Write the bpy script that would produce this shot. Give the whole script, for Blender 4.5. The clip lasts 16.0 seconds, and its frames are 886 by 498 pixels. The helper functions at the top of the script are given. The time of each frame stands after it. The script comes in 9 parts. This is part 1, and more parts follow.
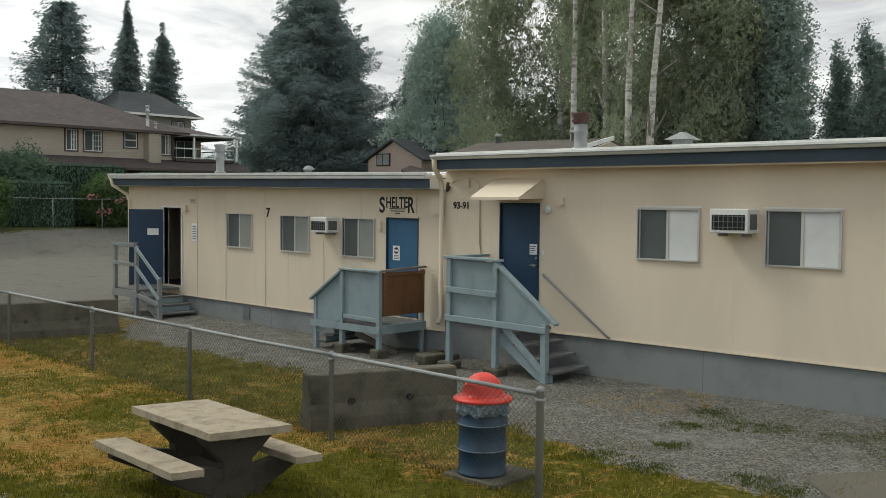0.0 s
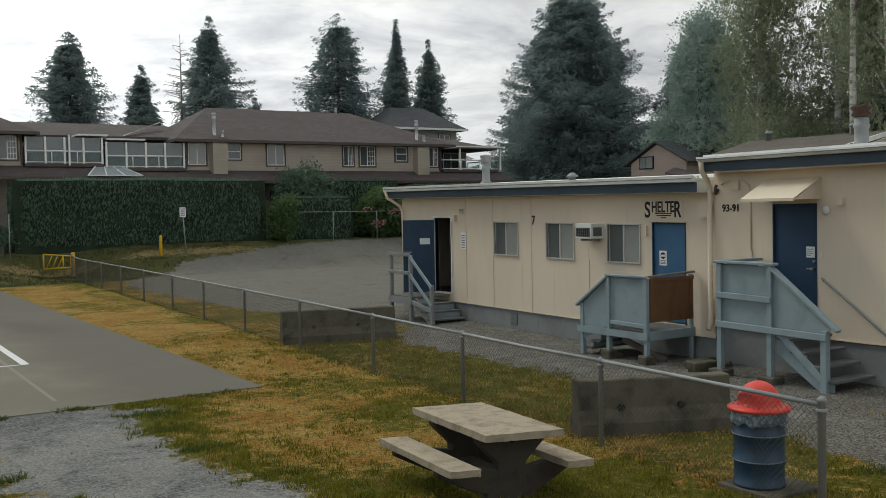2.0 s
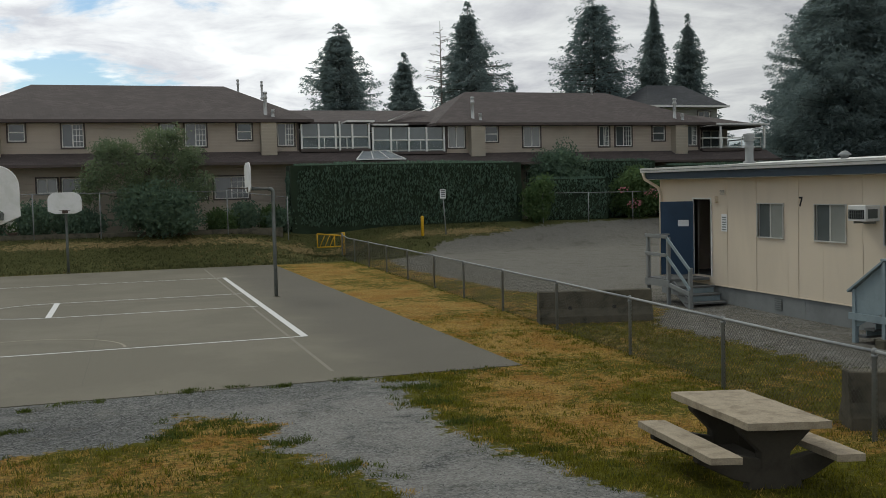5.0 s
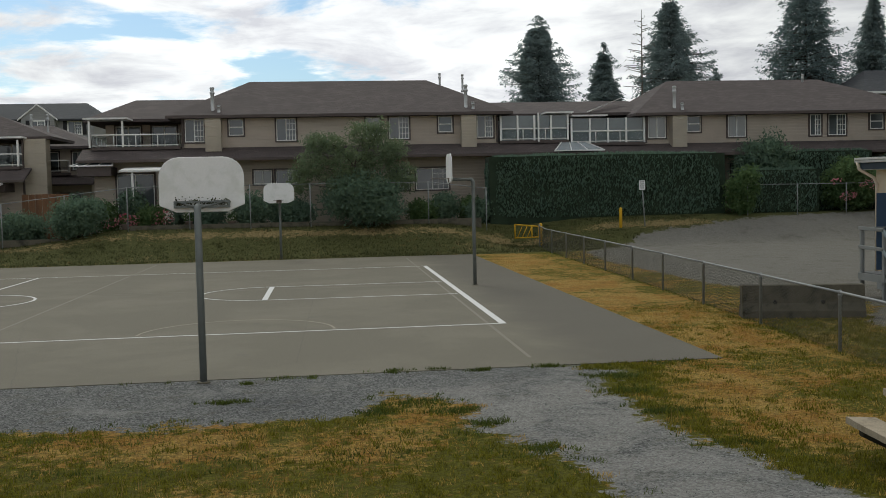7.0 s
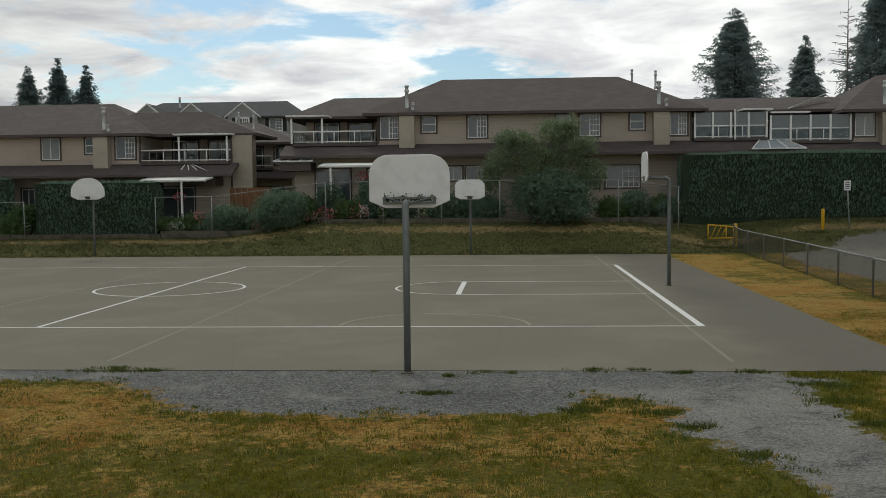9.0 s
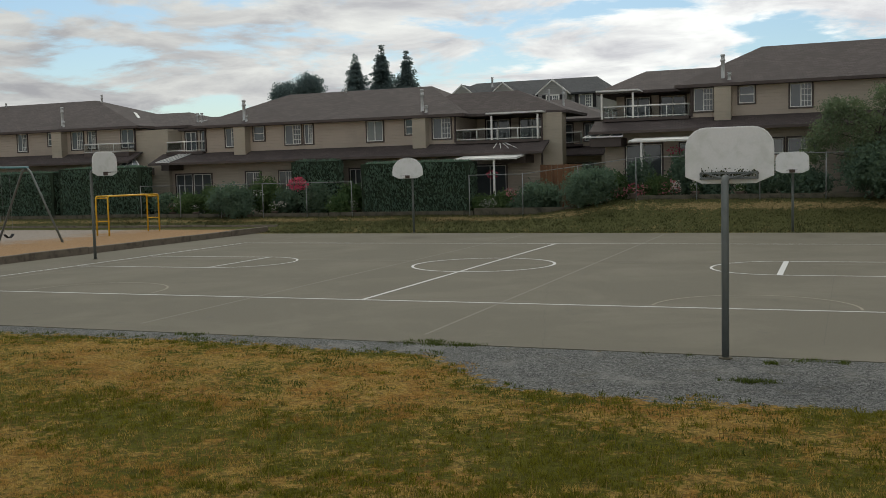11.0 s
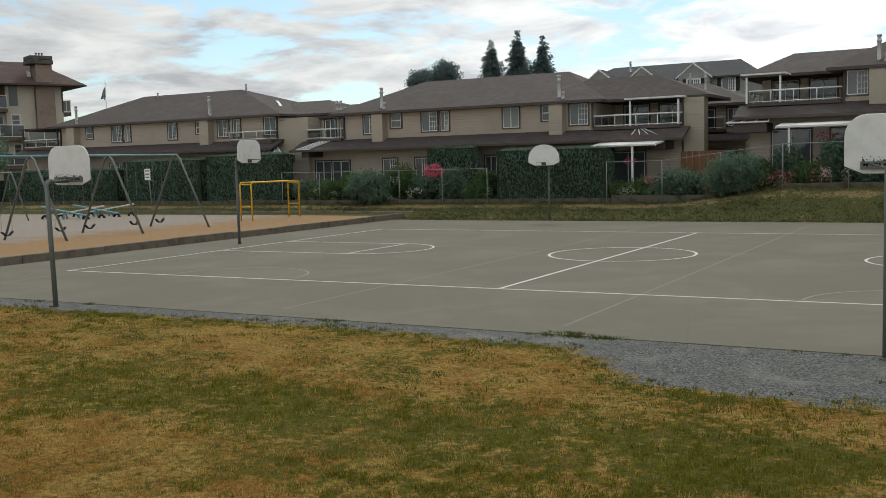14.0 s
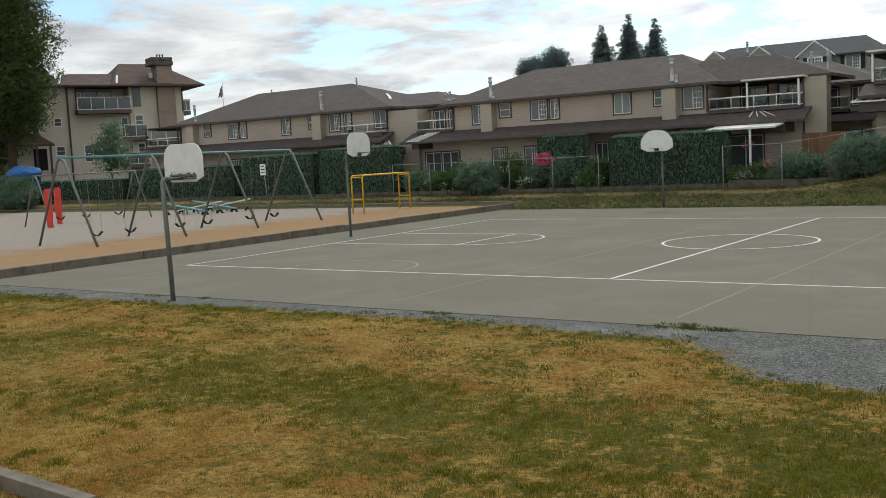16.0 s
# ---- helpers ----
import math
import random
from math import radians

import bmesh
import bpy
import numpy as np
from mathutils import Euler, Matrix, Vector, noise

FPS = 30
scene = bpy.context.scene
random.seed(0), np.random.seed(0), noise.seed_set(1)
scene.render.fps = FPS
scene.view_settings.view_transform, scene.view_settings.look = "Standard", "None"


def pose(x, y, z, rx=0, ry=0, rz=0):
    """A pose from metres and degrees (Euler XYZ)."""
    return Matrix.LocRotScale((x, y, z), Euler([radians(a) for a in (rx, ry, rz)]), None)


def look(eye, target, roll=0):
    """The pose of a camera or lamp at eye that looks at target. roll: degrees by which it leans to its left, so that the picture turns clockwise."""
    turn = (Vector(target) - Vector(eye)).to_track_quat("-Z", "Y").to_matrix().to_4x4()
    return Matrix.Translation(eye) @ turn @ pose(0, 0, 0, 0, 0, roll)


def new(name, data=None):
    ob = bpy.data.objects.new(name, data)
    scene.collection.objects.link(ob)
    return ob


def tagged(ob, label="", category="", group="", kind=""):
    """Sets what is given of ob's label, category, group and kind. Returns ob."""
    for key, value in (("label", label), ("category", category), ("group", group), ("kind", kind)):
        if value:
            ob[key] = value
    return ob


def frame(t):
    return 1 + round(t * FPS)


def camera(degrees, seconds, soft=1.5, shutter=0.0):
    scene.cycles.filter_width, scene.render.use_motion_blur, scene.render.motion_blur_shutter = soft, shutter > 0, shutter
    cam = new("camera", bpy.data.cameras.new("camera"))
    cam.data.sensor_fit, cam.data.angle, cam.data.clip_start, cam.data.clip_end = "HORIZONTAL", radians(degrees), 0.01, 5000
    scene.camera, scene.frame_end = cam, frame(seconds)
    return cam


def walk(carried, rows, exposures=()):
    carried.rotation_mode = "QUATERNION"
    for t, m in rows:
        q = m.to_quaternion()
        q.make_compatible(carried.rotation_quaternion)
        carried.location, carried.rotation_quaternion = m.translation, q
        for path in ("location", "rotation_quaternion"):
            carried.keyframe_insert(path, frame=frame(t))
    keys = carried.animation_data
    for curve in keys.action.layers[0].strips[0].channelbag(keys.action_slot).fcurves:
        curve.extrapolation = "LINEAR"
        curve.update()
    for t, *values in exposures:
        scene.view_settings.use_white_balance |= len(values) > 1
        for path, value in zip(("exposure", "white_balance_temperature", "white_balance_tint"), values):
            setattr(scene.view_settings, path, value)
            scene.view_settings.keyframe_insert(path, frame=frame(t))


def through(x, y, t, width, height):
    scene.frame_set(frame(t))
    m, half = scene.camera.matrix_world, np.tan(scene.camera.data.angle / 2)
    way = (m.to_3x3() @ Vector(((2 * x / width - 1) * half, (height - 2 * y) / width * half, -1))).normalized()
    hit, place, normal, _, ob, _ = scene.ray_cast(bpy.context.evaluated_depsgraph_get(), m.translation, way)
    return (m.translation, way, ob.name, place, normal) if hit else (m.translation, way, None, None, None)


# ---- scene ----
cam = camera(48.0, 16.0, 0.8)
PATH = [
    (0, (0.369, 0.389, 2.96), (1.841, 1.739, 2.868), 0.6),
    (0.5, (0.347, 0.372, 2.967), (1.81, 1.731, 2.857), 0.6),
    (1, (0.27, 0.373, 2.982), (1.64, 1.827, 2.885), 0.1),
    (1.5, (0.212, 0.36, 2.985), (1.436, 1.94, 2.904), -0.4),
    (2, (0.215, 0.284, 2.994), (1.286, 1.971, 2.915), -1.1),
    (2.5, (0.203, 0.261, 2.999), (1.171, 2.009, 2.906), -1.2),
    (3, (0.201, 0.227, 3.012), (1.112, 2.004, 2.911), -1.3),
    (3.5, (0.161, 0.182, 3.03), (1.024, 1.984, 2.928), -1.3),
    (4, (0.136, 0.144, 3.048), (0.904, 1.988, 2.946), -1.3),
    (4.2, (0.119, 0.135, 3.056), (0.858, 1.991, 2.951), -1.4),
    (6.3, (-0.029, -0.06, 3.015), (0.346, 1.902, 2.904), -1.3),
    (6.5, (-0.038, -0.095, 3.01), (0.3, 1.873, 2.896), -1.4),
    (7, (-0.063, -0.184, 3.009), (0.165, 1.8, 2.894), -1.3),
    (7.5, (-0.078, -0.299, 3.03), (0.073, 1.691, 2.911), -1.2),
    (8, (-0.154, -0.365, 3.046), (-0.125, 1.631, 2.923), -1.1),
    (8.5, (-0.276, -0.363, 3.054), (-0.318, 1.633, 2.935), -1.0),
    (9, (-0.408, -0.323, 3.043), (-0.543, 1.669, 2.927), -0.6),
    (9.5, (-0.461, -0.236, 3.038), (-0.758, 1.738, 2.917), -0.4),
    (10, (-0.449, -0.164, 3.03), (-1.002, 1.753, 2.886), -0.8),
    (10.2, (-0.443, -0.128, 3.032), (-1.043, 1.774, 2.88), -1.0),
    (12.3, (-0.787, 0.118, 3.09), (-1.628, 1.927, 2.953), -1.4),
    (12.5, (-0.8, 0.132, 3.089), (-1.638, 1.942, 2.949), -1.2),
    (13, (-0.793, 0.162, 3.1), (-1.659, 1.958, 2.951), -1.3),
    (13.5, (-0.783, 0.162, 3.108), (-1.682, 1.941, 2.947), -1.4),
    (14, (-0.724, 0.149, 3.111), (-1.697, 1.887, 2.937), -1.5),
    (14.5, (-0.719, 0.169, 3.118), (-1.741, 1.879, 2.932), -2.1),
    (15, (-0.721, 0.24, 3.119), (-1.795, 1.917, 2.931), -2.6),
    (15.5, (-0.729, 0.337, 3.112), (-1.846, 1.986, 2.926), -2.9),
    (16, (-0.776, 0.435, 3.115), (-1.94, 2.051, 2.929), -2.9),
]
walk(cam, [(t, look(eye, target, roll)) for t, eye, target, roll in PATH],
     exposures=[(0, 0.52, 6600, -1), (0.5, 0.55, 6600, -1), (1, 0.51, 6600, -1), (2, 0.17, 6500, 0), (2.5, -0.04, 6500, 0), (3.5, -0.13, 6450, 0), (6.5, -0.06, 6450, 1), (7.5, -0.04, 6500, 1), (9, -0.16, 6600, 0), (9.5, -0.19, 6600, 0), (10, -0.10, 6600, 1), (12.5, -0.20, 6700, 0), (13.5, 0.04, 6600, 0), (14.5, 0.28, 6480, 0), (16, 0.38, 6430, 0)])

# ---- light ----
world = bpy.data.worlds.new("sky")
scene.world = world
world.use_nodes = True
wn, wl = world.node_tree.nodes, world.node_tree.links
wn.clear()


def wnode(kind, **values):
    n = wn.new(kind)
    for k, v in values.items():
        n.inputs[k].default_value = v
    return n


w_out = wn.new("ShaderNodeOutputWorld")
w_bg = wnode("ShaderNodeBackground", Strength=1.0)
sky = wn.new("ShaderNodeTexSky")
sky.sky_type, sky.sun_disc = "NISHITA", False
sky.sun_elevation, sky.sun_rotation = radians(48), radians(-25)
w_sky = wn.new("ShaderNodeMix")
w_sky.data_type, w_sky.blend_type = "RGBA", "MULTIPLY"
w_sky.inputs[0].default_value = 1.0
w_sky.inputs[7].default_value = (0.084, 0.096, 0.110, 1)
wl.new(sky.outputs[0], w_sky.inputs[6])
w_tc = wn.new("ShaderNodeTexCoord")
w_sep = wn.new("ShaderNodeSeparateXYZ")
wl.new(w_tc.outputs["Generated"], w_sep.inputs[0])
w_up = wn.new("ShaderNodeMath")
w_up.operation = "MAXIMUM"
w_up.inputs[1].default_value = 0.0
wl.new(w_sep.outputs[2], w_up.inputs[0])
w_den = wn.new("ShaderNodeMath")
w_den.operation = "ADD"
w_den.inputs[1].default_value = 0.16
wl.new(w_up.outputs[0], w_den.inputs[0])
w_flat = wn.new("ShaderNodeCombineXYZ")
for axis in (0, 1):
    d = wn.new("ShaderNodeMath")
    d.operation = "DIVIDE"
    wl.new(w_sep.outputs[axis], d.inputs[0])
    wl.new(w_den.outputs[0], d.inputs[1])
    wl.new(d.outputs[0], w_flat.inputs[axis])
# broad cover: closed to the east, torn open to the north-west
w_n1 = wnode("ShaderNodeTexNoise", Scale=1.5, Detail=10.0, Roughness=0.58, Distortion=0.25)
w_n2 = wnode("ShaderNodeTexNoise", Scale=2.3, Detail=7.0, Roughness=0.6, Distortion=0.4)
for n in (w_n1, w_n2):
    wl.new(w_flat.outputs[0], n.inputs["Vector"])
w_east = wn.new("ShaderNodeMapRange")
w_east.interpolation_type = "SMOOTHSTEP"
w_east.inputs["From Min"].default_value, w_east.inputs["From Max"].default_value = -0.1, 0.45
w_east.inputs["To Min"].default_value, w_east.inputs["To Max"].default_value = 0.03, 0.28
wl.new(w_sep.outputs[0], w_east.inputs["Value"])
w_sum = wn.new("ShaderNodeMath")
w_sum.operation = "ADD"
wl.new(w_n1.outputs["Fac"], w_sum.inputs[0])
wl.new(w_east.outputs[0], w_sum.inputs[1])
w_cover = wn.new("ShaderNodeMapRange")
w_cover.interpolation_type = "SMOOTHSTEP"
w_cover.inputs["From Min"].default_value, w_cover.inputs["From Max"].default_value = 0.43, 0.53
wl.new(w_sum.outputs[0], w_cover.inputs["Value"])
w_tone = wn.new("ShaderNodeValToRGB")
w_tone.color_ramp.elements[0].position, w_tone.color_ramp.elements[0].color = 0.36, (1.09, 1.06, 1.09, 1)
w_tone.color_ramp.elements[1].position, w_tone.color_ramp.elements[1].color = 0.66, (0.625, 0.605, 0.675, 1)
wl.new(w_n2.outputs["Fac"], w_tone.inputs[0])
# brighter towards the veiled sun in the north
w_abs = wn.new("ShaderNodeMath")
w_abs.operation = "ABSOLUTE"
wl.new(w_sep.outputs[0], w_abs.inputs[0])
w_glow = wn.new("ShaderNodeMapRange")
w_glow.interpolation_type = "SMOOTHSTEP"
w_glow.inputs["From Max"].default_value = 0.75
w_glow.inputs["To Min"].default_value, w_glow.inputs["To Max"].default_value = 1.22, 0.69
wl.new(w_abs.outputs[0], w_glow.inputs["Value"])
w_lit = wn.new("ShaderNodeMix")
w_lit.data_type, w_lit.blend_type = "RGBA", "MULTIPLY"
w_lit.inputs[0].default_value = 1.0
wl.new(w_tone.outputs[0], w_lit.inputs[6])
wl.new(w_glow.outputs[0], w_lit.inputs[7])
w_mix = wn.new("ShaderNodeMix")
w_mix.data_type = "RGBA"
wl.new(w_cover.outputs[0], w_mix.inputs[0])
wl.new(w_sky.outputs[2], w_mix.inputs[6])
wl.new(w_lit.outputs[2], w_mix.inputs[7])
wl.new(w_mix.outputs[2], w_bg.inputs[0])
wl.new(w_bg.outputs[0], w_out.inputs[0])

sun = new("sun", bpy.data.lights.new("sun", "SUN"))
sun.data.energy, sun.data.angle, sun.data.color = 1.1, radians(14), (1.0, 0.95, 0.87)
sun.matrix_world = look((-30, 64, 78), (0, 0, 0))


# ---- building blocks ----
class Nodes:
    """A node material with a principled shader and short ways to add to it."""

    def __init__(self, name, rough=0.8, metal=0.0, spec=0.3):
        self.m = bpy.data.materials.new(name)
        self.m.use_nodes = True
        self.t = self.m.node_tree
        self.p = self.t.nodes["Principled BSDF"]
        self.p.inputs["Roughness"].default_value = rough
        self.p.inputs["Metallic"].default_value = metal
        self.p.inputs["Specular IOR Level"].default_value = spec
        self.pos = self.t.nodes.new("ShaderNodeNewGeometry").outputs["Position"]

    def link(self, a, b):
        self.t.links.new(a, b)

    def math(self, op, a, b=0.0, c=0.0):
        n = self.t.nodes.new("ShaderNodeMath")
        n.operation = op
        for i, v in enumerate((a, b, c)):
            if isinstance(v, (int, float)):
                n.inputs[i].default_value = v
            else:
                self.link(v, n.inputs[i])
        return n.outputs[0]

    def noise(self, scale, detail=4.0, rough=0.6, distort=0.0, vec=None, stretch=None):
        n = self.t.nodes.new("ShaderNodeTexNoise")
        for k, v in (("Scale", scale), ("Detail", detail), ("Roughness", rough), ("Distortion", distort)):
            n.inputs[k].default_value = v
        v = vec or self.pos
        if stretch:
            mp = self.t.nodes.new("ShaderNodeMapping")
            mp.inputs["Scale"].default_value = stretch
            self.link(v, mp.inputs[0])
            v = mp.outputs[0]
        self.link(v, n.inputs["Vector"])
        return n.outputs["Fac"]

    def voronoi(self, scale, what="Distance", feature="F1"):
        n = self.t.nodes.new("ShaderNodeTexVoronoi")
        n.feature = feature
        n.inputs["Scale"].default_value = scale
        self.link(self.pos, n.inputs["Vector"])
        return n.outputs[what]

    def ramp(self, fac, *stops):
        n = self.t.nodes.new("ShaderNodeValToRGB")
        els = n.color_ramp.elements
        while len(els) < len(stops):
            els.new(0.5)
        for e, (p, c) in zip(els, stops):
            e.position, e.color = p, c if len(c) == 4 else (*c, 1)
        self.link(fac, n.inputs[0])
        return n.outputs[0]

    def step(self, v, a, b):
        n = self.t.nodes.new("ShaderNodeMapRange")
        n.interpolation_type = "SMOOTHSTEP"
        n.inputs["From Min"].default_value, n.inputs["From Max"].default_value = a, b
        self.link(v, n.inputs["Value"])
        return n.outputs[0]

    def mix(self, fac, a, b, blend="MIX"):
        n = self.t.nodes.new("ShaderNodeMix")
        n.data_type, n.blend_type = "RGBA", blend
        for i, v in ((0, fac), (6, a), (7, b)):
            if isinstance(v, (int, float)):
                n.inputs[i].default_value = v
            elif isinstance(v, tuple):
                n.inputs[i].default_value = v if len(v) == 4 else (*v, 1)
            else:
                self.link(v, n.inputs[i])
        return n.outputs[2]

    def sep(self, v=None):
        n = self.t.nodes.new("ShaderNodeSeparateXYZ")
        self.link(v or self.pos, n.inputs[0])
        return n.outputs

    def attr(self, name):
        n = self.t.nodes.new("ShaderNodeAttribute")
        n.attribute_name = name
        return n.outputs["Fac"]

    def color(self, v):
        if isinstance(v, tuple):
            self.p.inputs["Base Color"].default_value = v
        else:
            self.link(v, self.p.inputs["Base Color"])
        return self

    def bump(self, height, strength=0.4, distance=0.01):
        n = self.t.nodes.new("ShaderNodeBump")
        n.inputs["Strength"].default_value, n.inputs["Distance"].default_value = strength, distance
        self.link(height, n.inputs["Height"])
        self.link(n.outputs[0], self.p.inputs["Normal"])
        return self


def dim(c, k):
    return (min(1, c[0] * k), min(1, c[1] * k), min(1, c[2] * k), 1)


def plain(name, c, rough=0.7, metal=0.0, vary=0.18, grain=30.0, stain=1.3, spec=0.3, bumps=0.15, streak=None, dirt=None):
    """A surface with fine grain and broad stains about one colour."""
    n = Nodes(name, rough, metal, spec)
    fine = n.noise(grain, 5)
    broad = n.noise(stain, 5, 0.65, 0.3, stretch=streak)
    col = n.mix(fine, dim(c, 1 - vary * 0.5), dim(c, 1 + vary * 0.5))
    col = n.mix(n.step(broad, 0.42, 0.72), col, dirt or dim(c, 1 - vary * 1.1))
    n.color(col)
    n.link(n.math("MULTIPLY_ADD", broad, 0.25, rough - 0.12), n.p.inputs["Roughness"])
    if bumps:
        n.bump(fine, bumps, 0.006)
    return n.m


def box(bm, x0, x1, y0, y1, z0, z1, m=None):
    vs = [bm.verts.new((x, y, z)) for x in (x0, x1) for y in (y0, y1) for z in (z0, z1)]
    if m is not None:
        for v in vs:
            v.co = m @ v.co
    for f in ((0, 1, 3, 2), (4, 6, 7, 5), (0, 4, 5, 1), (2, 3, 7, 6), (0, 2, 6, 4), (1, 5, 7, 3)):
        bm.faces.new([vs[i] for i in f])
    return vs


def rod(bm, a, b, r0, r1=None, n=8, caps=True):
    a, b = Vector(a), Vector(b)
    r1 = r0 if r1 is None else r1
    q = (b - a).to_track_quat("Z", "Y")
    rings = []
    for p, r in ((a, r0), (b, r1)):
        rings.append([bm.verts.new(p + q @ Vector((r * math.cos(2 * math.pi * i / n), r * math.sin(2 * math.pi * i / n), 0))) for i in range(n)])
    for i in range(n):
        j = (i + 1) % n
        bm.faces.new((rings[0][i], rings[0][j], rings[1][j], rings[1][i])).smooth = True
    if caps:
        bm.faces.new(rings[0][::-1])
        bm.faces.new(rings[1])


def pipe(bm, pts, r, n=8):
    """A bent tube through the points."""
    pts = [Vector(p) for p in pts]
    rings = []
    for i, p in enumerate(pts):
        a = (pts[i] - pts[i - 1]).normalized() if i else (pts[1] - pts[0]).normalized()
        b = (pts[i + 1] - pts[i]).normalized() if i < len(pts) - 1 else a
        q = ((a + b).normalized()).to_track_quat("Z", "Y")
        rings.append([bm.verts.new(p + q @ Vector((r * math.cos(2 * math.pi * k / n), r * math.sin(2 * math.pi * k / n), 0))) for k in range(n)])
    for r0, r1 in zip(rings, rings[1:]):
        best = min(range(n), key=lambda s: sum((r0[k].co - r1[(k + s) % n].co).length for k in range(n)))
        for k in range(n):
            bm.faces.new((r0[k], r0[(k + 1) % n], r1[(k + 1 + best) % n], r1[(k + best) % n])).smooth = True
    bm.faces.new(rings[0][::-1])
    bm.faces.new(rings[-1])


def lathe(bm, profile, n=20, at=(0, 0, 0)):
    """A turned body: profile of (radius, height)."""
    rings = []
    for r, z in profile:
        rings.append([bm.verts.new((at[0] + r * math.cos(2 * math.pi * i / n), at[1] + r * math.sin(2 * math.pi * i / n), at[2] + z)) for i in range(n)])
    for a, b in zip(rings, rings[1:]):
        for i in range(n):
            j = (i + 1) % n
            bm.faces.new((a[i], a[j], b[j], b[i])).smooth = True
    bm.faces.new(rings[0][::-1])
    bm.faces.new(rings[-1])


def slab(bm, outline, lift):
    """A solid from an outline of points and the way it is thickened."""
    lift = Vector(lift)
    a = [bm.verts.new(p) for p in outline]
    b = [bm.verts.new(Vector(p) + lift) for p in outline]
    n = len(a)
    bm.faces.new(a)
    bm.faces.new(b[::-1])
    for i in range(n):
        j = (i + 1) % n
        bm.faces.new((a[i], b[i], b[j], a[j]))


def soften(bm, width=0.01, segments=1):
    bmesh.ops.recalc_face_normals(bm, faces=bm.faces)
    bmesh.ops.bevel(bm, geom=[e for e in bm.edges if len(e.link_faces) == 2 and e.calc_face_angle(0) > 0.6], offset=width, segments=segments, affect="EDGES", profile=0.5, clamp_overlap=True)


ROOT = {}


def thing(name, at, label, category, group="", kind="", rz=0.0):
    ob = new(name)
    ob.empty_display_size = 0.2
    ob.matrix_world = pose(*at, 0, 0, rz)
    ROOT[ob] = Vector(at) if rz == 0 else Vector((0, 0, 0))
    tagged(ob, label, category, group, kind)
    return ob


def part(name, bm, material, parent, label="", recalc=True):
    """One mesh object under a thing or a part. Built in world places, unless the thing is turned: then about its base."""
    o = ROOT[parent]
    if o.length:
        bmesh.ops.translate(bm, verts=bm.verts, vec=-o)
    if recalc:
        bmesh.ops.recalc_face_normals(bm, faces=bm.faces)
    me = bpy.data.meshes.new(name)
    bm.to_mesh(me)
    bm.free()
    me.materials.append(material)
    ob = new(name, me)
    ob.parent = parent
    ROOT[ob] = o
    if label:
        tagged(ob, label)
    return ob


def boxes(name, spec, material, parent, label="", bevel=0.0):
    bm = bmesh.new()
    for s in spec:
        box(bm, *s)
    if bevel:
        soften(bm, bevel)
    return part(name, bm, material, parent, label)


def single(name, bm, material, label, category, group="", kind="", at=None, recalc=True):
    """A thing or piece of the setting that is one mesh."""
    if at is not None:
        bmesh.ops.translate(bm, verts=bm.verts, vec=-Vector(at))
    if recalc:
        bmesh.ops.recalc_face_normals(bm, faces=bm.faces)
    me = bpy.data.meshes.new(name)
    bm.to_mesh(me)
    bm.free()
    me.materials.append(material)
    ob = new(name, me)
    if at is not None:
        ob.location = at
        bpy.context.view_layer.update()
    ROOT[ob] = Vector(at) if at is not None else Vector((0, 0, 0))
    tagged(ob, label, category, group, kind)
    return ob


def smooth01(a, b, v):
    u = max(0.0, min(1.0, (v - a) / (b - a)))
    return u * u * (3 - 2 * u)


def ground_z(x, y):
    """Level school ground that climbs a bank to the gardens in the north."""
    top = 0.70 + 0.75 * smooth01(-17, -9, x)
    z = top * smooth01(47.3, 52.2, y) * (1 - 0.94 * math.exp(-((x - 10.1) / 2.6) ** 2 - ((y - 49.9) / 2.0) ** 2))
    z += 0.10 * smooth01(17, 24, y) * smooth01(11, 15, x) * (1 - smooth01(45, 50, y))
    z += 0.06 * (noise.noise(Vector((x * 0.13, y * 0.13, 3.7)))) * smooth01(0, 6, abs(y - 30) - 14.5)
    return z

# ---- materials ----
M_CREAM = plain("cream_paint", (0.665, 0.57, 0.44, 1), 0.6, vary=0.07, grain=60, stain=0.8, streak=(1, 1, 0.25))
M_SKIRT = plain("grey_paint", (0.205, 0.215, 0.21, 1), 0.7, vary=0.18, grain=40, stain=1.5)
M_BLUEGREY = plain("blue_grey_paint", (0.23, 0.285, 0.30, 1), 0.6, vary=0.16, grain=40, stain=2.5)
M_NAVY = plain("navy_fascia_paint", (0.05, 0.074, 0.098, 1), 0.5, vary=0.2, grain=30)
M_DOOR = plain("blue_door_paint", (0.05, 0.13, 0.23, 1), 0.45, vary=0.12, grain=50)
M_DOORDARK = plain("dark_blue_door_paint", (0.022, 0.050, 0.092, 1), 0.45, vary=0.15, grain=50)
M_WHITE = plain("white_metal", (0.68, 0.68, 0.65, 1), 0.5, vary=0.14, grain=25, stain=1.5)
M_TRIMWHITE = plain("white_frame", (0.72, 0.72, 0.68, 1), 0.5, vary=0.08, grain=25)
M_BROWNPLY = plain("weathered_brown_plywood", (0.15, 0.075, 0.035, 1), 0.75, vary=0.4, grain=12, stain=2.2, streak=(1, 1, 0.3))
M_TREAD = plain("weathered_grey_tread", (0.13, 0.133, 0.13, 1), 0.85, vary=0.3, grain=30)
M_CONCRETE = plain("old_concrete", (0.098, 0.088, 0.063, 1), 0.9, vary=0.6, grain=25, stain=2.4, bumps=0.4, dirt=(0.034, 0.033, 0.023, 1))
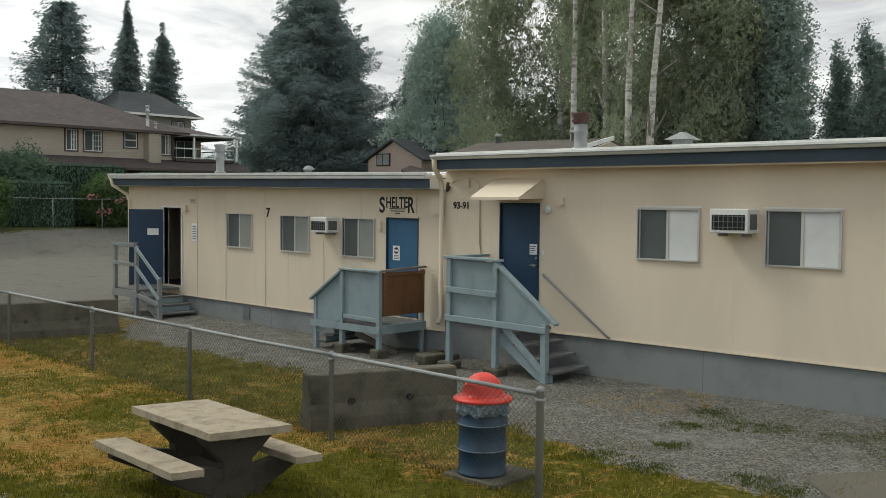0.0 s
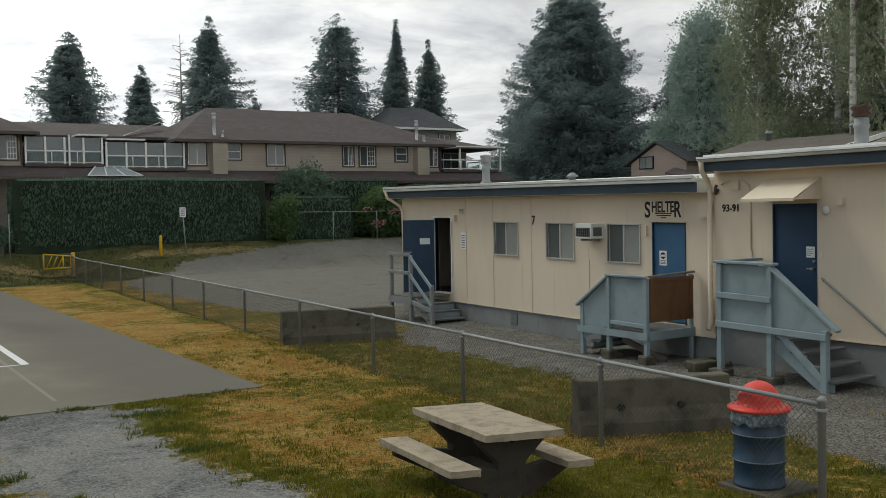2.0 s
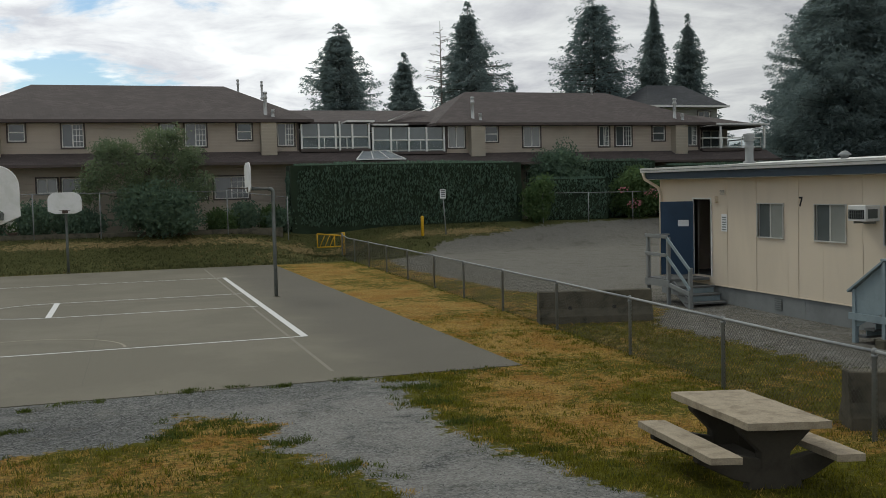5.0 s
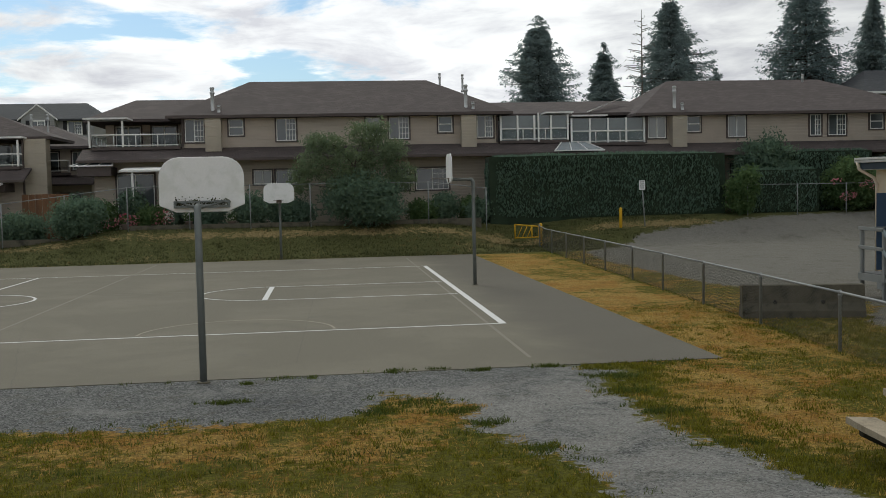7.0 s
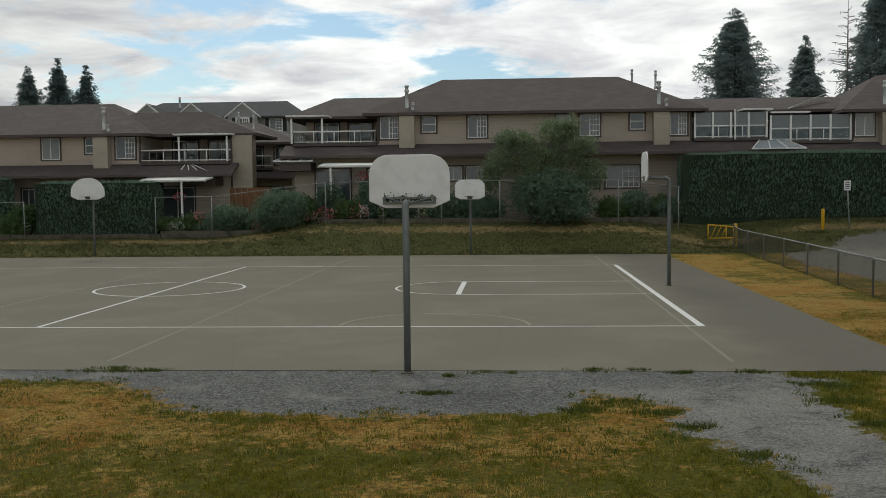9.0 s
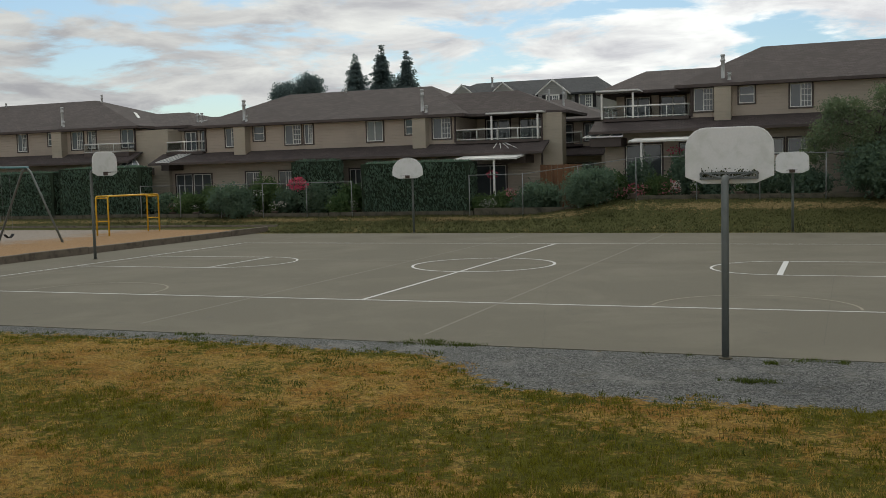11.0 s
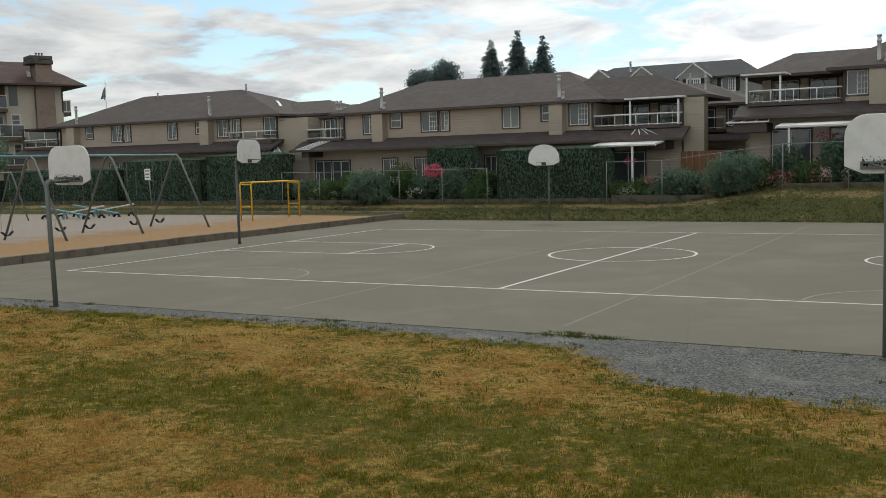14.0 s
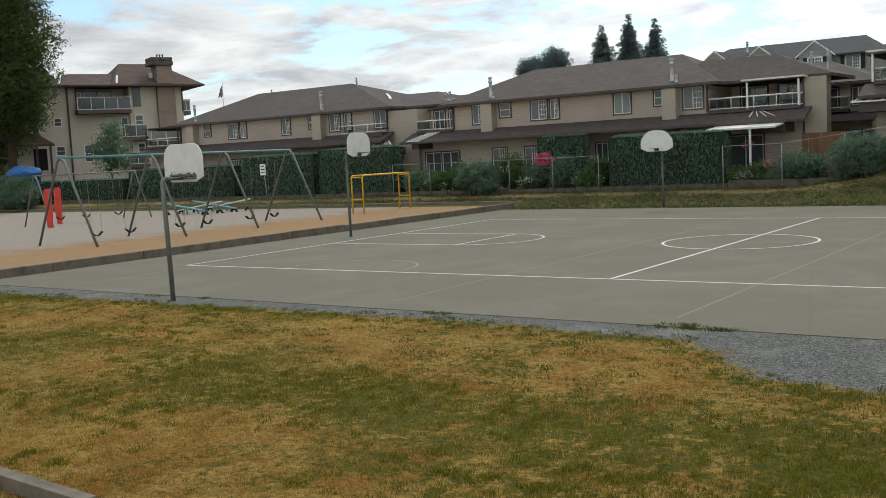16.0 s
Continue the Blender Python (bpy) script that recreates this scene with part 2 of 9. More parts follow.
M_TABLE = plain("pale_pebbled_concrete", (0.30, 0.252, 0.180, 1), 0.88, vary=0.8, grain=60, stain=5.0, bumps=0.6, dirt=(0.19, 0.155, 0.108, 1))
M_TABLEDARK = plain("dark_concrete", (0.046, 0.040, 0.029, 1), 0.9, vary=0.35, grain=40, stain=3.0, bumps=0.3)
M_GALV = plain("galvanised_steel", (0.25, 0.26, 0.255, 1), 0.65, 0.15, vary=0.15, grain=60, stain=3)
M_FLUE = plain("bright_galvanised_flue", (0.46, 0.47, 0.46, 1), 0.5, 0.2, vary=0.2, grain=40, stain=4)
M_WIRE = plain("fence_wire", (0.070, 0.068, 0.056, 1), 0.75, 0.0, vary=0.2, grain=9)
M_POLE = plain("dull_steel_pole", (0.16, 0.175, 0.165, 1), 0.55, 0.4, vary=0.2, grain=40, stain=3)
M_BOARD = plain("white_backboard", (0.70, 0.70, 0.68, 1), 0.55, vary=0.16, grain=30, stain=3.4, dirt=(0.60, 0.61, 0.57, 1))
M_RIM = plain("rusty_rim", (0.10, 0.075, 0.06, 1), 0.6, 0.4, vary=0.3, grain=40)
M_DRUM = plain("dark_blue_drum", (0.018, 0.045, 0.08, 1), 0.4, 0.0, vary=0.3, grain=30, stain=6, dirt=(0.03, 0.05, 0.07, 1))
M_RED = plain("red_plastic", (0.55, 0.045, 0.03, 1), 0.4, vary=0.15, grain=30, stain=4, dirt=(0.38, 0.05, 0.035, 1))
M_YELLOW = plain("yellow_paint", (0.62, 0.36, 0.02, 1), 0.5, vary=0.15, grain=40)
M_MOSS = plain("dark_moss", (0.06, 0.066, 0.035, 1), 0.95, vary=0.5, grain=60)
M_BAND = plain("scuffed_paint", (0.16, 0.20, 0.23, 1), 0.5, vary=0.4, grain=40)
M_BROWN = plain("dark_brown_trim", (0.080, 0.063, 0.056, 1), 0.6, vary=0.2, grain=20)
M_DARKROOM = plain("dark_room", (0.02, 0.02, 0.022, 1), 0.9, vary=0.3, grain=5)
M_TIMBER = plain("weathered_timber", (0.165, 0.14, 0.11, 1), 0.85, vary=0.4, grain=14, stain=2)
M_BLACK = plain("black_paint", (0.012, 0.012, 0.013, 1), 0.5, vary=0.2, grain=40)
M_PAPER = plain("paper", (0.75, 0.75, 0.74, 1), 0.8, vary=0.06, grain=40)
M_RUBBER = plain("black_rubber", (0.015, 0.015, 0.016, 1), 0.7, vary=0.2, grain=40)
M_TEAL = plain("faded_teal_paint", (0.12, 0.27, 0.30, 1), 0.55, vary=0.2, grain=30)
M_BAG = plain("liner_plastic", (0.07, 0.10, 0.12, 1), 0.3, vary=0.5, grain=25, stain=14, dirt=(0.38, 0.42, 0.43, 1))


def siding(name, c, lap=0.18):
    n = Nodes(name, 0.65)
    z = n.sep()[2]
    f = n.math("FRACT", n.math("DIVIDE", z, lap))
    col = n.mix(n.noise(20, 4), dim(c, 0.93), dim(c, 1.06))
    col = n.mix(n.step(n.noise(0.5, 5), 0.45, 0.75), col, dim(c, 0.85))
    n.color(col)
    return n.bump(f, 1.0, 0.10).m


M_SIDING = siding("tan_lap_siding", (0.62, 0.54, 0.455, 1))
M_SIDINGPALE = siding("pale_lap_siding", (0.64, 0.575, 0.47, 1))
M_STUCCO = plain("beige_stucco", (0.60, 0.54, 0.455, 1), 0.85, vary=0.14, grain=20, stain=0.5)
M_GREYSIDING = siding("grey_lap_siding", (0.45, 0.45, 0.45, 1))


def shingles(name, c):
    n = Nodes(name, 0.9)
    b = n.t.nodes.new("ShaderNodeTexBrick")
    for k, v in (("Scale", 1.0), ("Mortar Size", 0.012), ("Brick Width", 0.33), ("Row Height", 0.14)):
        b.inputs[k].default_value = v
    b.inputs["Color1"].default_value, b.inputs["Color2"].default_value, b.inputs["Mortar"].default_value = dim(c, 0.8), dim(c, 1.2), dim(c, 0.5)
    s = n.sep()
    cmb = n.t.nodes.new("ShaderNodeCombineXYZ")
    n.link(n.math("ADD", s[0], n.math("MULTIPLY", s[1], 0.15)), cmb.inputs[0])
    n.link(n.math("MULTIPLY", s[2], 2.2), cmb.inputs[1])
    n.link(cmb.outputs[0], b.inputs["Vector"])
    broad = n.noise(0.7, 6, 0.65)
    n.color(n.mix(n.step(broad, 0.4, 0.75), b.outputs["Color"], dim(c, 0.72)))
    return n.bump(b.outputs["Fac"], 0.3, 0.02).m


M_ROOF = shingles("brown_shingles", (0.082, 0.067, 0.063, 1))
M_ROOFMOSS = shingles("weathered_shingles", (0.11, 0.095, 0.08, 1))
M_SIDINGPINK = siding("pinkish_tan_siding", (0.62, 0.50, 0.42, 1), 0.2)
M_CHIMNEY = plain("brown_chimney_render", (0.30, 0.235, 0.20, 1), 0.9, vary=0.2, grain=8, stain=0.8)
M_CHIMNEYDARK = plain("weathered_chimney_cap", (0.13, 0.115, 0.105, 1), 0.9, vary=0.35, grain=6, stain=1.5, dirt=(0.06, 0.055, 0.05, 1))
M_BROWNPALE = plain("brown_fascia_paint", (0.13, 0.10, 0.085, 1), 0.7, vary=0.2, grain=10)
M_ROOFRED = shingles("reddish_brown_shingles", (0.105, 0.070, 0.062, 1))
M_TARP = plain("blue_tarpaulin", (0.03, 0.12, 0.33, 1), 0.5, vary=0.3, grain=8)
M_ROOFGREY = shingles("grey_shingles", (0.055, 0.058, 0.062, 1))


def glass_pane(name, tint, rough=0.06):
    """Window glass before a dim room: dark, with a sharp reflection."""
    n = Nodes(name, rough, 0.0, 0.6)
    n.color(n.mix(n.noise(0.9, 3), dim(tint, 0.7), dim(tint, 1.3)))
    return n.m


# base tint raised to paint in part of the reflected sky
M_GLASS = glass_pane("window_glass", (0.085, 0.098, 0.102, 1))
M_GLASSPALE = glass_pane("curtained_glass", (0.20, 0.21, 0.20, 1))
M_BLIND = glass_pane("grey_blind_glass", (0.10, 0.115, 0.115, 1), 0.2)
M_BLINDWHITE = glass_pane("white_blind_glass", (0.72, 0.73, 0.71, 1), 0.25)
M_BLINDPALE = glass_pane("pale_blind_glass", (0.27, 0.28, 0.255, 1), 0.2)


def foliage(name, dark, light, gloss=0.65, through=0.5):
    """Leaves that vary from spray to spray and let some light through."""
    n = Nodes(name, gloss, 0.0, 0.1)
    isl = n.t.nodes.new("ShaderNodeNewGeometry").outputs["Random Per Island"]
    # both tones are multiplied up so the colour carries the pale haze
    c = n.mix(isl, dim(dark, 3.6), dim(light, 2.4))
    c = n.mix(n.math("MULTIPLY", n.step(n.noise(0.35, 4), 0.4, 0.7), 0.7), c, dim(dark, 3.4))
    n.color(c)
    tr = n.t.nodes.new("ShaderNodeBsdfTranslucent")
    n.link(c, tr.inputs["Color"])
    mx = n.t.nodes.new("ShaderNodeMixShader")
    mx.inputs[0].default_value = through
    n.link(n.p.outputs[0], mx.inputs[1])
    n.link(tr.outputs[0], mx.inputs[2])
    n.link(mx.outputs[0], n.t.nodes["Material Output"].inputs["Surface"])
    return n.m


# hedge, conifer and belt tones include a lift for distance haze
M_HEDGE = foliage("cedar_hedge_leaf", (0.044, 0.066, 0.050, 1), (0.058, 0.086, 0.060, 1), 0.85)
M_FIR = foliage("fir_needles", (0.040, 0.054, 0.054, 1), (0.076, 0.098, 0.093, 1))
M_SPRUCE = foliage("blue_spruce_needles", (0.054, 0.069, 0.068, 1), (0.088, 0.110, 0.104, 1), 0.8)
M_LEAF = foliage("broad_leaf", (0.022, 0.038, 0.016, 1), (0.062, 0.088, 0.034, 1))
M_LEAFOLIVE = foliage("birch_leaf", (0.072, 0.086, 0.062, 1), (0.152, 0.160, 0.100, 1))
M_THICKET = foliage("thicket_leaf", (0.036, 0.050, 0.040, 1), (0.078, 0.100, 0.070, 1))
M_LEAFDARK = foliage("dark_shrub_leaf", (0.036, 0.055, 0.040, 1), (0.070, 0.098, 0.060, 1))
M_LEAFMID = foliage("mid_green_leaf", (0.042, 0.056, 0.034, 1), (0.086, 0.106, 0.054, 1))
M_LEAFRUST = foliage("browning_leaf", (0.014, 0.024, 0.008, 1), (0.050, 0.054, 0.018, 1))
M_WEED = foliage("weed_leaf", (0.013, 0.018, 0.004, 1), (0.050, 0.062, 0.014, 1))
M_POPLAR = foliage("poplar_leaf", (0.074, 0.096, 0.088, 1), (0.136, 0.168, 0.140, 1))
M_PINK = foliage("pink_petals", (0.14, 0.055, 0.06, 1), (0.26, 0.13, 0.13, 1))
M_REDFLOWER = foliage("red_petals", (0.15, 0.022, 0.040, 1), (0.29, 0.070, 0.105, 1))
M_WHITEFLOWER = foliage("white_petals", (0.14, 0.14, 0.12, 1), (0.30, 0.30, 0.27, 1))
M_BARK = plain("conifer_bark", (0.06, 0.045, 0.035, 1), 0.95, vary=0.4, grain=8, streak=(1, 1, 0.2))
M_BIRCH = plain("pale_birch_bark", (0.50, 0.48, 0.43, 1), 0.85, vary=0.4, grain=5, stain=2.2, streak=(1, 1, 2.4), dirt=(0.10, 0.09, 0.08, 1))
M_GREYTWIG = plain("dead_grey_wood", (0.20, 0.18, 0.16, 1), 0.9, vary=0.3, grain=8)


def ground_material():
    """Dry grass, gravel and bare earth, laid out by three sheets of values on the mesh."""
    n = Nodes("ground_cover", 0.95, 0.0, 0.1)
    gravel, dry, lush = n.attr("gravel"), n.attr("dry"), n.attr("lot")
    edge = n.noise(1.6, 6, 0.7)
    fringe = n.noise(7.0, 4, 0.6)
    g = n.math("ADD", gravel, n.math("MULTIPLY", n.math("SUBTRACT", edge, 0.5), 1.7))
    g = n.math("ADD", g, n.math("MULTIPLY", n.math("SUBTRACT", fringe, 0.5), 0.9))
    is_gravel = n.step(g, -0.07, 0.10)
    # grass: straw, russet thatch, green sward, and bare soil with painted shade between the tufts
    blade = n.math("ADD", n.math("MULTIPLY", n.noise(34, 6, 0.8), 0.6), n.math("MULTIPLY", n.step(n.noise(15, 3, 0.6), 0.40, 0.60), 0.4))
    tuft = n.noise(4.6, 8, 0.78)
    patch = n.noise(0.42, 5, 0.62, 0.4)
    green = n.mix(blade, (0.038, 0.038, 0.004), (0.145, 0.138, 0.014))
    straw = n.mix(blade, (0.110, 0.070, 0.018), (0.48, 0.320, 0.090))
    russet = n.mix(blade, (0.095, 0.048, 0.010), (0.41, 0.225, 0.050))
    p = n.math("ADD", n.math("ADD", patch, dry), n.math("MULTIPLY", n.math("SUBTRACT", tuft, 0.5), 1.25))
    grass = n.mix(n.step(p, 0.42, 0.57), green, n.mix(n.step(n.noise(0.9, 5, 0.7), 0.42, 0.6), straw, russet))
    # bank grass is toned darker to hold the shade below the hedges
    bank = n.mix(n.step(p, 0.48, 0.64), n.mix(blade, (0.038, 0.042, 0.014), (0.120, 0.124, 0.044)), n.mix(blade, (0.12, 0.090, 0.040), (0.36, 0.275, 0.130)))
    grass = n.mix(n.step(n.sep()[1], 46.0, 47.2), grass, bank)
    # dark patches put the shadowed gaps between tufts into the colour
    gap_shade = n.math("MULTIPLY", n.step(n.noise(9.0, 7, 0.78), 0.54, 0.63), 0.7)
    grass = n.mix(gap_shade, grass, n.mix(blade, (0.030, 0.027, 0.010), (0.100, 0.086, 0.030)))
    # gravel: blue-grey chips with dark damp mottling and pale dusty tracks; browner chips in the yard
    chips = n.voronoi(42, "Color")
    chip = n.math("ADD", n.math("MULTIPLY", n.sep(chips)[0], 0.55), n.math("MULTIPLY", n.noise(16, 6, 0.8), 0.55))
    mottle = n.step(n.noise(5.5, 6, 0.75), 0.45, 0.62)
    blue = n.mix(n.step(chip, 0.18, 0.92), (0.052, 0.053, 0.051), (0.268, 0.270, 0.255))
    warm = n.mix(n.step(chip, 0.18, 0.92), (0.058, 0.054, 0.045), (0.285, 0.268, 0.230))
    gv = n.mix(n.step(n.sep()[0], 8.6, 9.6), blue, warm)
    gv = n.mix(n.math("MULTIPLY", mottle, 0.42), gv, (0.085, 0.088, 0.084))
    gv = n.mix(n.math("MULTIPLY", n.step(n.noise(0.8, 6, 0.65, 0.6), 0.52, 0.66), 0.45), gv, (0.29, 0.285, 0.262))
    gv = n.mix(n.math("MULTIPLY", n.step(n.noise(1.9, 5, 0.65), 0.52, 0.68), 0.4), gv, (0.115, 0.105, 0.078))
    trod = n.math("MULTIPLY", n.math("MULTIPLY", n.step(n.sep()[1], 15.6, 14.4), n.step(n.sep()[0], 0.2, 1.6)), n.step(n.noise(0.9, 6, 0.7, 0.5), 0.34, 0.56))
    gv = n.mix(n.math("MULTIPLY", n.math("MULTIPLY", trod, n.step(n.sep()[0], 8.0, 7.0)), 0.7), gv, n.mix(chip, (0.16, 0.155, 0.14), (0.38, 0.37, 0.34)))
    dusty = n.mix(n.noise(9, 6, 0.8), (0.075, 0.072, 0.060), (0.27, 0.258, 0.225))
    dusty = n.mix(n.math("MULTIPLY", n.step(n.noise(1.1, 7, 0.75), 0.5, 0.66), 0.5), dusty, (0.085, 0.080, 0.056))
    gv = n.mix(n.math("MULTIPLY", lush, 0.8), gv, dusty)
    n.color(n.mix(is_gravel, grass, gv))
    n.bump(n.math("ADD", n.math("MULTIPLY", blade, 0.8), n.math("MULTIPLY", tuft, 1.4)), 1.0, 0.045)
    return n.m


M_GROUND = ground_material()


def stone_material():
    n = Nodes("gravel_stone", 0.9, 0.0, 0.2)
    isl = n.t.nodes.new("ShaderNodeNewGeometry").outputs["Random Per Island"]
    n.color(n.mix(isl, (0.055, 0.058, 0.058), (0.30, 0.30, 0.285)))
    return n.m


M_STONE = stone_material()


def asphalt_material():
    n = Nodes("worn_asphalt", 0.9, 0.0, 0.25)
    fine = n.noise(90, 4, 0.8)
    broad = n.noise(0.28, 6, 0.65, 0.5)
    c = n.mix(fine, (0.096, 0.088, 0.066), (0.172, 0.157, 0.119))
    c = n.mix(n.step(broad, 0.42, 0.68), c, n.mix(fine, (0.122, 0.111, 0.084), (0.200, 0.183, 0.140)))
    c = n.mix(n.math("MULTIPLY", n.step(n.noise(1.3, 6, 0.7), 0.60, 0.74), 0.5), c, (0.10, 0.095, 0.085))
    relaid = n.step(n.math("ADD", n.sep()[0], n.math("MULTIPLY", n.math("SUBTRACT", n.noise(0.5, 5), 0.5), 2.2)), 3.4, 5.2)
    c = n.mix(n.math("MULTIPLY", relaid, 0.62), c, n.mix(fine, (0.062, 0.056, 0.046), (0.105, 0.096, 0.080)))
    crack = n.t.nodes.new("ShaderNodeTexVoronoi")
    crack.feature = "DISTANCE_TO_EDGE"
    crack.inputs["Scale"].default_value = 0.11
    wob = n.mix(0.12, n.pos, n.noise(1.5, 5))
    n.link(wob, crack.inputs["Vector"])
    c = n.mix(n.math("MULTIPLY", n.step(crack.outputs["Distance"], 0.0012, 0.0), 0.22), c, (0.05, 0.048, 0.045))
    n.color(c)
    return n.bump(fine, 0.5, 0.006).m


M_ASPHALT = asphalt_material()


def line_paint(name, c, wear):
    n = Nodes(name, 0.75)
    c2 = n.mix(n.noise(25, 4), dim(c, 0.88), dim(c, 1.08))
    worn = n.math("MULTIPLY", n.step(n.noise(5.0, 6, 0.75), 0.62 - wear, 0.80 - wear * 0.5), 0.5 + wear)
    n.color(n.mix(worn, c2, (0.13, 0.122, 0.106)))
    return n.m


M_LINE = line_paint("white_court_paint", (0.58, 0.58, 0.56, 1), 0.02)
M_LINEDIM = line_paint("worn_yellowish_paint", (0.18, 0.165, 0.125, 1), 0.16)
M_LINEOLD = line_paint("faded_yellow_paint", (0.25, 0.225, 0.165, 1), 0.10)


def chip_material():
    n = Nodes("play_sand", 0.95, 0.0, 0.1)
    fine = n.noise(45, 5, 0.8)
    pale = n.mix(fine, (0.20, 0.17, 0.145), (0.40, 0.36, 0.315))
    tan = n.mix(fine, (0.22, 0.13, 0.06), (0.40, 0.265, 0.15))
    s = n.sep()
    near = n.step(n.math("ADD", n.math("MULTIPLY", n.math("ADD", s[0], 37.5), 0.35), n.math("MULTIPLY", n.noise(0.5, 9, 0.72), 5.0)), 1.3, 2.9)
    c = n.mix(near, pale, tan)
    c = n.mix(n.math("MULTIPLY", n.step(n.noise(6.0, 6, 0.8), 0.47, 0.68), 0.55), c, (0.15, 0.105, 0.07))
    n.color(n.mix(n.math("MULTIPLY", n.step(n.noise(11, 4, 0.7), 0.6, 0.7), 0.5), c, (0.45, 0.40, 0.34)))
    return n.bump(n.noise(14, 5, 0.8), 0.9, 0.05).m


M_CHIPS = chip_material()

# ---- ground ----
def inside(poly, x, y):
    """Signed distance to a closed outline: positive within."""
    best, odd = 1e9, False
    for (ax, ay), (bx, by) in zip(poly, poly[1:] + poly[:1]):
        dx, dy = bx - ax, by - ay
        u = max(0.0, min(1.0, ((x - ax) * dx + (y - ay) * dy) / (dx * dx + dy * dy)))
        best = min(best, math.hypot(x - ax - u * dx, y - ay - u * dy))
        if (ay > y) != (by > y) and x < (bx - ax) * (y - ay) / (by - ay) + ax:
            odd = not odd
    return best if odd else -best


def inside_many(poly, X, Y):
    """The same for arrays of points."""
    best, odd = np.full(len(X), 1e9), np.zeros(len(X), bool)
    for (ax, ay), (bx, by) in zip(poly, poly[1:] + poly[:1]):
        dx, dy = bx - ax, by - ay
        u = np.clip(((X - ax) * dx + (Y - ay) * dy) / (dx * dx + dy * dy), 0, 1)
        best = np.minimum(best, np.hypot(X - ax - u * dx, Y - ay - u * dy))
        if ay != by:
            odd ^= ((ay > Y) != (by > Y)) & (X < (bx - ax) * (Y - ay) / (by - ay) + ax)
    return np.where(odd, best, -best)


GRAVEL_PATH = [(-30, 16.6), (3.4, 16.6), (4.7, 15.7), (4.0, 14.4), (4.15, 11.6), (4.8, 8.9), (5.6, 5), (5.6, -3), (2.9, -3), (2.9, 6),
               (2.6, 10.3), (1.75, 12.2), (1.9, 13.5), (0.9, 14.6), (0.2, 13.2), (-2.7, 12.95), (-5.1, 13.3), (-5.6, 14.1), (-7, 15.3), (-10, 15.6), (-15, 15.6), (-23, 15.3), (-30, 15.2)]
GRAVEL_YARD = [(10.1, -3), (10.15, 4.6), (9.95, 6.2), (10.5, 8.4), (10.9, 10.0), (11.4, 13.8), (11.4, 19.7), (12.8, 22), (13.4, 26), (11.6, 28.5), (11.3, 40), (12.0, 46),
               (16, 49.5), (25, 51.5), (40, 52.5), (70, 50), (70, -3)]


def spread(lo, hi, step, reach, grow=1.35):
    mid = list(np.arange(lo, hi, step))
    right, d = [], step
    while not right or right[-1] < reach:
        d *= grow
        right.append((right[-1] if right else mid[-1]) + d)
    left, d = [], step
    while not left or left[-1] > -reach:
        d *= grow
        left.append((left[-1] if left else mid[0]) - d)
    return left[::-1] + mid + right


def dryness_many(x, y):
    """How far the turf has dried out, from lush (-) to straw (+); lowered on the bank to darken it for the hedges'
    shade.
    """
    e = np.exp
    sm = lambda lo, hi, v: (lambda u: u * u * (3 - 2 * u))(np.clip((v - lo) / (hi - lo), 0, 1))
    d = 0.02 + 0.34 * e(-((y - 50.6) / 0.42) ** 2) - 0.19 * sm(46.4, 46.9, y) - 0.12 * sm(51.1, 51.7, y)
    g = inside_many(GRAVEL_PATH, x, y)
    d = d - 0.15 * e(-((g + 0.25) / 0.35) ** 2) * (y < 17) * (g > -1.2)
    field = 0.12 * e(-((y - 13.2 - 0.04 * x) / 1.5) ** 2) - 0.12 * e(-((y - 9.8 + 0.10 * x) / 1.5) ** 2) + 0.13 * (1 - sm(5.8, 8.2, y + 0.03 * x))
    verge = 0.15 * e(-((x - 5.6) / 1.2) ** 2 - ((y - 12.4) / 3.4) ** 2) - 0.11 * e(-((x - 6.5) / 1.5) ** 2 - ((y - 8.3) / 2) ** 2) + 0.06 * sm(17, 22, y) - 0.06 * (1 - sm(15, 19, y)) - 0.06 * e(-((x - 4.9) / 0.7) ** 2) * (y > 9)
    yard = -0.03 - 0.12 * e(-((y - 14) / 4.5) ** 2)
    return d + np.where(x < 2.5, field, np.where(x < 8.8, verge, yard))


gx, gy = spread(-34, 21, 0.4, 900), spread(2, 56, 0.4, 900)
g_verts = [(x, y, ground_z(x, y)) for y in gy for x in gx]
nx = len(gx)
g_faces = [(j * nx + i, j * nx + i + 1, (j + 1) * nx + i + 1, (j + 1) * nx + i) for j in range(len(gy) - 1) for i in range(nx - 1)]
g_mesh = bpy.data.meshes.new("ground")
g_mesh.from_pydata(g_verts, [], g_faces)
for key in ("gravel", "dry", "lot"):
    a = g_mesh.attributes.new(key, "FLOAT", "POINT")
    if key == "gravel":
        vx, vy = np.array([v[0] for v in g_verts]), np.array([v[1] for v in g_verts])
        vals = np.clip(np.maximum(inside_many(GRAVEL_PATH, vx, vy), inside_many(GRAVEL_YARD, vx, vy)), -3, 3)
    elif key == "dry":
        vals = dryness_many(vx, vy)
    else:
        vals = [smooth01(22, 30, y) * smooth01(8, 12, x) for x, y, z in g_verts]
    a.data.foreach_set("value", vals)
g_mesh.polygons.foreach_set("use_smooth", [True] * len(g_faces))
g_mesh.materials.append(M_GROUND)
ground = tagged(new("ground", g_mesh), "patchy dry summer grass with grey gravel paths and yard", "ground", kind="structure")

bm = bmesh.new()
box(bm, -29.98, 6.7, 16.35, 46.6, -0.15, 0.012)
court = single("court", bm, M_ASPHALT, "worn grey asphalt basketball court with painted lines", "court", kind="structure")


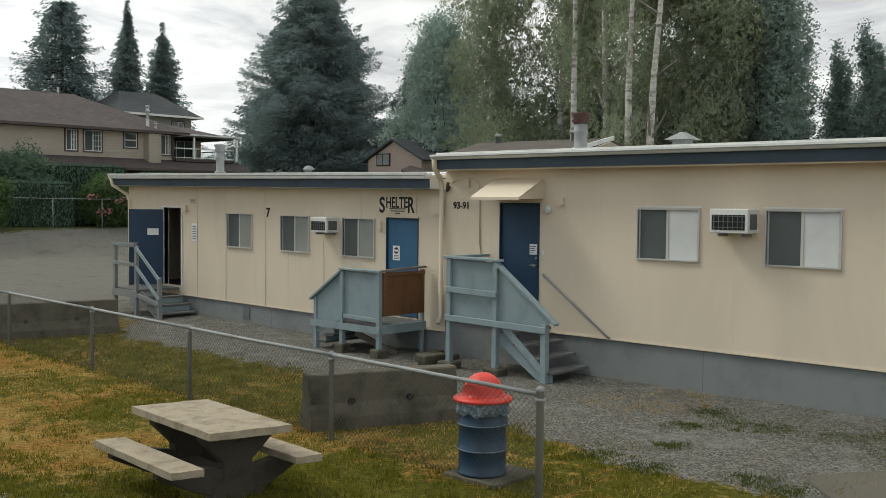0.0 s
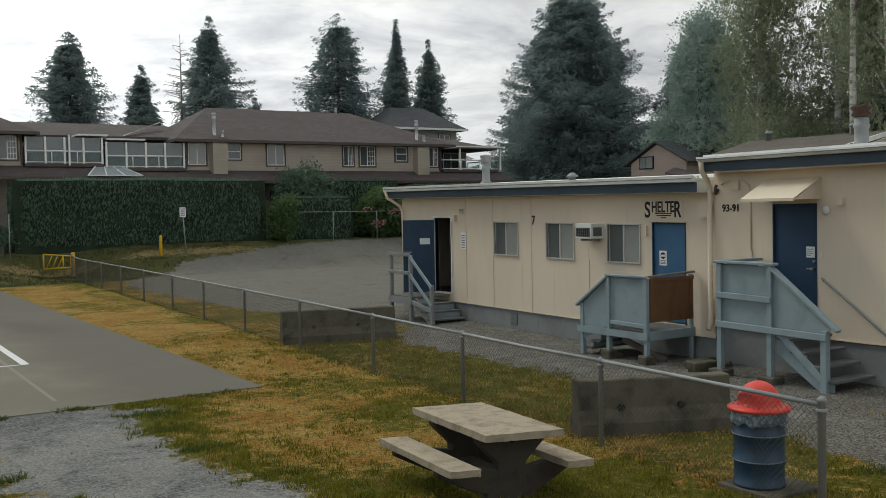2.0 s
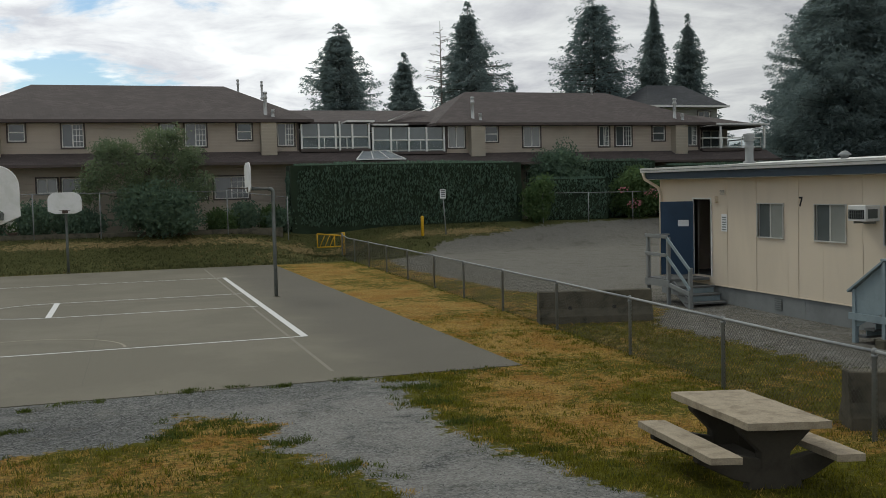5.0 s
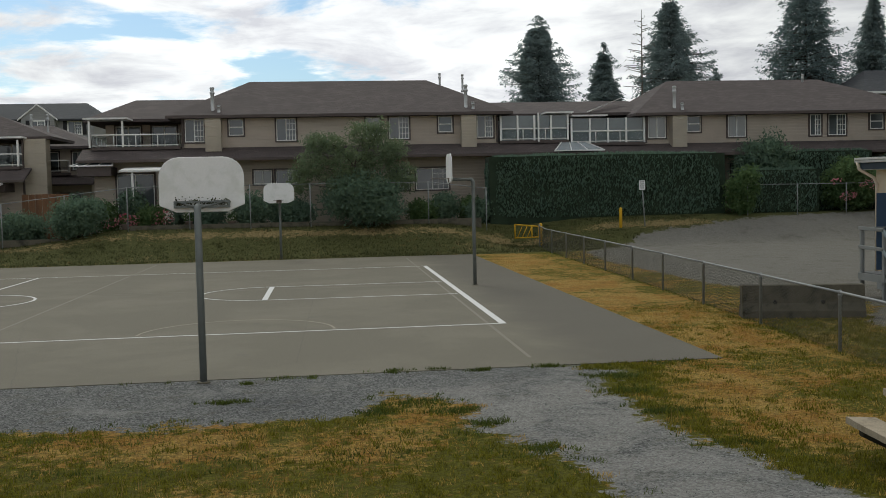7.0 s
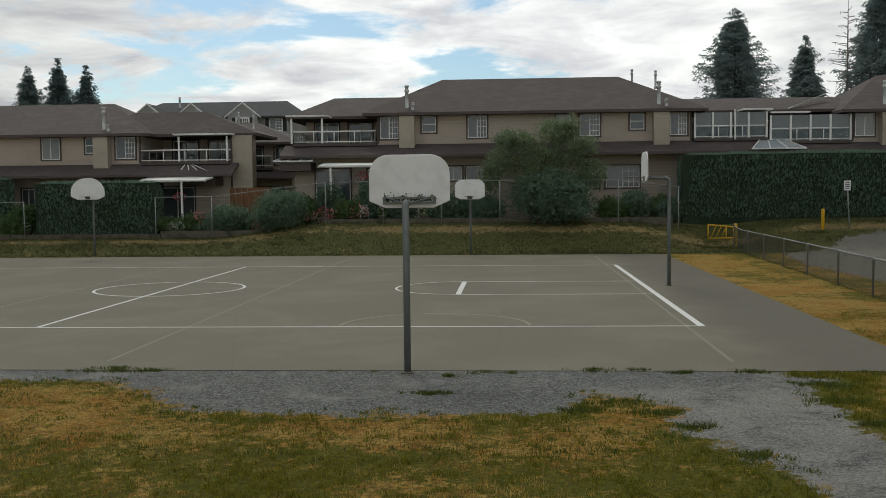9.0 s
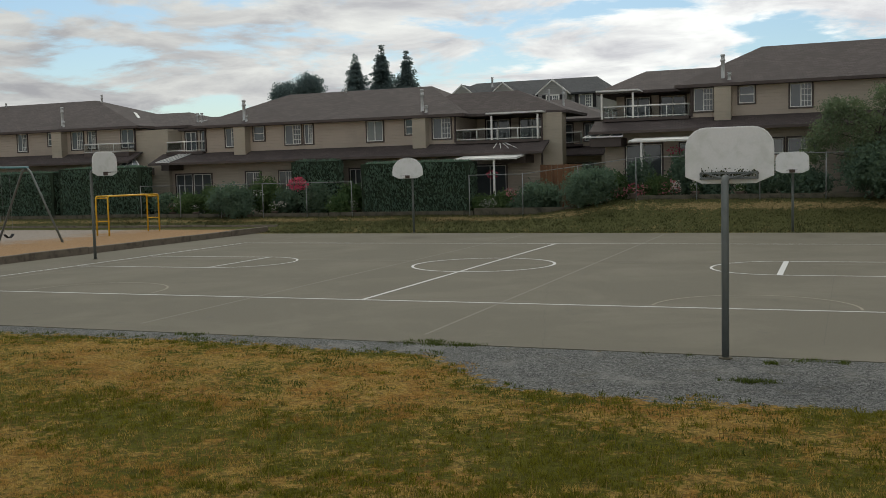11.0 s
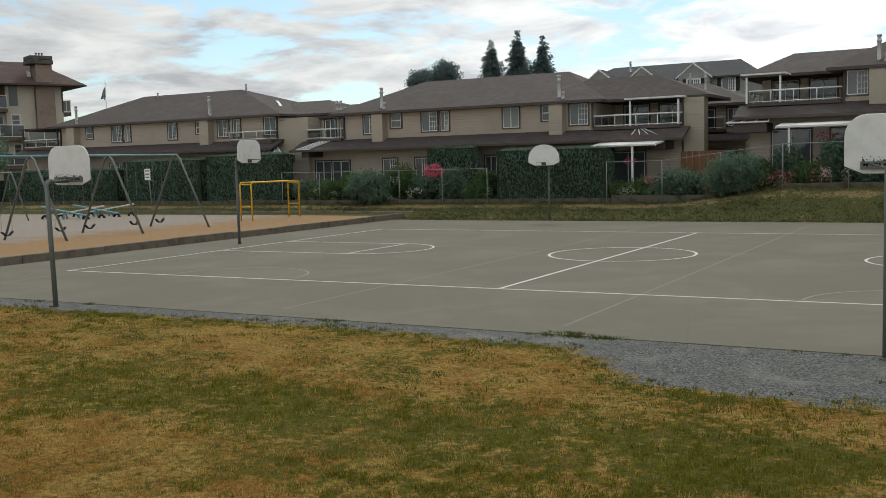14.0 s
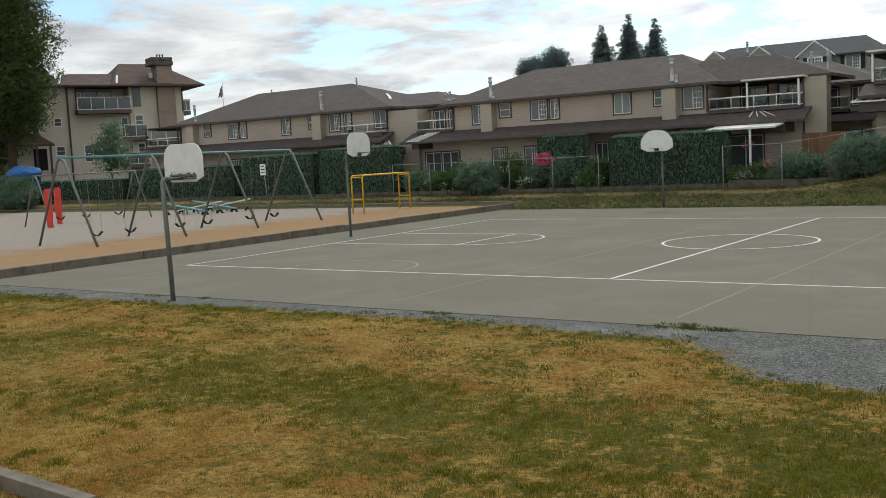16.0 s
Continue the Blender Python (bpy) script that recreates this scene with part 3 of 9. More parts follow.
def strip(bm, a, b, w, z=0.017):
    a, b = Vector((*a, z)), Vector((*b, z))
    n = Vector((-(b - a).y, (b - a).x, 0)).normalized() * w / 2
    bm.faces.new([bm.verts.new(p) for p in (a - n, b - n, b + n, a + n)])


def arc(bm, cx, cy, r, a0, a1, w, n=40, z=0.017):
    pts = []
    for i in range(n + 1):
        t = radians(a0 + (a1 - a0) * i / n)
        pts.append([bm.verts.new((cx + q * math.cos(t), cy + q * math.sin(t), z)) for q in (r - w / 2, r + w / 2)])
    for p, q in zip(pts, pts[1:]):
        bm.faces.new((p[0], p[1], q[1], q[0]))


X0, X1, Y0, Y1, XM, YM = -26.25, 3.75, 21.83, 39.91, -11.27, 30.75


def marking(name, draw, label, m=None, z=0.017):
    bm = bmesh.new()
    draw(bm)
    ob = part(name, bm, m or M_LINE, court, label)
    return ob


marking("sideline", lambda b: strip(b, (X0, Y0 - 0.25), (X1, Y0), 0.09), "white painted line")
marking("sideline", lambda b: strip(b, (X0, Y1), (X1, Y1), 0.08), "white painted line")
marking("baseline", lambda b: strip(b, (X1 + 0.04, Y0 - 0.05), (X1 + 0.04, Y1 + 0.05), 0.16, 0.019), "broad white painted line")
marking("baseline", lambda b: strip(b, (X0, Y0 - 0.30), (X0, Y1 + 0.05), 0.09, 0.019), "white painted line")
marking("halfway_line", lambda b: strip(b, (XM, Y0 - 0.06), (XM, Y1 - 0.05), 0.10), "white painted line")
marking("centre_circle", lambda b: arc(b, XM, YM, 2.33, 0, 360, 0.09, 64, 0.0205), "white painted circle")
for xb, xf, side in ((X1, -1.94, 1), (X0, -20.58, -1)):
    marking("lane_line", lambda b: strip(b, (xb - 0.1 * side, 28.67), (xf, 28.67), 0.08), "white painted line")
    marking("lane_line", lambda b: strip(b, (xb - 0.1 * side, 32.77), (xf, 32.77), 0.08), "white painted line")
    marking("free_throw_line", lambda b: strip(b, (xf, 28.63), (xf, 32.81), 0.16 if side > 0 else 0.09, 0.019), "white painted line")
    marking("key_arc", lambda b: arc(b, xf, 30.72, 2.05, 90 if side > 0 else -90, 270 if side > 0 else 90, 0.08, 40, 0.0205), "white painted half circle")
for xc in (-2.14, -19.9):
    for x in (xc - 5.6, xc + 5.6):
        marking("old_boundary_line", lambda b: strip(b, (x, 17.2), (x, 45.4), 0.07, 0.016), "faded yellowish line", M_LINEDIM)
    marking("old_key_arc", lambda b: arc(b, xc, 22.0, 2.15, 0, 180, 0.06, 40, 0.0164), "faded yellowish arc", M_LINEOLD)
    marking("old_halfway_line", lambda b: strip(b, (xc - 5.5, 31.9), (xc + 5.5, 31.9), 0.05, 0.0168), "faded yellowish line", M_LINEDIM)

# ---- play area ----
bm = bmesh.new()
slab(bm, [(-90, 12, 0.12), (-30.14, 12, 0.12), (-30.14, 49.2, 0.12), (-90, 49.2, 0.12)], (0, 0, -0.3))
single("play_surface", bm, M_CHIPS, "tan wood chips and pale sand of a playground", "playground", kind="structure")
curb = thing("timber_curb", (-31, 12, 0), "weathered dark timber edging round the playground", "edging", kind="structure")


def beam(x0, y0, x1, y1, h=0.34, w=0.2, z0=-0.05):
    bm = bmesh.new()
    d = Vector((x1 - x0, y1 - y0, 0))
    m = Matrix.Translation((x0, y0, 0)) @ Matrix.Rotation(math.atan2(d.y, d.x), 4, "Z")
    box(bm, 0.01, d.length - 0.01, -w / 2, w / 2, z0, h + random.uniform(-0.02, 0.02), m)
    soften(bm, 0.015)
    part("beam", bm, M_TIMBER, curb)


y = 12.0
while y < 48:
    beam(-30.06 + random.uniform(-0.025, 0.025), y, -30.06 + random.uniform(-0.025, 0.025), min(y + 3.6, 49.2), 0.30)
    y += 3.6
x = -30.1
while x > -86:
    beam(x, 49.25, x - 4.8, 49.25)
    x -= 4.8


# ---- townhouses ----
def window(parent, x0, x1, z0, z1, y, grid=False, pane=None, trim=True, split=True, name="window"):
    """A window on a south-facing wall at y."""
    bm = bmesh.new()
    for s in ((x0 - 0.08, x0, z0 - 0.08, z1 + 0.08), (x1, x1 + 0.08, z0 - 0.08, z1 + 0.08), (x0, x1, z0 - 0.08, z0), (x0, x1, z1, z1 + 0.08)):
        box(bm, s[0], s[1], y - 0.06, y + 0.02, s[2], s[3])
    w = part(name, bm, M_BROWN if trim else M_TRIMWHITE, parent, "dark brown window trim" if trim else "")
    bm = bmesh.new()
    box(bm, x0, x1, y - 0.012, y + 0.01, z0, z1)
    part("pane", bm, pane or M_GLASS, w)
    bm = bmesh.new()
    f = 0.05
    for s in ((x0, x0 + f, z0, z1), (x1 - f, x1, z0, z1), (x0 + f, x1 - f, z0, z0 + f), (x0 + f, x1 - f, z1 - f, z1)):
        box(bm, s[0], s[1], y - 0.04, y - 0.013, s[2], s[3])
    xm, zm = (x0 + x1) / 2, (z0 + z1) / 2
    if split:
        box(bm, xm - 0.03, xm + 0.03, y - 0.042, y - 0.014, z0 + f, z1 - f)
    else:
        box(bm, x0 + f, x1 - f, y - 0.042, y - 0.014, zm - 0.03, zm + 0.03)
    if grid:
        a = xm + 0.03 if split else x0 + f
        for i in (1, 2):
            xx = a + (x1 - f - a) * i / 3
            box(bm, xx - 0.014, xx + 0.014, y - 0.036, y - 0.015, z0 + f, z1 - f)
        for i in (1, 2, 3):
            zz = z0 + (z1 - z0) * i / 4
            box(bm, a, x1 - f, y - 0.034, y - 0.016, zz - 0.014, zz + 0.014)
    part("window_frame", bm, M_TRIMWHITE, w)
    return w


def hip(bm, x0, x1, y0, y1, ze, zr, r0, r1, yr=None, thick=0.16):
    """A hipped roof: eave box and ridge from r0 to r1."""
    yr = (y0 + y1) / 2 if yr is None else yr
    e = [bm.verts.new(p) for p in ((x0, y0, ze), (x1, y0, ze), (x1, y1, ze), (x0, y1, ze))]
    b = [bm.verts.new(p) for p in ((x0, y0, ze - thick), (x1, y0, ze - thick), (x1, y1, ze - thick), (x0, y1, ze - thick))]
    r = [bm.verts.new((r0, yr, zr)), bm.verts.new((r1, yr, zr))]
    bm.faces.new((e[0], e[1], r[1], r[0]))
    bm.faces.new((e[2], e[3], r[0], r[1]))
    bm.faces.new((e[1], e[2], r[1]))
    bm.faces.new((e[3], e[0], r[0]))
    for i in range(4):
        j = (i + 1) % 4
        bm.faces.new((e[i], b[i], b[j], e[j]))
    bm.faces.new(b[::-1])


def flue(parent, x, y, z0, z1, r=0.13):
    bm = bmesh.new()
    lathe(bm, [(r * 1.5, 0), (r * 1.5, 0.12), (r, 0.16), (r, (z1 - z0) * 0.72), (r * 1.35, (z1 - z0) * 0.74), (r * 1.35, (z1 - z0) * 0.8), (r, (z1 - z0) * 0.82), (r, (z1 - z0) * 0.92), (r * 1.4, (z1 - z0) * 0.94), (r * 1.1, z1 - z0)], 12, (x, y, z0))
    part("flue", bm, M_FLUE, parent, "galvanised metal flue pipe")


def railing(parent, pts, z0, h=1.0, step=1.3):
    """White balcony rail with glass infill between posts along the points."""
    bm, gl = bmesh.new(), bmesh.new()
    for (ax, ay), (bx, by) in zip(pts, pts[1:]):
        n = max(1, round(math.hypot(bx - ax, by - ay) / step))
        for i in range(n + 1):
            x, y = ax + (bx - ax) * i / n, ay + (by - ay) * i / n
            rod(bm, (x, y, z0), (x, y, z0 + h), 0.03, n=6)
        rod(bm, (ax, ay, z0 + h), (bx, by, z0 + h), 0.045, n=6)
        rod(bm, (ax, ay, z0 + 0.1), (bx, by, z0 + 0.1), 0.03, n=6)
        d = Vector((bx - ax, by - ay, 0)).normalized()
        q = Vector((-d.y, d.x, 0)) * 0.006
        slab(gl, [(ax, ay, z0 + 0.14), (bx, by, z0 + 0.14), (bx, by, z0 + h - 0.05), (ax, ay, z0 + h - 0.05)], q)
    r = part("balcony_rail", bm, M_TRIMWHITE, parent, "white balcony railing")
    part("glass_panel", gl, M_CLEAR, r)


M_CLEAR = Nodes("clear_glass", 0.03, 0.0, 0.5).color((0.80, 0.84, 0.84, 1)).m
M_CLEAR.node_tree.nodes["Principled BSDF"].inputs["Transmission Weight"].default_value = 1.0
M_CLEAR.node_tree.nodes["Principled BSDF"].inputs["IOR"].default_value = 1.12
M_SUNROOM = glass_pane("sunroom_glass", (0.105, 0.125, 0.125, 1), 0.08)
M_SKYLIGHT = glass_pane("skylight_glass", (0.28, 0.31, 0.32, 1), 0.2)


def townhouse(xa, xb, zg, chases, uppers, lowers, balconies, ridge, wings, y=56.0, label="", cover=None, rise=8.4, canopy=None, setback=0.0, vents=()):
    """xa, xb: the upper wall. Heights go up from the garden at zg."""
    zm, ze, zr = zg + 4.25, zg + 5.87, zg + rise
    h = thing("townhouse", ((xa + xb) / 2, y, zg), label, "house", "townhouses along the school field")
    x0 = min([xa] + [b[0] for b in balconies])
    x1 = max([xb] + [b[1] for b in balconies])
    boxes("wall", [(xa, xb, y, y + 9.5, zm - 0.05, ze)], M_SIDING, h, "tan lap siding upper storey")
    boxes("wall", [(x0, x1 - setback, y + 0.25, y + 9.4, zg - 1.2, zm - 0.05)] + ([(x1 - setback, x1, y + 0.25, y + 1.4, zg - 1.2, zm - 0.05)] if setback else []), M_SIDING, h, "tan lap siding lower storey")
    bm = bmesh.new()
    hip(bm, xa - 0.7, xb + 0.7, y - 0.65, y + 10.6, ze + 0.14, zr, ridge[0], ridge[1])
    roof = part("roof", bm, M_ROOF, h, "dark brown shingle hip roof")
    boxes("gutter", [(xa - 0.75, xb + 0.75, y - 0.78, y - 0.655, ze - 0.03, ze + 0.12)], M_BROWN, roof, "dark brown gutter")
    for wx0, wx1, wr0, wr1, wz in wings:
        bm = bmesh.new()
        hip(bm, wx0, wx1, y + (0.4 if setback and wr0 < wr1 and wx1 > xb else 1.2), y + (5.4 if setback and wx1 > xb else 10.2), ze + 0.12, zg + wz, wr0, wr1)
        part("roof", bm, M_ROOF, h, "lower brown shingle roof wing")
    # pent roof between the storeys
    bm = bmesh.new()
    slab(bm, [(x0 - 0.5, y + 0.02, zm + 0.02), (x1 + 0.5, y + 0.02, zm + 0.02), (x1 + 0.5, y - 1.5, zm - 0.62), (x0 - 0.5, y - 1.5, zm - 0.62)], (0, 0, -0.12))
    part("pent_roof", bm, M_ROOF, h, "brown shingle pent roof over the ground floor")
    boxes("gutter", [(x0 - 0.52, x1 + 0.52, y - 1.62, y - 1.505, zm - 0.76, zm - 0.62)], M_BROWN, h, "dark brown gutter")
    for c in chases:
        ch = boxes("chimney_chase", [(c - 0.43, c + 0.43, y - 0.62, y - 0.003, zm - 0.22, ze - 0.04)], M_SIDINGPALE, h, "pale siding chimney chase")
        flue(h, c - 0.05, y + 0.15, ze + 0.3, ze + 1.72, 0.10)
        flue(h, c + 0.32, y - 0.15, ze + 0.2, ze + 0.72, 0.085)
    for x, top in vents:
        flue(h, x, y + 4.6, zr - 0.8, zr + top, 0.065)
    for i, (a, b, s) in enumerate(uppers):
        small = s == "s"
        window(h, a, b, zm + (0.66 if small else 0.33), zm + 1.58, y, grid=s == "g", pane=M_GLASSPALE if s == "c" else M_GLASS, split=not small)
    for a, b, z0, z1, s in lowers:
        window(h, a, b, zg + z0, zg + z1, y + 0.25, grid=s == "g", pane=M_GLASSPALE if s == "c" else M_GLASS)
    for x in (xa + 0.06, xb - 0.06):
        boxes("downpipe", [(x - 0.05, x + 0.05, y - 0.12, y - 0.02, zm + 0.05, ze)], M_BROWN, h)
    for b in balconies:
        bx0, bx1, closed = b
        back = 1.5 if canopy and canopy.get(bx0, 1) is None else 3.6
        boxes("balcony_floor", [(bx0, bx1, y - 0.3, y + back, zm - 0.04, zm + 0.12)], M_BROWN, h)
        boxes("wall", [(bx0, bx1 - (setback if bx1 == x1 else 0.0), y + back, y + 9.3, zm - 0.05, ze)] + ([(bx1 - setback, bx1, y + back, y + back + 0.15, zm - 0.05, ze)] if setback and bx1 == x1 else []), M_SIDING, h, "tan siding wall behind the balcony")
        for a, c in ((0.12, 0.42), (0.55, 0.85)):
            window(h, bx0 + (bx1 - bx0) * a, bx0 + (bx1 - bx0) * c, zm + 0.15, zm + 1.5, y + back)
        railing(h, [(bx0 + 0.05, y + back - 0.2), (bx0 + 0.05, y - 0.22), (bx1 - 0.05, y - 0.22), (bx1 - 0.05, y + back - 0.2)] if not closed else [(bx0 + 0.05, y - 0.22), (bx1 - 0.05, y - 0.22)], zm + 0.10, 0.68)
        if canopy and canopy.get(bx0, 1) is None:
            continue
        cx0, cx1 = canopy.get(bx0, (bx0 - 0.25, bx1 + 0.25)) if canopy else (bx0 - 0.25, bx1 + 0.25)
        n = 4 if closed else 1
        spans = [bx0 + 0.06 + (bx1 - bx0 - 0.12) * i / n for i in range(n + 1)] if closed or cover else [v for v in (cx0 + 0.3, cx1 - 0.3) if v < xa or v > xb]
        for x in spans:
            boxes("balcony_post", [(x - 0.05, x + 0.05, y - 0.30, y - 0.20, zm + 0.1, ze - 0.09)], M_BROWN if cover else M_TRIMWHITE, h, "" if cover else "white balcony post")
        boxes("balcony_canopy", [(cx0, cx1, y - 0.42, y + 3.0, ze + 0.0, ze + 0.09)], cover or M_WHITE, h, "" if cover else "white flat patio cover")
        if closed:
            gl = bmesh.new()
            box(gl, bx0 + 0.12, bx1 - 0.12, y - 0.19, y - 0.175, zm + 0.12, ze - 0.1)
            part("pane", gl, M_SUNROOM, h, "greenish sunroom glazing")
    return h


house_a = townhouse(-7.9, 9.7, 1.45, [-6.15, 7.95], [(-7.72, -6.68, "g"), (-5.35, -4.55, "s"), (-2.76, -1.68, "g"), (2.2, 3.0, "c"), (3.5, 4.62, "g"), (6.28, 7.08, "s"), (8.5, 9.42, "g")],
          [(4.97, 6.85, 1.7, 2.92, "g"), (3.5, 4.6, 1.7, 2.92, "g"), (-2.88, -1.5, 2.2, 2.98, "g"), (-4.1, -3.1, 2.2, 2.98, "c"), (-8.5, -6.5, 0.2, 2.9, "d"), (-11.5, -9.5, 0.2, 2.9, "d"), (9.2, 10.6, 0.3, 2.9, "c")],
          [(-12.7, -7.95, False), (9.75, 13.75, True)], (-4.5, 6.15), [(-13.4, -5.5, -11.3, -5.0, 7.45), (9.0, 20.5, 9.0, 19.0, 7.05)],
          label="two-storey tan townhouse with brown shingle roof and balconies", canopy={-12.7: (-13.05, -10.7), 9.75: (12.4, 14.0)}, vents=((6.95, 0.38), (8.35, 0.3)))
house_c = townhouse(18.3, 35.5, 1.25, [20.2, 33.85], [(18.5, 19.55, "c"), (20.84, 21.65, "s"), (23.3, 24.4, "c"), (28.35, 29.05, "g"), (29.5, 30.6, "g"), (32.1, 32.95, "s"), (34.6, 35.3, "g")],
          [(23.6, 24.6, 1.6, 3.0, "g"), (25.0, 26.0, 1.6, 3.0, "g"), (19.5, 21.5, 1.6, 3.0, "g"), (29, 31, 1.6, 3.0, "g")],
          [(13.85, 18.25, True), (35.55, 40.0, False)], (21.4, 31.4), [(36.0, 41.0, 36.2, 39.0, 6.95)],
          label="two-storey tan townhouse with white framed sun balcony", canopy={13.85: (13.9, 16.0), 35.55: (36.6, 40.5)}, vents=((30.2, 0.3),))
house_b = townhouse(-39.4, -21.6, 0.52, [-36.37, -23.78], [(-37.78, -36.85, "g"), (-35.65, -34.85, "s"), (-33.3, -32.15, "g"), (-31.9, -31.3, "g"), (-27.5, -26.42, "c"), (-24.9, -24.2, "s"), (-23.1, -21.95, "g")],
          [(-42.0, -40.7, 0.2, 2.85, "d"), (-40.6, -39.2, 0.2, 2.85, "d"), (-36.5, -35.4, 1.1, 2.9, "g"), (-34, -33, 1.1, 2.9, "g"), (-28.9, -28.1, 1.7, 2.9, "d"), (-32.0, -30.8, 0.4, 2.9, "d"), (-20.6, -18.6, 0.2, 2.9, "d"), (-24.5, -23, 1.4, 2.9, "g")],
          [(-21.55, -16.4, False), (-42.35, -39.45, False)], (-35.8, -25.1), [(-25, -14.9, -23.0, -18.6, 7.45), (-44, -37.5, -43, -38, 7.0)],
          label="two-storey tan townhouse with corner balcony and skylight", rise=8.2, canopy={-21.55: (-19.6, -16.2), -42.35: None}, setback=3.4, vents=((-31.2, 0.22),))
house_e = townhouse(-67.2, -45.0, 0.75, [-65.4, -51.35], [(-64.2, -63.5, "s"), (-61.35, -60.25, "g"), (-60.0, -59.35, "c"), (-55.4, -54.55, "g"), (-52.6, -51.95, "s"), (-50.5, -49.5, "g"), (-49.05, -48.4, "g"), (-46.2, -45.15, "d")],
          [(-62, -60.5, 1.2, 2.9, "g"), (-57, -55.5, 1.2, 2.9, "g"), (-50, -48.5, 1.2, 2.9, "g")],
          [(-71.5, -67.25, False)], (-62.8, -52.4), [(-50.5, -41.0, -49.0, -44.6, 7.2), (-73, -66, -71, -66.5, 6.3)],
          label="two-storey tan townhouse behind a tall hedge", cover=M_BROWN, vents=((-51.6, 0.38), (-60.9, 0.2)))


def flashing(house, a, b):
    """A pale metal strip laid along a roof valley."""
    a, b = Vector(a), Vector(b)
    side = (b - a).cross(Vector((0, 0.4, 1))).normalized() * 0.13
    bm = bmesh.new()
    slab(bm, [a - side, b - side, b + side, a + side], (0, -0.02, 0.05))
    part("valley_flashing", bm, M_WHITE, house, "pale metal valley flashing")


flashing(house_b, (-18.85, 57.15, 6.52), (-22.05, 60.1, 7.66))
flashing(house_e, (-45.1, 57.15, 6.78), (-48.2, 60.1, 7.98))
flashing(house_c, (15.3, 57.1, 7.50), (18.1, 60.1, 8.50))
boxes("wall", [(-16.35, -15.2, 56.3, 57.2, -0.4, 6.38)], M_SIDINGPALE, house_b, "pale siding end bay")
boxes("downpipe", [(-16.45, -16.35, 56.2, 56.3, 0.7, 6.3)], M_BROWN, house_b)
boxes("wall", [(-44.98, -42.4, 56.0, 59.5, -0.2, 6.45)], M_SIDINGPALE, house_e, "pale siding end bay")
boxes("balcony_floor", [(-48.85, -45.02, 55.2, 55.99, 4.72, 5.0)], M_BROWN, house_e, "brown balcony slab")
railing(house_e, [(-48.8, 55.95), (-48.8, 55.25), (-45.07, 55.25), (-45.07, 55.95)], 4.98, 0.62)
for x in (-41.75, -41.4):
    flue(house_b, x, 58.6, 6.72, 7.62, 0.085)


# ---- portable classrooms ----
def wall_x(parent, x0, x1, y0, y1, z0, z1, openings, seams, material, warp=None, name="wall_panel", label="", gap=0.002):
    """A wall that faces west, in upright panels between the seams, with real openings (y0, y1, z0, z1)."""
    cuts = [y0] + [s for s in seams if y0 < s < y1] + [y1]
    for a, b in zip(cuts, cuts[1:]):
        a2, b2 = a + gap, b - gap
        ys = sorted({a2, b2} | {v for o in openings for v in o[:2] if a2 < v < b2})
        bm = bmesh.new()
        for c, d in zip(ys, ys[1:]):
            holes = sorted((o[2], o[3]) for o in openings if o[0] <= (c + d) / 2 <= o[1])
            z = z0
            for h0, h1 in holes:
                if h0 > z:
                    box(bm, x0, x1, c, d, z, h0)
                z = h1
            if z < z1:
                box(bm, x0, x1, c, d, z, z1)
        if bm.verts:
            bmesh.ops.remove_doubles(bm, verts=bm.verts, dist=0.0003)
            if warp:
                warp(bm)
            part(name, bm, material, parent, label)
        else:
            bm.free()


def lift7(bm):
    for v in bm.verts:
        v.co.z += 0.0095 * (v.co.y - 13.5)


def wbox(name, spec, material, parent, label="", warp=None, bevel=0.0):
    bm = bmesh.new()
    for s in spec:
        box(bm, *s)
    if bevel:
        soften(bm, bevel)
    if warp:
        warp(bm)
    return part(name, bm, material, parent, label)


def slider(parent, x, y0, y1, z0, z1, m_left, m_right, warp=None):
    """A white sliding window on a west-facing wall; y1 is its northern side."""
    ym, f = (y0 + y1) / 2, 0.022
    spec = [(x - 0.03, x + 0.06, y0 - f, y0, z0 - f, z1 + f), (x - 0.03, x + 0.06, y1, y1 + f, z0 - f, z1 + f), (x - 0.03, x + 0.06, y0, y1, z1, z1 + f), (x - 0.045, x + 0.06, y0, y1, z0 - f, z0)]
    w = wbox("window", spec, M_ALU, parent, "white aluminium sliding window", warp)
    wbox("pane", [(x + 0.035, x + 0.045, ym, y1, z0, z1)], m_left, w, "dark pane", warp)
    wbox("pane", [(x + 0.015, x + 0.025, y0, ym + 0.02, z0, z1)], m_right, w, "pane with pale blind", warp)
    for bar in ((x, x + 0.034, ym - 0.01, ym + 0.03, z0, z1), (x + 0.004, x + 0.034, y0, y0 + 0.03, z0, z1), (x + 0.02, x + 0.034, y1 - 0.025, y1, z0, z1)):
        wbox("sash_bar", [bar], M_ALU, w, "", warp)
    return w


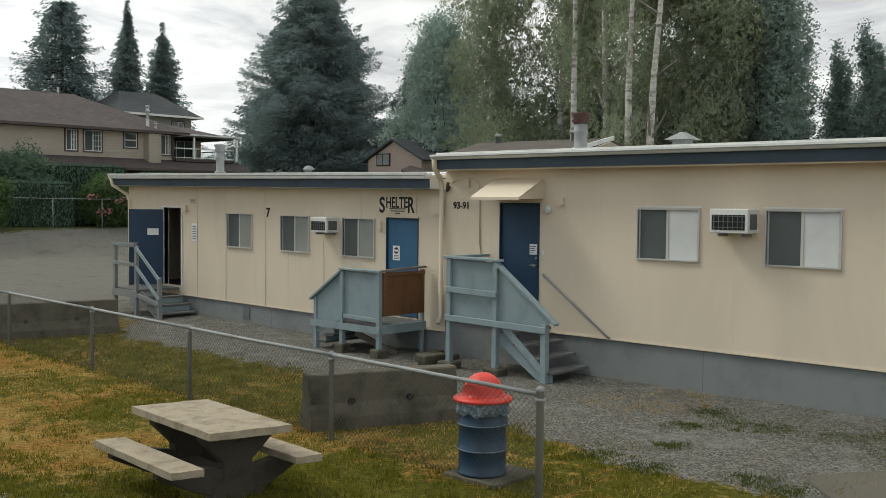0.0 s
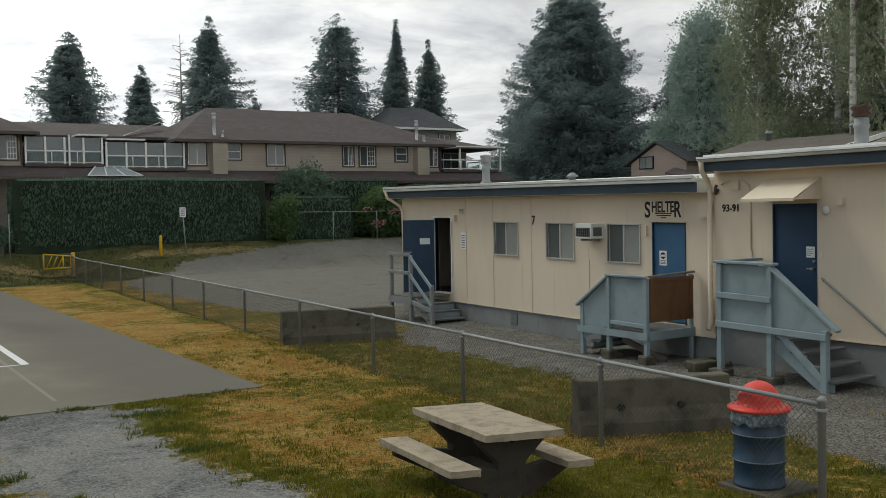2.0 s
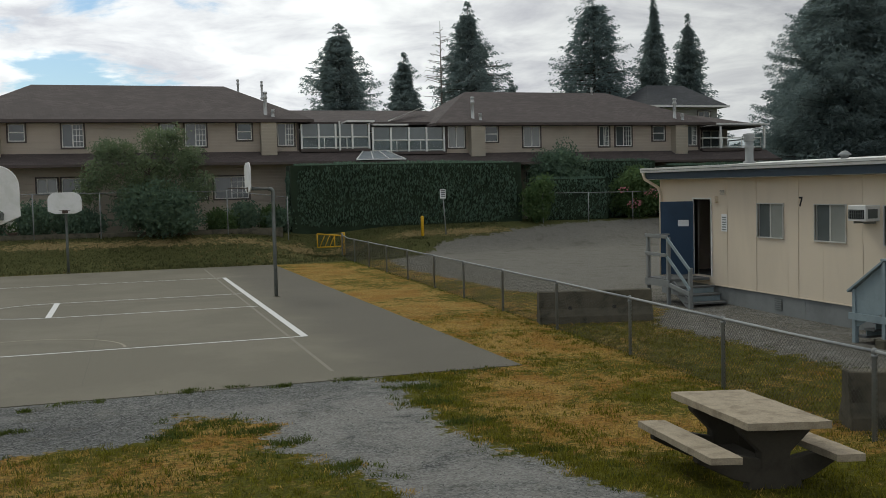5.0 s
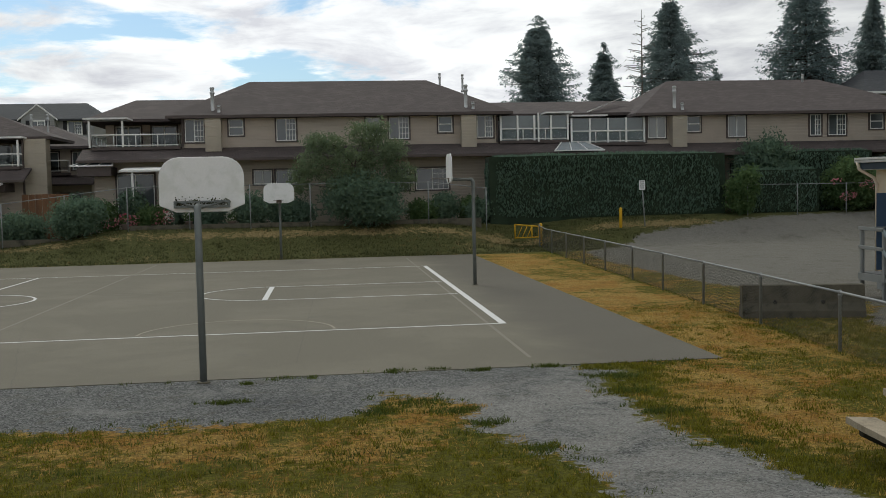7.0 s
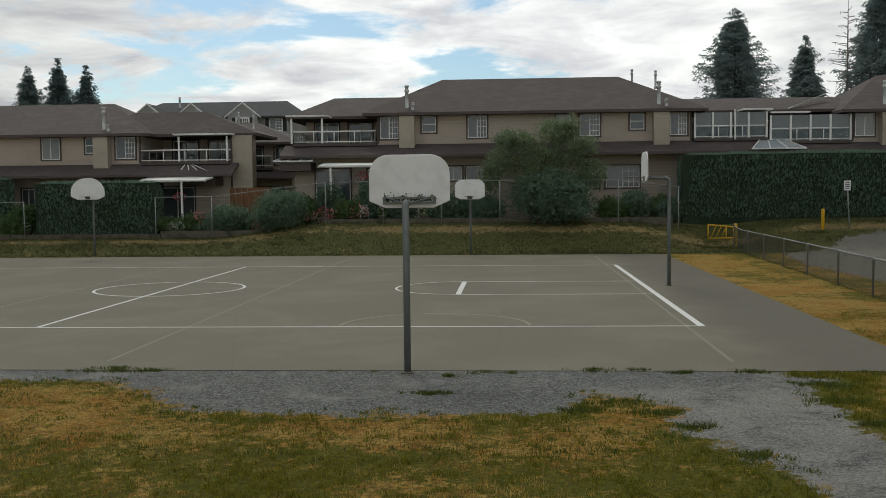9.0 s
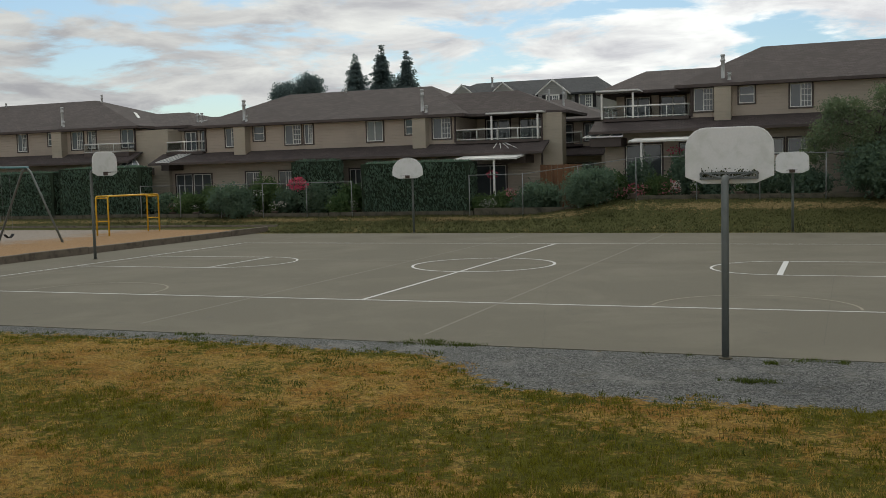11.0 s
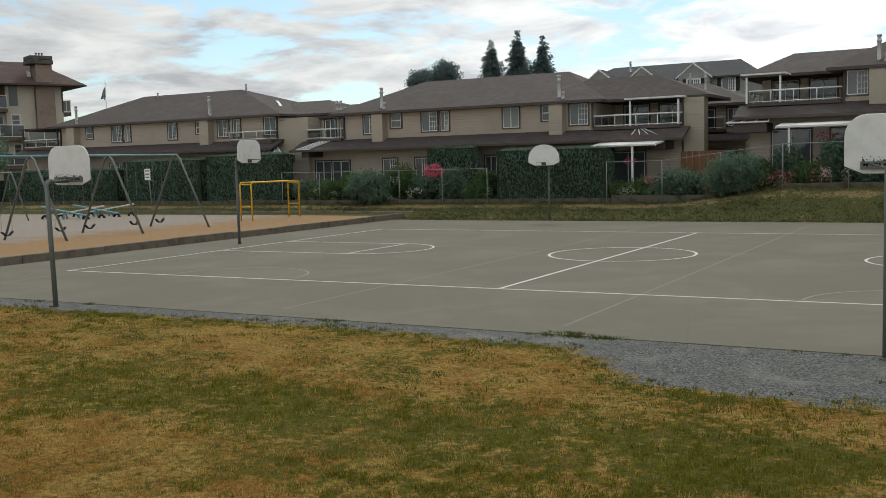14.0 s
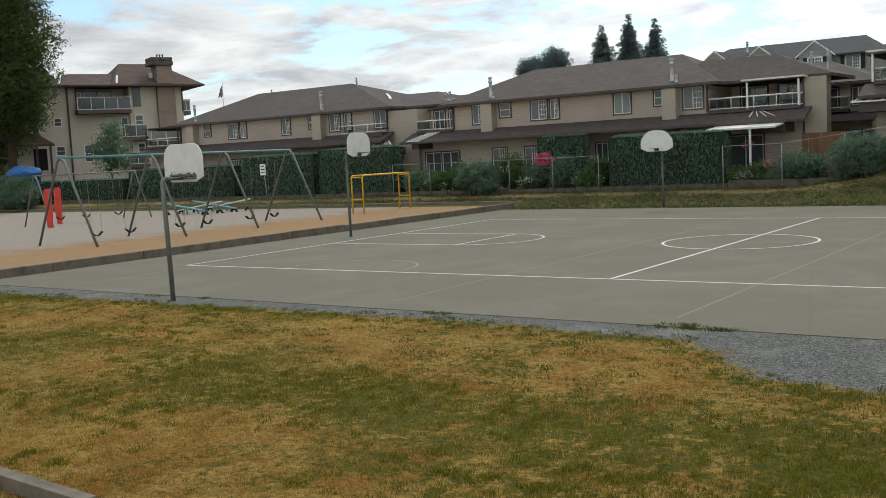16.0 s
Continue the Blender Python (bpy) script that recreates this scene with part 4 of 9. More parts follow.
def air_conditioner(parent, x, y0, y1, z0, z1, warp=None):
    a = wbox("air_conditioner", [(x - 0.36, x + 0.1, y0, y1, z0, z1)], M_WHITE, parent, "white boxy window air conditioner", warp, 0.012)
    ya, yb = y0 + (y1 - y0) * 0.08, y0 + (y1 - y0) * 0.94
    wbox("grille", [(x - 0.366, x - 0.361, ya, yb, z0 + 0.05, z1 - 0.09)], M_BLACK, a, "dark grille", warp)
    for i in range(7):
        yy = ya + (yb - ya) * (i + 0.5) / 7
        wbox("louvre", [(x - 0.375, x - 0.367, yy - 0.005, yy + 0.005, z0 + 0.05, z1 - 0.09)], M_POLE, a, "", warp)
    for i in range(3):
        zz = z0 + 0.09 + (z1 - z0 - 0.2) * i / 2
        wbox("louvre", [(x - 0.379, x - 0.376, ya, yb, zz - 0.005, zz + 0.005)], M_POLE, a, "", warp)
    wbox("side_vent", [(x - 0.30, x - 0.06, y0 - 0.004, y0 - 0.001, z0 + 0.06, z1 - 0.08)], M_POLE, a, "grey side louvres", warp)
    wbox("bracket", [(x - 0.30, x - 0.01, y0 + 0.1, y0 + 0.13, z0 - 0.05, z0 - 0.005), (x - 0.30, x - 0.01, y1 - 0.13, y1 - 0.1, z0 - 0.05, z0 - 0.005)], M_GALV, a, "", warp)


def lettering(text, size, x, y, z, parent, material, name, label, squash=1.0, warp=None):
    """Writing on a west-facing wall, read from the west; y is its northern end."""
    cu = bpy.data.curves.new(name, "FONT")
    cu.body, cu.size, cu.extrude, cu.offset = text, size, 0.004, size * 0.02
    tmp = new(name, cu)
    bpy.context.view_layer.update()
    me = bpy.data.meshes.new_from_object(tmp.evaluated_get(bpy.context.evaluated_depsgraph_get()))
    bpy.data.objects.remove(tmp)
    m = Matrix(((0, 0, -1, x), (-squash, 0, 0, y), (0, 1, 0, z), (0, 0, 0, 1)))
    me.transform(m)
    bm = bmesh.new()
    bm.from_mesh(me)
    if warp:
        warp(bm)
    return part(name, bm, material, parent, label)


M_ALU = plain("dull_aluminium", (0.55, 0.54, 0.50, 1), 0.5, 0.2, vary=0.15, grain=30)


def roof_vent(parent, x, y, z, h=0.24, r=0.105):
    bm = bmesh.new()
    lathe(bm, [(r * 0.75, -0.1), (r * 0.75, h * 0.45), (r * 1.25, h * 0.46), (r * 1.2, h * 0.62), (r * 0.5, h * 0.95), (0.03, h)], 14, (x, y, z))
    part("roof_vent", bm, M_GALV, parent, "galvanised mushroom roof vent")


def stack(parent, x, y, z, h, r, cap):
    bm = bmesh.new()
    lathe(bm, [(r * 1.5, -0.1), (r * 1.5, 0.12), (r, 0.16), (r, h * 0.52), (r * 1.12, h * 0.54), (r * 1.12, h * 0.6), (r, h * 0.62), (r, h * 0.74)], 14, (x, y, z))
    s = part("heater_flue", bm, M_GALV, parent, "galvanised heater flue")
    bm = bmesh.new()
    lathe(bm, [(r * 1.0, h * 0.742), (r * 1.45, h * 0.8), (r * 1.1, h * 0.86), (r * 1.5, h * 0.93), (r * 1.5, h * 0.97), (0.03, h)], 14, (x, y, z))
    part("flue_cap", bm, cap, s, "rain cap")


M_RUST = plain("rusted_cap", (0.075, 0.045, 0.036, 1), 0.8, 0.3, vary=0.4, grain=20, stain=6)

p91 = thing("portable_classroom", (14.67, 4.12, 0), "cream portable classroom with navy eave and grey skirting", "portable building", "portable classrooms")
ROOT[p91] = Vector((14.67, 4.0, 0))
W91 = [(5.68, 6.79, 2.09, 2.89), (7.91, 9.01, 2.09, 2.89), (11.04, 11.96, 1.02, 2.98)]
wall_x(p91, 14.67, 14.79, -6, 13.33, 0.70, 3.64, W91, [-4.9, -2.46, 2.42, 4.86, 7.3, 9.74, 12.18], M_CREAM, gap=0.0006)
wbox("wall", [(14.79, 22.6, 13.21, 13.33, 0.7, 3.64), (14.79, 22.6, -6, -5.88, 0.7, 3.64), (22.48, 22.6, -5.88, 13.21, 0.7, 3.64)], M_CREAM, p91)
for a, b in ((-6, -2.5), (-2.5, 1.2), (1.2, 4.6), (4.6, 7.8), (7.8, 10.6), (10.6, 13.28)):
    wbox("skirting", [(14.70, 14.76, a + 0.003, b - 0.003, -0.15, 0.66)], M_SKIRT, p91, "grey painted plywood skirting")
wbox("skirting", [(14.76, 22.5, 13.24, 13.30, -0.15, 0.7)], M_SKIRT, p91)
wbox("drip_strip", [(14.655, 14.70, -6, 13.34, 0.675, 0.70)], M_CREAM, p91, "pale drip strip")
wbox("floor", [(14.8, 22.45, -5.85, 13.2, 0.72, 0.9)], M_TREAD, p91)
wbox("soffit", [(14.36, 14.66, -6.3, 13.30, 3.58, 3.60)], M_CREAM, p91)
rf = wbox("roof", [(14.36, 22.9, -6.3, 13.30, 3.645, 3.80)], M_WHITE, p91, "flat white metal roof")
wbox("fascia", [(14.33, 14.358, -6.3, 13.31, 3.605, 3.78)], M_NAVY, rf, "navy blue fascia board")
bm = bmesh.new()
slab(bm, [(14.24, -6.35, 3.785), (14.20, -6.35, 3.83), (14.20, -6.35, 3.875), (14.24, -6.35, 3.88), (14.34, -6.35, 3.84), (14.352, -6.35, 3.785)], (0, 19.68, 0))
part("gutter", bm, M_WHITE, rf, "white metal gutter")
bm = bmesh.new()
slab(bm, [(14.36, -6.3, 3.81), (14.36, -6.3, 3.86), (18.6, -6.3, 4.02), (22.9, -6.3, 3.86), (22.9, -6.3, 3.81)], (0, 19.6, 0))
part("roof_deck", bm, M_WHITE, rf, "low-pitched pale roofing")
bm = bmesh.new()
pipe(bm, [(14.26, 13.26, 3.80), (14.27, 13.26, 3.62), (14.58, 13.38, 3.42), (14.59, 13.36, 3.3), (14.59, 13.36, 0.75), (14.50, 13.34, 0.62)], 0.05, 8)
part("downpipe", bm, M_CREAM, p91, "cream downpipe")
for w in W91[:2]:
    slider(p91, 14.67, *w[:2], *w[2:], M_BLIND, M_BLINDWHITE)
    wbox("sill_stain", [(14.655, 14.672, w[0] - 0.05, w[1] + 0.05, w[3] + 0.036, w[3] + 0.06)], M_TRIMWHITE, p91)
air_conditioner(p91, 14.67, 6.92, 7.54, 2.55, 2.92)
d = wbox("door", [(14.70, 14.745, 11.06, 11.94, 1.04, 2.95)], M_DOORDARK, p91, "dark blue painted steel door, shut")
wbox("door_frame", [(14.655, 14.78, 11.04, 11.058, 1.02, 2.98), (14.655, 14.78, 11.942, 11.96, 1.02, 2.98), (14.655, 14.78, 11.058, 11.942, 2.953, 2.98)], M_DOORDARK, d)
wbox("notice", [(14.694, 14.699, 11.11, 11.28, 2.05, 2.24)], M_PAPER, d, "white paper notice")
for i, wd in enumerate((0.13, 0.10, 0.12, 0.08)):
    wbox("notice_line", [(14.691, 14.6935, 11.27 - wd, 11.27, 2.19 - i * 0.035, 2.20 - i * 0.035)], M_BLACK, d)
bm = bmesh.new()
rod(bm, (14.69, 11.13, 1.86), (14.62, 11.13, 1.86), 0.025, n=10)
rod(bm, (14.64, 11.13, 1.86), (14.64, 11.23, 1.86), 0.012, n=8)
part("door_handle", bm, M_GALV, d, "steel lever handle")
bm = bmesh.new()
rod(bm, (14.698, 11.12, 1.99), (14.675, 11.12, 1.99), 0.025, n=12)
part("lock", bm, M_GALV, d)
# door canopy
bm = bmesh.new()
slab(bm, [(14.66, 10.95, 3.41), (14.66, 12.07, 3.41), (13.95, 12.07, 3.06), (13.95, 10.95, 3.06)], (0, 0, 0.02))
cn = part("door_canopy", bm, M_CREAM, p91, "cream sheet metal door canopy")
for yy in (10.955, 12.05):
    bm = bmesh.new()
    slab(bm, [(14.66, yy, 3.40), (14.66, yy, 3.06), (13.96, yy, 3.05)], (0, 0.015, 0))
    part("canopy_cheek", bm, M_CREAM, cn)
wbox("canopy_lip", [(13.935, 13.949, 10.95, 12.07, 3.03, 3.08)], M_CREAM, cn)
# wall fittings
bm = bmesh.new()
lathe(bm, [(0.075, 0), (0.08, 0.02), (0.06, 0.05), (0.02, 0.06)], 16)
bm.transform(Matrix.Translation((14.668, 10.85, 2.86)) @ Matrix.Rotation(radians(-90), 4, "Y"))
part("bell", bm, M_WHITE, p91, "white round alarm bell")
wbox("lamp_box", [(14.60, 14.668, 10.50, 10.62, 2.95, 3.07)], M_CREAM, p91, "small cream lamp housing")
wbox("alarm_panel", [(14.61, 14.668, 12.69, 12.85, 3.26, 3.44)], M_CREAM, p91, "cream junction box")
wbox("doorbell", [(14.655, 14.668, 10.93, 10.97, 2.06, 2.14)], M_WHITE, p91)
bm = bmesh.new()
pipe(bm, [(14.66, 13.15, 3.36), (14.64, 13.0, 3.42), (14.64, 12.62, 3.42), (14.65, 12.47, 3.33), (14.655, 12.45, 3.1), (14.655, 12.44, 2.05)], 0.013, 6)
part("conduit", bm, M_CREAM, p91, "cream electrical conduit")
wbox("conduit_plate", [(14.63, 14.668, 12.41, 12.47, 2.0, 2.14)], M_CREAM, p91)
bm = bmesh.new()
pipe(bm, [(14.66, 13.22, 3.28), (14.60, 13.22, 3.20), (14.58, 13.21, 3.28), (14.60, 13.2, 3.36)], 0.03, 7)
part("wall_bracket", bm, M_BROWN, p91, "old metal bracket")
lettering("93-91", 0.185, 14.66, 13.12, 2.86, p91, M_BLACK, "painted_number", "black painted numerals", 0.98)
bm = bmesh.new()
pipe(bm, [(14.66, 10.90, 1.66), (14.61, 10.90, 1.71), (14.61, 9.53, 0.72), (14.66, 9.52, 0.70)], 0.02, 8)
part("wall_handrail", bm, M_GALV, p91, "grey pipe handrail on the wall")
stack(p91, 17.5, 12.15, 3.92, 0.95, 0.135, M_RUST)
bm = bmesh.new()
box(bm, 17.36, 17.64, 9.66, 9.94, 3.9, 4.22)
vc = part("roof_vent", bm, M_GALV, p91, "square galvanised roof vent")
bm = bmesh.new()
bmesh.ops.create_cone(bm, cap_ends=True, segments=4, radius1=0.36, radius2=0.05, depth=0.15, matrix=Matrix.Translation((17.5, 9.8, 4.29)) @ Matrix.Rotation(radians(45), 4, "Z"))
part("vent_cap", bm, M_GALV, vc, "pyramid cap")
for xx, zz in ((14.30, 3.915), (14.44, 3.90), (15.1, 3.925)):
    wbox("roof_ridge", [(xx, xx + 0.05, -6.3, 13.25, zz - 0.05, zz)], M_WHITE, rf, "standing metal edge strip")
# a thin grey strip paints the shadow line along the gutter
wbox("gutter_shadow", [(14.19, 14.205, -6.3, 13.32, 3.825, 3.84)], M_POLE, rf, "grey strip standing in for the gutter shadow")
for yy in (7.95, 12.55):
    bm = bmesh.new()
    rod(bm, (16.5, yy, 3.85), (16.5, yy, 4.06), 0.035, n=8)
    part("vent_pipe", bm, M_GALV, p91)

p7 = thing("portable_classroom", (14.72, 19.4, 0), "cream portable classroom with open end door and sign", "portable building", "portable classrooms")
W7 = [(15.50, 16.48, 1.79, 2.58), (17.62, 18.60, 1.79, 2.58), (19.72, 20.70, 1.79, 2.58), (14.22, 15.14, 0.62, 2.64), (22.70, 23.52, 0.66, 2.68)]
wall_x(p7, 14.72, 14.84, 13.47, 25.3, 0.46, 3.22, W7, [14.69, 15.9, 17.12, 18.34, 19.56, 20.78, 22.0, 23.9], M_CREAM, lift7)
for s in [17.12, 19.2, 20.78, 22.0]:
    wbox("batten", [(14.708, 14.7195, s - 0.02, s + 0.02, 0.46, 1.78 if s in (17.12,) else 3.2)], M_CREAM, p7, "", lift7)
wbox("wall", [(14.84, 22.4, 25.18, 25.3, 0.46, 3.22), (22.28, 22.4, 13.6, 25.18, 0.46, 3.22), (14.84, 22.28, 13.47, 13.59, 0.46, 3.22)], M_CREAM, p7, "", lift7)
for a, b in ((13.47, 16.4), (16.4, 19.0), (19.0, 22.0), (22.0, 25.3)):
    wbox("skirting", [(14.75, 14.81, a + 0.003, b - 0.003, -0.2, 0.43)], M_SKIRT, p7, "grey painted plywood skirting", lift7)
wbox("skirting", [(14.8, 22.3, 25.2, 25.26, -0.2, 0.46)], M_SKIRT, p7, "", lift7)
wbox("drip_strip", [(14.705, 14.75, 13.47, 25.31, 0.437, 0.46)], M_CREAM, p7, "pale drip strip", lift7)
wbox("floor", [(14.85, 22.27, 13.6, 25.17, 0.46, 0.62)], M_TREAD, p7, "", lift7)
rf = wbox("roof", [(14.38, 22.7, 13.62, 25.45, 3.225, 3.44)], M_WHITE, p7, "flat white metal roof", lift7)
wbox("fascia", [(14.35, 14.378, 13.60, 25.45, 3.24, 3.42)], M_NAVY, rf, "navy blue fascia board", lift7)
wbox("fascia", [(14.38, 22.7, 25.452, 25.48, 3.24, 3.42)], M_NAVY, rf, "navy blue fascia board", lift7)
bm = bmesh.new()
slab(bm, [(14.24, 13.6, 3.43), (14.22, 13.6, 3.55), (14.26, 13.6, 3.555), (14.36, 13.6, 3.50), (14.37, 13.6, 3.43)], (0, 11.95, 0))
lift7(bm)
part("gutter", bm, M_WHITE, rf, "white metal gutter")
bm = bmesh.new()
slab(bm, [(14.38, 13.62, 3.45), (14.38, 13.62, 3.50), (18.5, 13.62, 3.70), (22.7, 13.62, 3.50), (22.7, 13.62, 3.45)], (0, 11.85, 0))
lift7(bm)
part("roof_deck", bm, M_WHITE, rf, "low-pitched pale roofing")
bm = bmesh.new()
pipe(bm, [(14.27, 25.46, 3.55), (14.30, 25.42, 3.36), (14.60, 25.2, 3.12), (14.66, 25.16, 2.95), (14.66, 25.16, 0.55)], 0.045, 8)
part("downpipe", bm, M_CREAM, p7, "cream downpipe")
for w in W7[:3]:
    slider(p7, 14.72, *w[:2], *w[2:], M_BLIND, M_BLINDPALE, lift7)
# grey strip that draws the shadow line under this gutter's lip
wbox("gutter_shade", [(14.222, 14.232, 13.6, 25.5, 3.485, 3.498)], M_POLE, rf, "", lift7)
for xx, zz in ((14.40, 3.545), (14.9, 3.56), (15.6, 3.585)):
    wbox("roof_ridge", [(xx, xx + 0.05, 13.62, 25.45, zz - 0.05, zz)], M_WHITE, rf, "standing metal edge strip", lift7)
air_conditioner(p7, 14.72, 16.62, 17.14, 2.27, 2.60, lift7)
d = wbox("door", [(14.75, 14.795, 14.24, 15.12, 0.64, 2.61)], M_DOOR, p7, "mid blue painted door, shut", lift7)
wbox("door_frame", [(14.705, 14.83, 14.22, 14.238, 0.62, 2.64), (14.705, 14.83, 15.122, 15.14, 0.62, 2.64), (14.705, 14.83, 14.238, 15.122, 2.613, 2.64)], M_DOORDARK, d, "", lift7)
wbox("door_hood", [(14.66, 14.72, 14.18, 15.18, 2.645, 2.665)], M_CREAM, d, "", lift7)


def stop_notice(parent, x, y, z, m=None):
    """A white sheet with a round dark sign and lines of small print; faces west unless turned by m."""
    bm = bmesh.new()
    box(bm, x - 0.004, x, y - 0.10, y + 0.10, z - 0.15, z + 0.15)
    if m is not None:
        bm.transform(m)
    n = part("notice", bm, M_PAPER, parent, "white paper notice with a round sign")
    bm = bmesh.new()
    lathe(bm, [(0.07, 0), (0.07, 0.002)], 8)
    bm.transform(Matrix.Translation((x - 0.0045, y, z + 0.05)) @ Matrix.Rotation(radians(-90), 4, "Y"))
    if m is not None:
        bm.transform(m)
    part("roundel", bm, M_SIGNRED, n, "dark roundel")
    bm = bmesh.new()
    box(bm, x - 0.0085, x - 0.0065, y - 0.055, y + 0.055, z + 0.03, z + 0.07)
    if m is not None:
        bm.transform(m)
    part("roundel_bar", bm, M_PAPER, n)
    for i in range(3):
        bm = bmesh.new()
        box(bm, x - 0.0065, x - 0.0045, y - 0.07, y + 0.07, z - 0.06 - i * 0.03, z - 0.045 - i * 0.03)
        if m is not None:
            bm.transform(m)
        part("print_line", bm, M_POLE, n)


M_SIGNRED = plain("dark_sign_ink", (0.06, 0.02, 0.03, 1), 0.7, vary=0.2)
stop_notice(d, 14.746, 14.87, 1.93)
bm = bmesh.new()
rod(bm, (14.74, 14.34, 1.55), (14.68, 14.34, 1.55), 0.03, n=10)
part("door_handle", bm, M_GALV, d, "steel door knob")
# open end door, swung out over the landing
a = math.atan2(0.48, -0.76)
swing = Matrix.Translation((14.70, 23.54, 0)) @ Matrix.Rotation(a, 4, "Z")
bm = bmesh.new()
box(bm, 0.0, 0.86, -0.022, 0.022, 0.74, 2.72, swing)
od = part("door", bm, M_DOORDARK, p7, "dark blue door standing open")
stop_notice(od, -0.023, 0, 2.15, swing @ Matrix.Translation((0.58, 0, 0)) @ Matrix.Rotation(radians(90), 4, "Z"))
bm = bmesh.new()
box(bm, 0.12, 0.40, 0.023, 0.027, 2.05, 2.22, swing)
part("notice", bm, M_PAPER, od, "white paper notice")
wbox("door_frame", [(14.69, 14.85, 22.66, 22.70, 0.66, 2.72), (14.69, 14.85, 23.52, 23.56, 0.66, 2.72), (14.69, 14.85, 22.70, 23.52, 2.68, 2.72)], M_WHITE, p7, "", lift7)
lettering("7", 0.30, 14.712, 19.16, 2.60, p7, M_BLACK, "painted_number", "black painted numeral", 0.9)
# sign over the mid door
wbox("name_sign", [(14.700, 14.712, 14.28, 15.34, 2.72, 3.08)], M_CREAM, p7, "painted name sign")
lettering("S", 0.45, 14.699, 15.34, 2.76, p7, M_BLACK, "sign_letter", "black sign letter", 0.84)
lettering("HELTE", 0.31, 14.699, 15.14, 2.86, p7, M_BLACK, "sign_letter", "black sign letters", 0.72)
lettering("R", 0.45, 14.699, 14.52, 2.76, p7, M_BLACK, "sign_letter", "black sign letter", 0.72)
for i, w_ in enumerate((0.46, 0.40, 0.15)):
    wbox("sign_line", [(14.694, 14.699, 14.80 - w_ / 2, 14.80 + w_ / 2, 2.825 - i * 0.045, 2.845 - i * 0.045)], M_BLACK, p7)
wbox("sign_plate", [(14.70, 14.717, 21.98, 22.22, 1.86, 2.30)], M_PAPER, p7, "small white notice plate", lift7)
for i in range(6):
    wbox("print_line", [(14.696, 14.6995, 22.02, 22.18, 1.90 + i * 0.062, 1.925 + i * 0.062)], M_POLE, p7, "", lift7)
wbox("wall_vent", [(14.69, 14.717, 22.05, 22.27, 2.80, 2.93)], M_CREAM, p7, "small louvred wall vent", lift7)
for i in range(4):
    wbox("vent_slat", [(14.684, 14.6895, 22.06, 22.26, 2.81 + i * 0.03, 2.822 + i * 0.03)], M_POLE, p7, "", lift7)
wbox("skirting_vent", [(14.735, 14.748, 19.82, 20.10, 0.08, 0.36)], M_POLE, p7, "dark crawl space vent", lift7)
for i in range(5):
    wbox("vent_slat", [(14.726, 14.7345, 19.83, 20.09, 0.10 + i * 0.05, 0.12 + i * 0.05)], M_SKIRT, p7, "", lift7)
wbox("lamp_box", [(14.63, 14.718, 22.40, 22.56, 2.60, 2.76)], M_CREAM, p7, "small wall lamp housing", lift7)
wbox("lamp_box", [(14.66, 14.718, 15.26, 15.36, 2.36, 2.56)], M_CREAM, p7, "", lift7)
# added box in place of the shaded side wall between the portables
wbox("shaded_wall_box", [(14.60, 14.718, 13.55, 13.80, 2.75, 3.05)], M_CREAM, p7, "cream box standing in for a shaded side wall", lift7)
stack(p7, 17.5, 25.0, 3.68, 0.95, 0.12, M_GALV)
roof_vent(p7, 17.5, 20.98, 3.70, 0.22, 0.13)


# ---- porches ----
def lumber(parent, a, b, w, d, material, name, label=""):
    """A squared timber from a to b."""
    a, b = Vector(a), Vector(b)
    ax = (b - a).normalized()
    side = ax.cross(Vector((0, 0, 1)))
    side = Vector((1, 0, 0)) if side.length < 0.05 else side.normalized()
    up = side.cross(ax)
    bm = bmesh.new()
    m = Matrix((side, ax, up)).transposed().to_4x4()
    m.translation = a
    box(bm, -w / 2, w / 2, 0, (b - a).length, -d / 2, d / 2, m)
    soften(bm, 0.006)
    return part(name, bm, material, parent, label)


def panel_x(parent, x, pts, t, material, name, label=""):
    bm = bmesh.new()
    slab(bm, [(x, y, z) for y, z in pts], (t, 0, 0))
    return part(name, bm, material, parent, label)


def treads(parent, x0, x1, y_start, run, z_top, n, sign, risers=True):
    rise = z_top / n
    for i in range(1, n):
        y = y_start + sign * run * (i - 1)
        ya, yb = sorted((y, y + sign * (run + 0.03)))
        wbox("tread", [(x0, x1, ya, yb, z_top - rise * i - 0.045, z_top - rise * i)], M_TREAD, parent, "worn grey tread", None, 0.006)
        yr = y + sign * (-0.01)
        ra, rb = sorted((yr, yr + sign * 0.018))
        if i > 1 and risers:
            wbox("riser", [(x0 + 0.03, x1 - 0.03, ra, rb, z_top - rise * i, z_top - rise * (i - 1) - 0.05)], M_BLUEGREY, parent)


s91 = thing("porch_stair", (13.9, 11.1, 0), "blue-grey painted wooden porch with boarded rail and steps", "porch", "wooden porches")
ROOT[s91] = Vector((13.9, 11.0, 0))
XO = 13.55
wbox("deck", [(XO + 0.02, 14.62, 11.02, 12.28, 0.94, 1.0)], M_TREAD, s91, "grey deck boards")
for yy in (12.2, 11.13):
    lumber(s91, (XO, yy, 0.12), (XO, yy, 1.97), 0.10, 0.10, M_BLUEGREY, "post")
    wbox("footing", [(XO - 0.15, XO + 0.15, yy - 0.17, yy + 0.17, -0.1, 0.13)], M_CONCRETE, s91, "concrete footing block", None, 0.02)
lumber(s91, (XO, 10.08, -0.02), (XO, 10.08, 0.98), 0.11, 0.11, M_BLUEGREY, "newel_post")
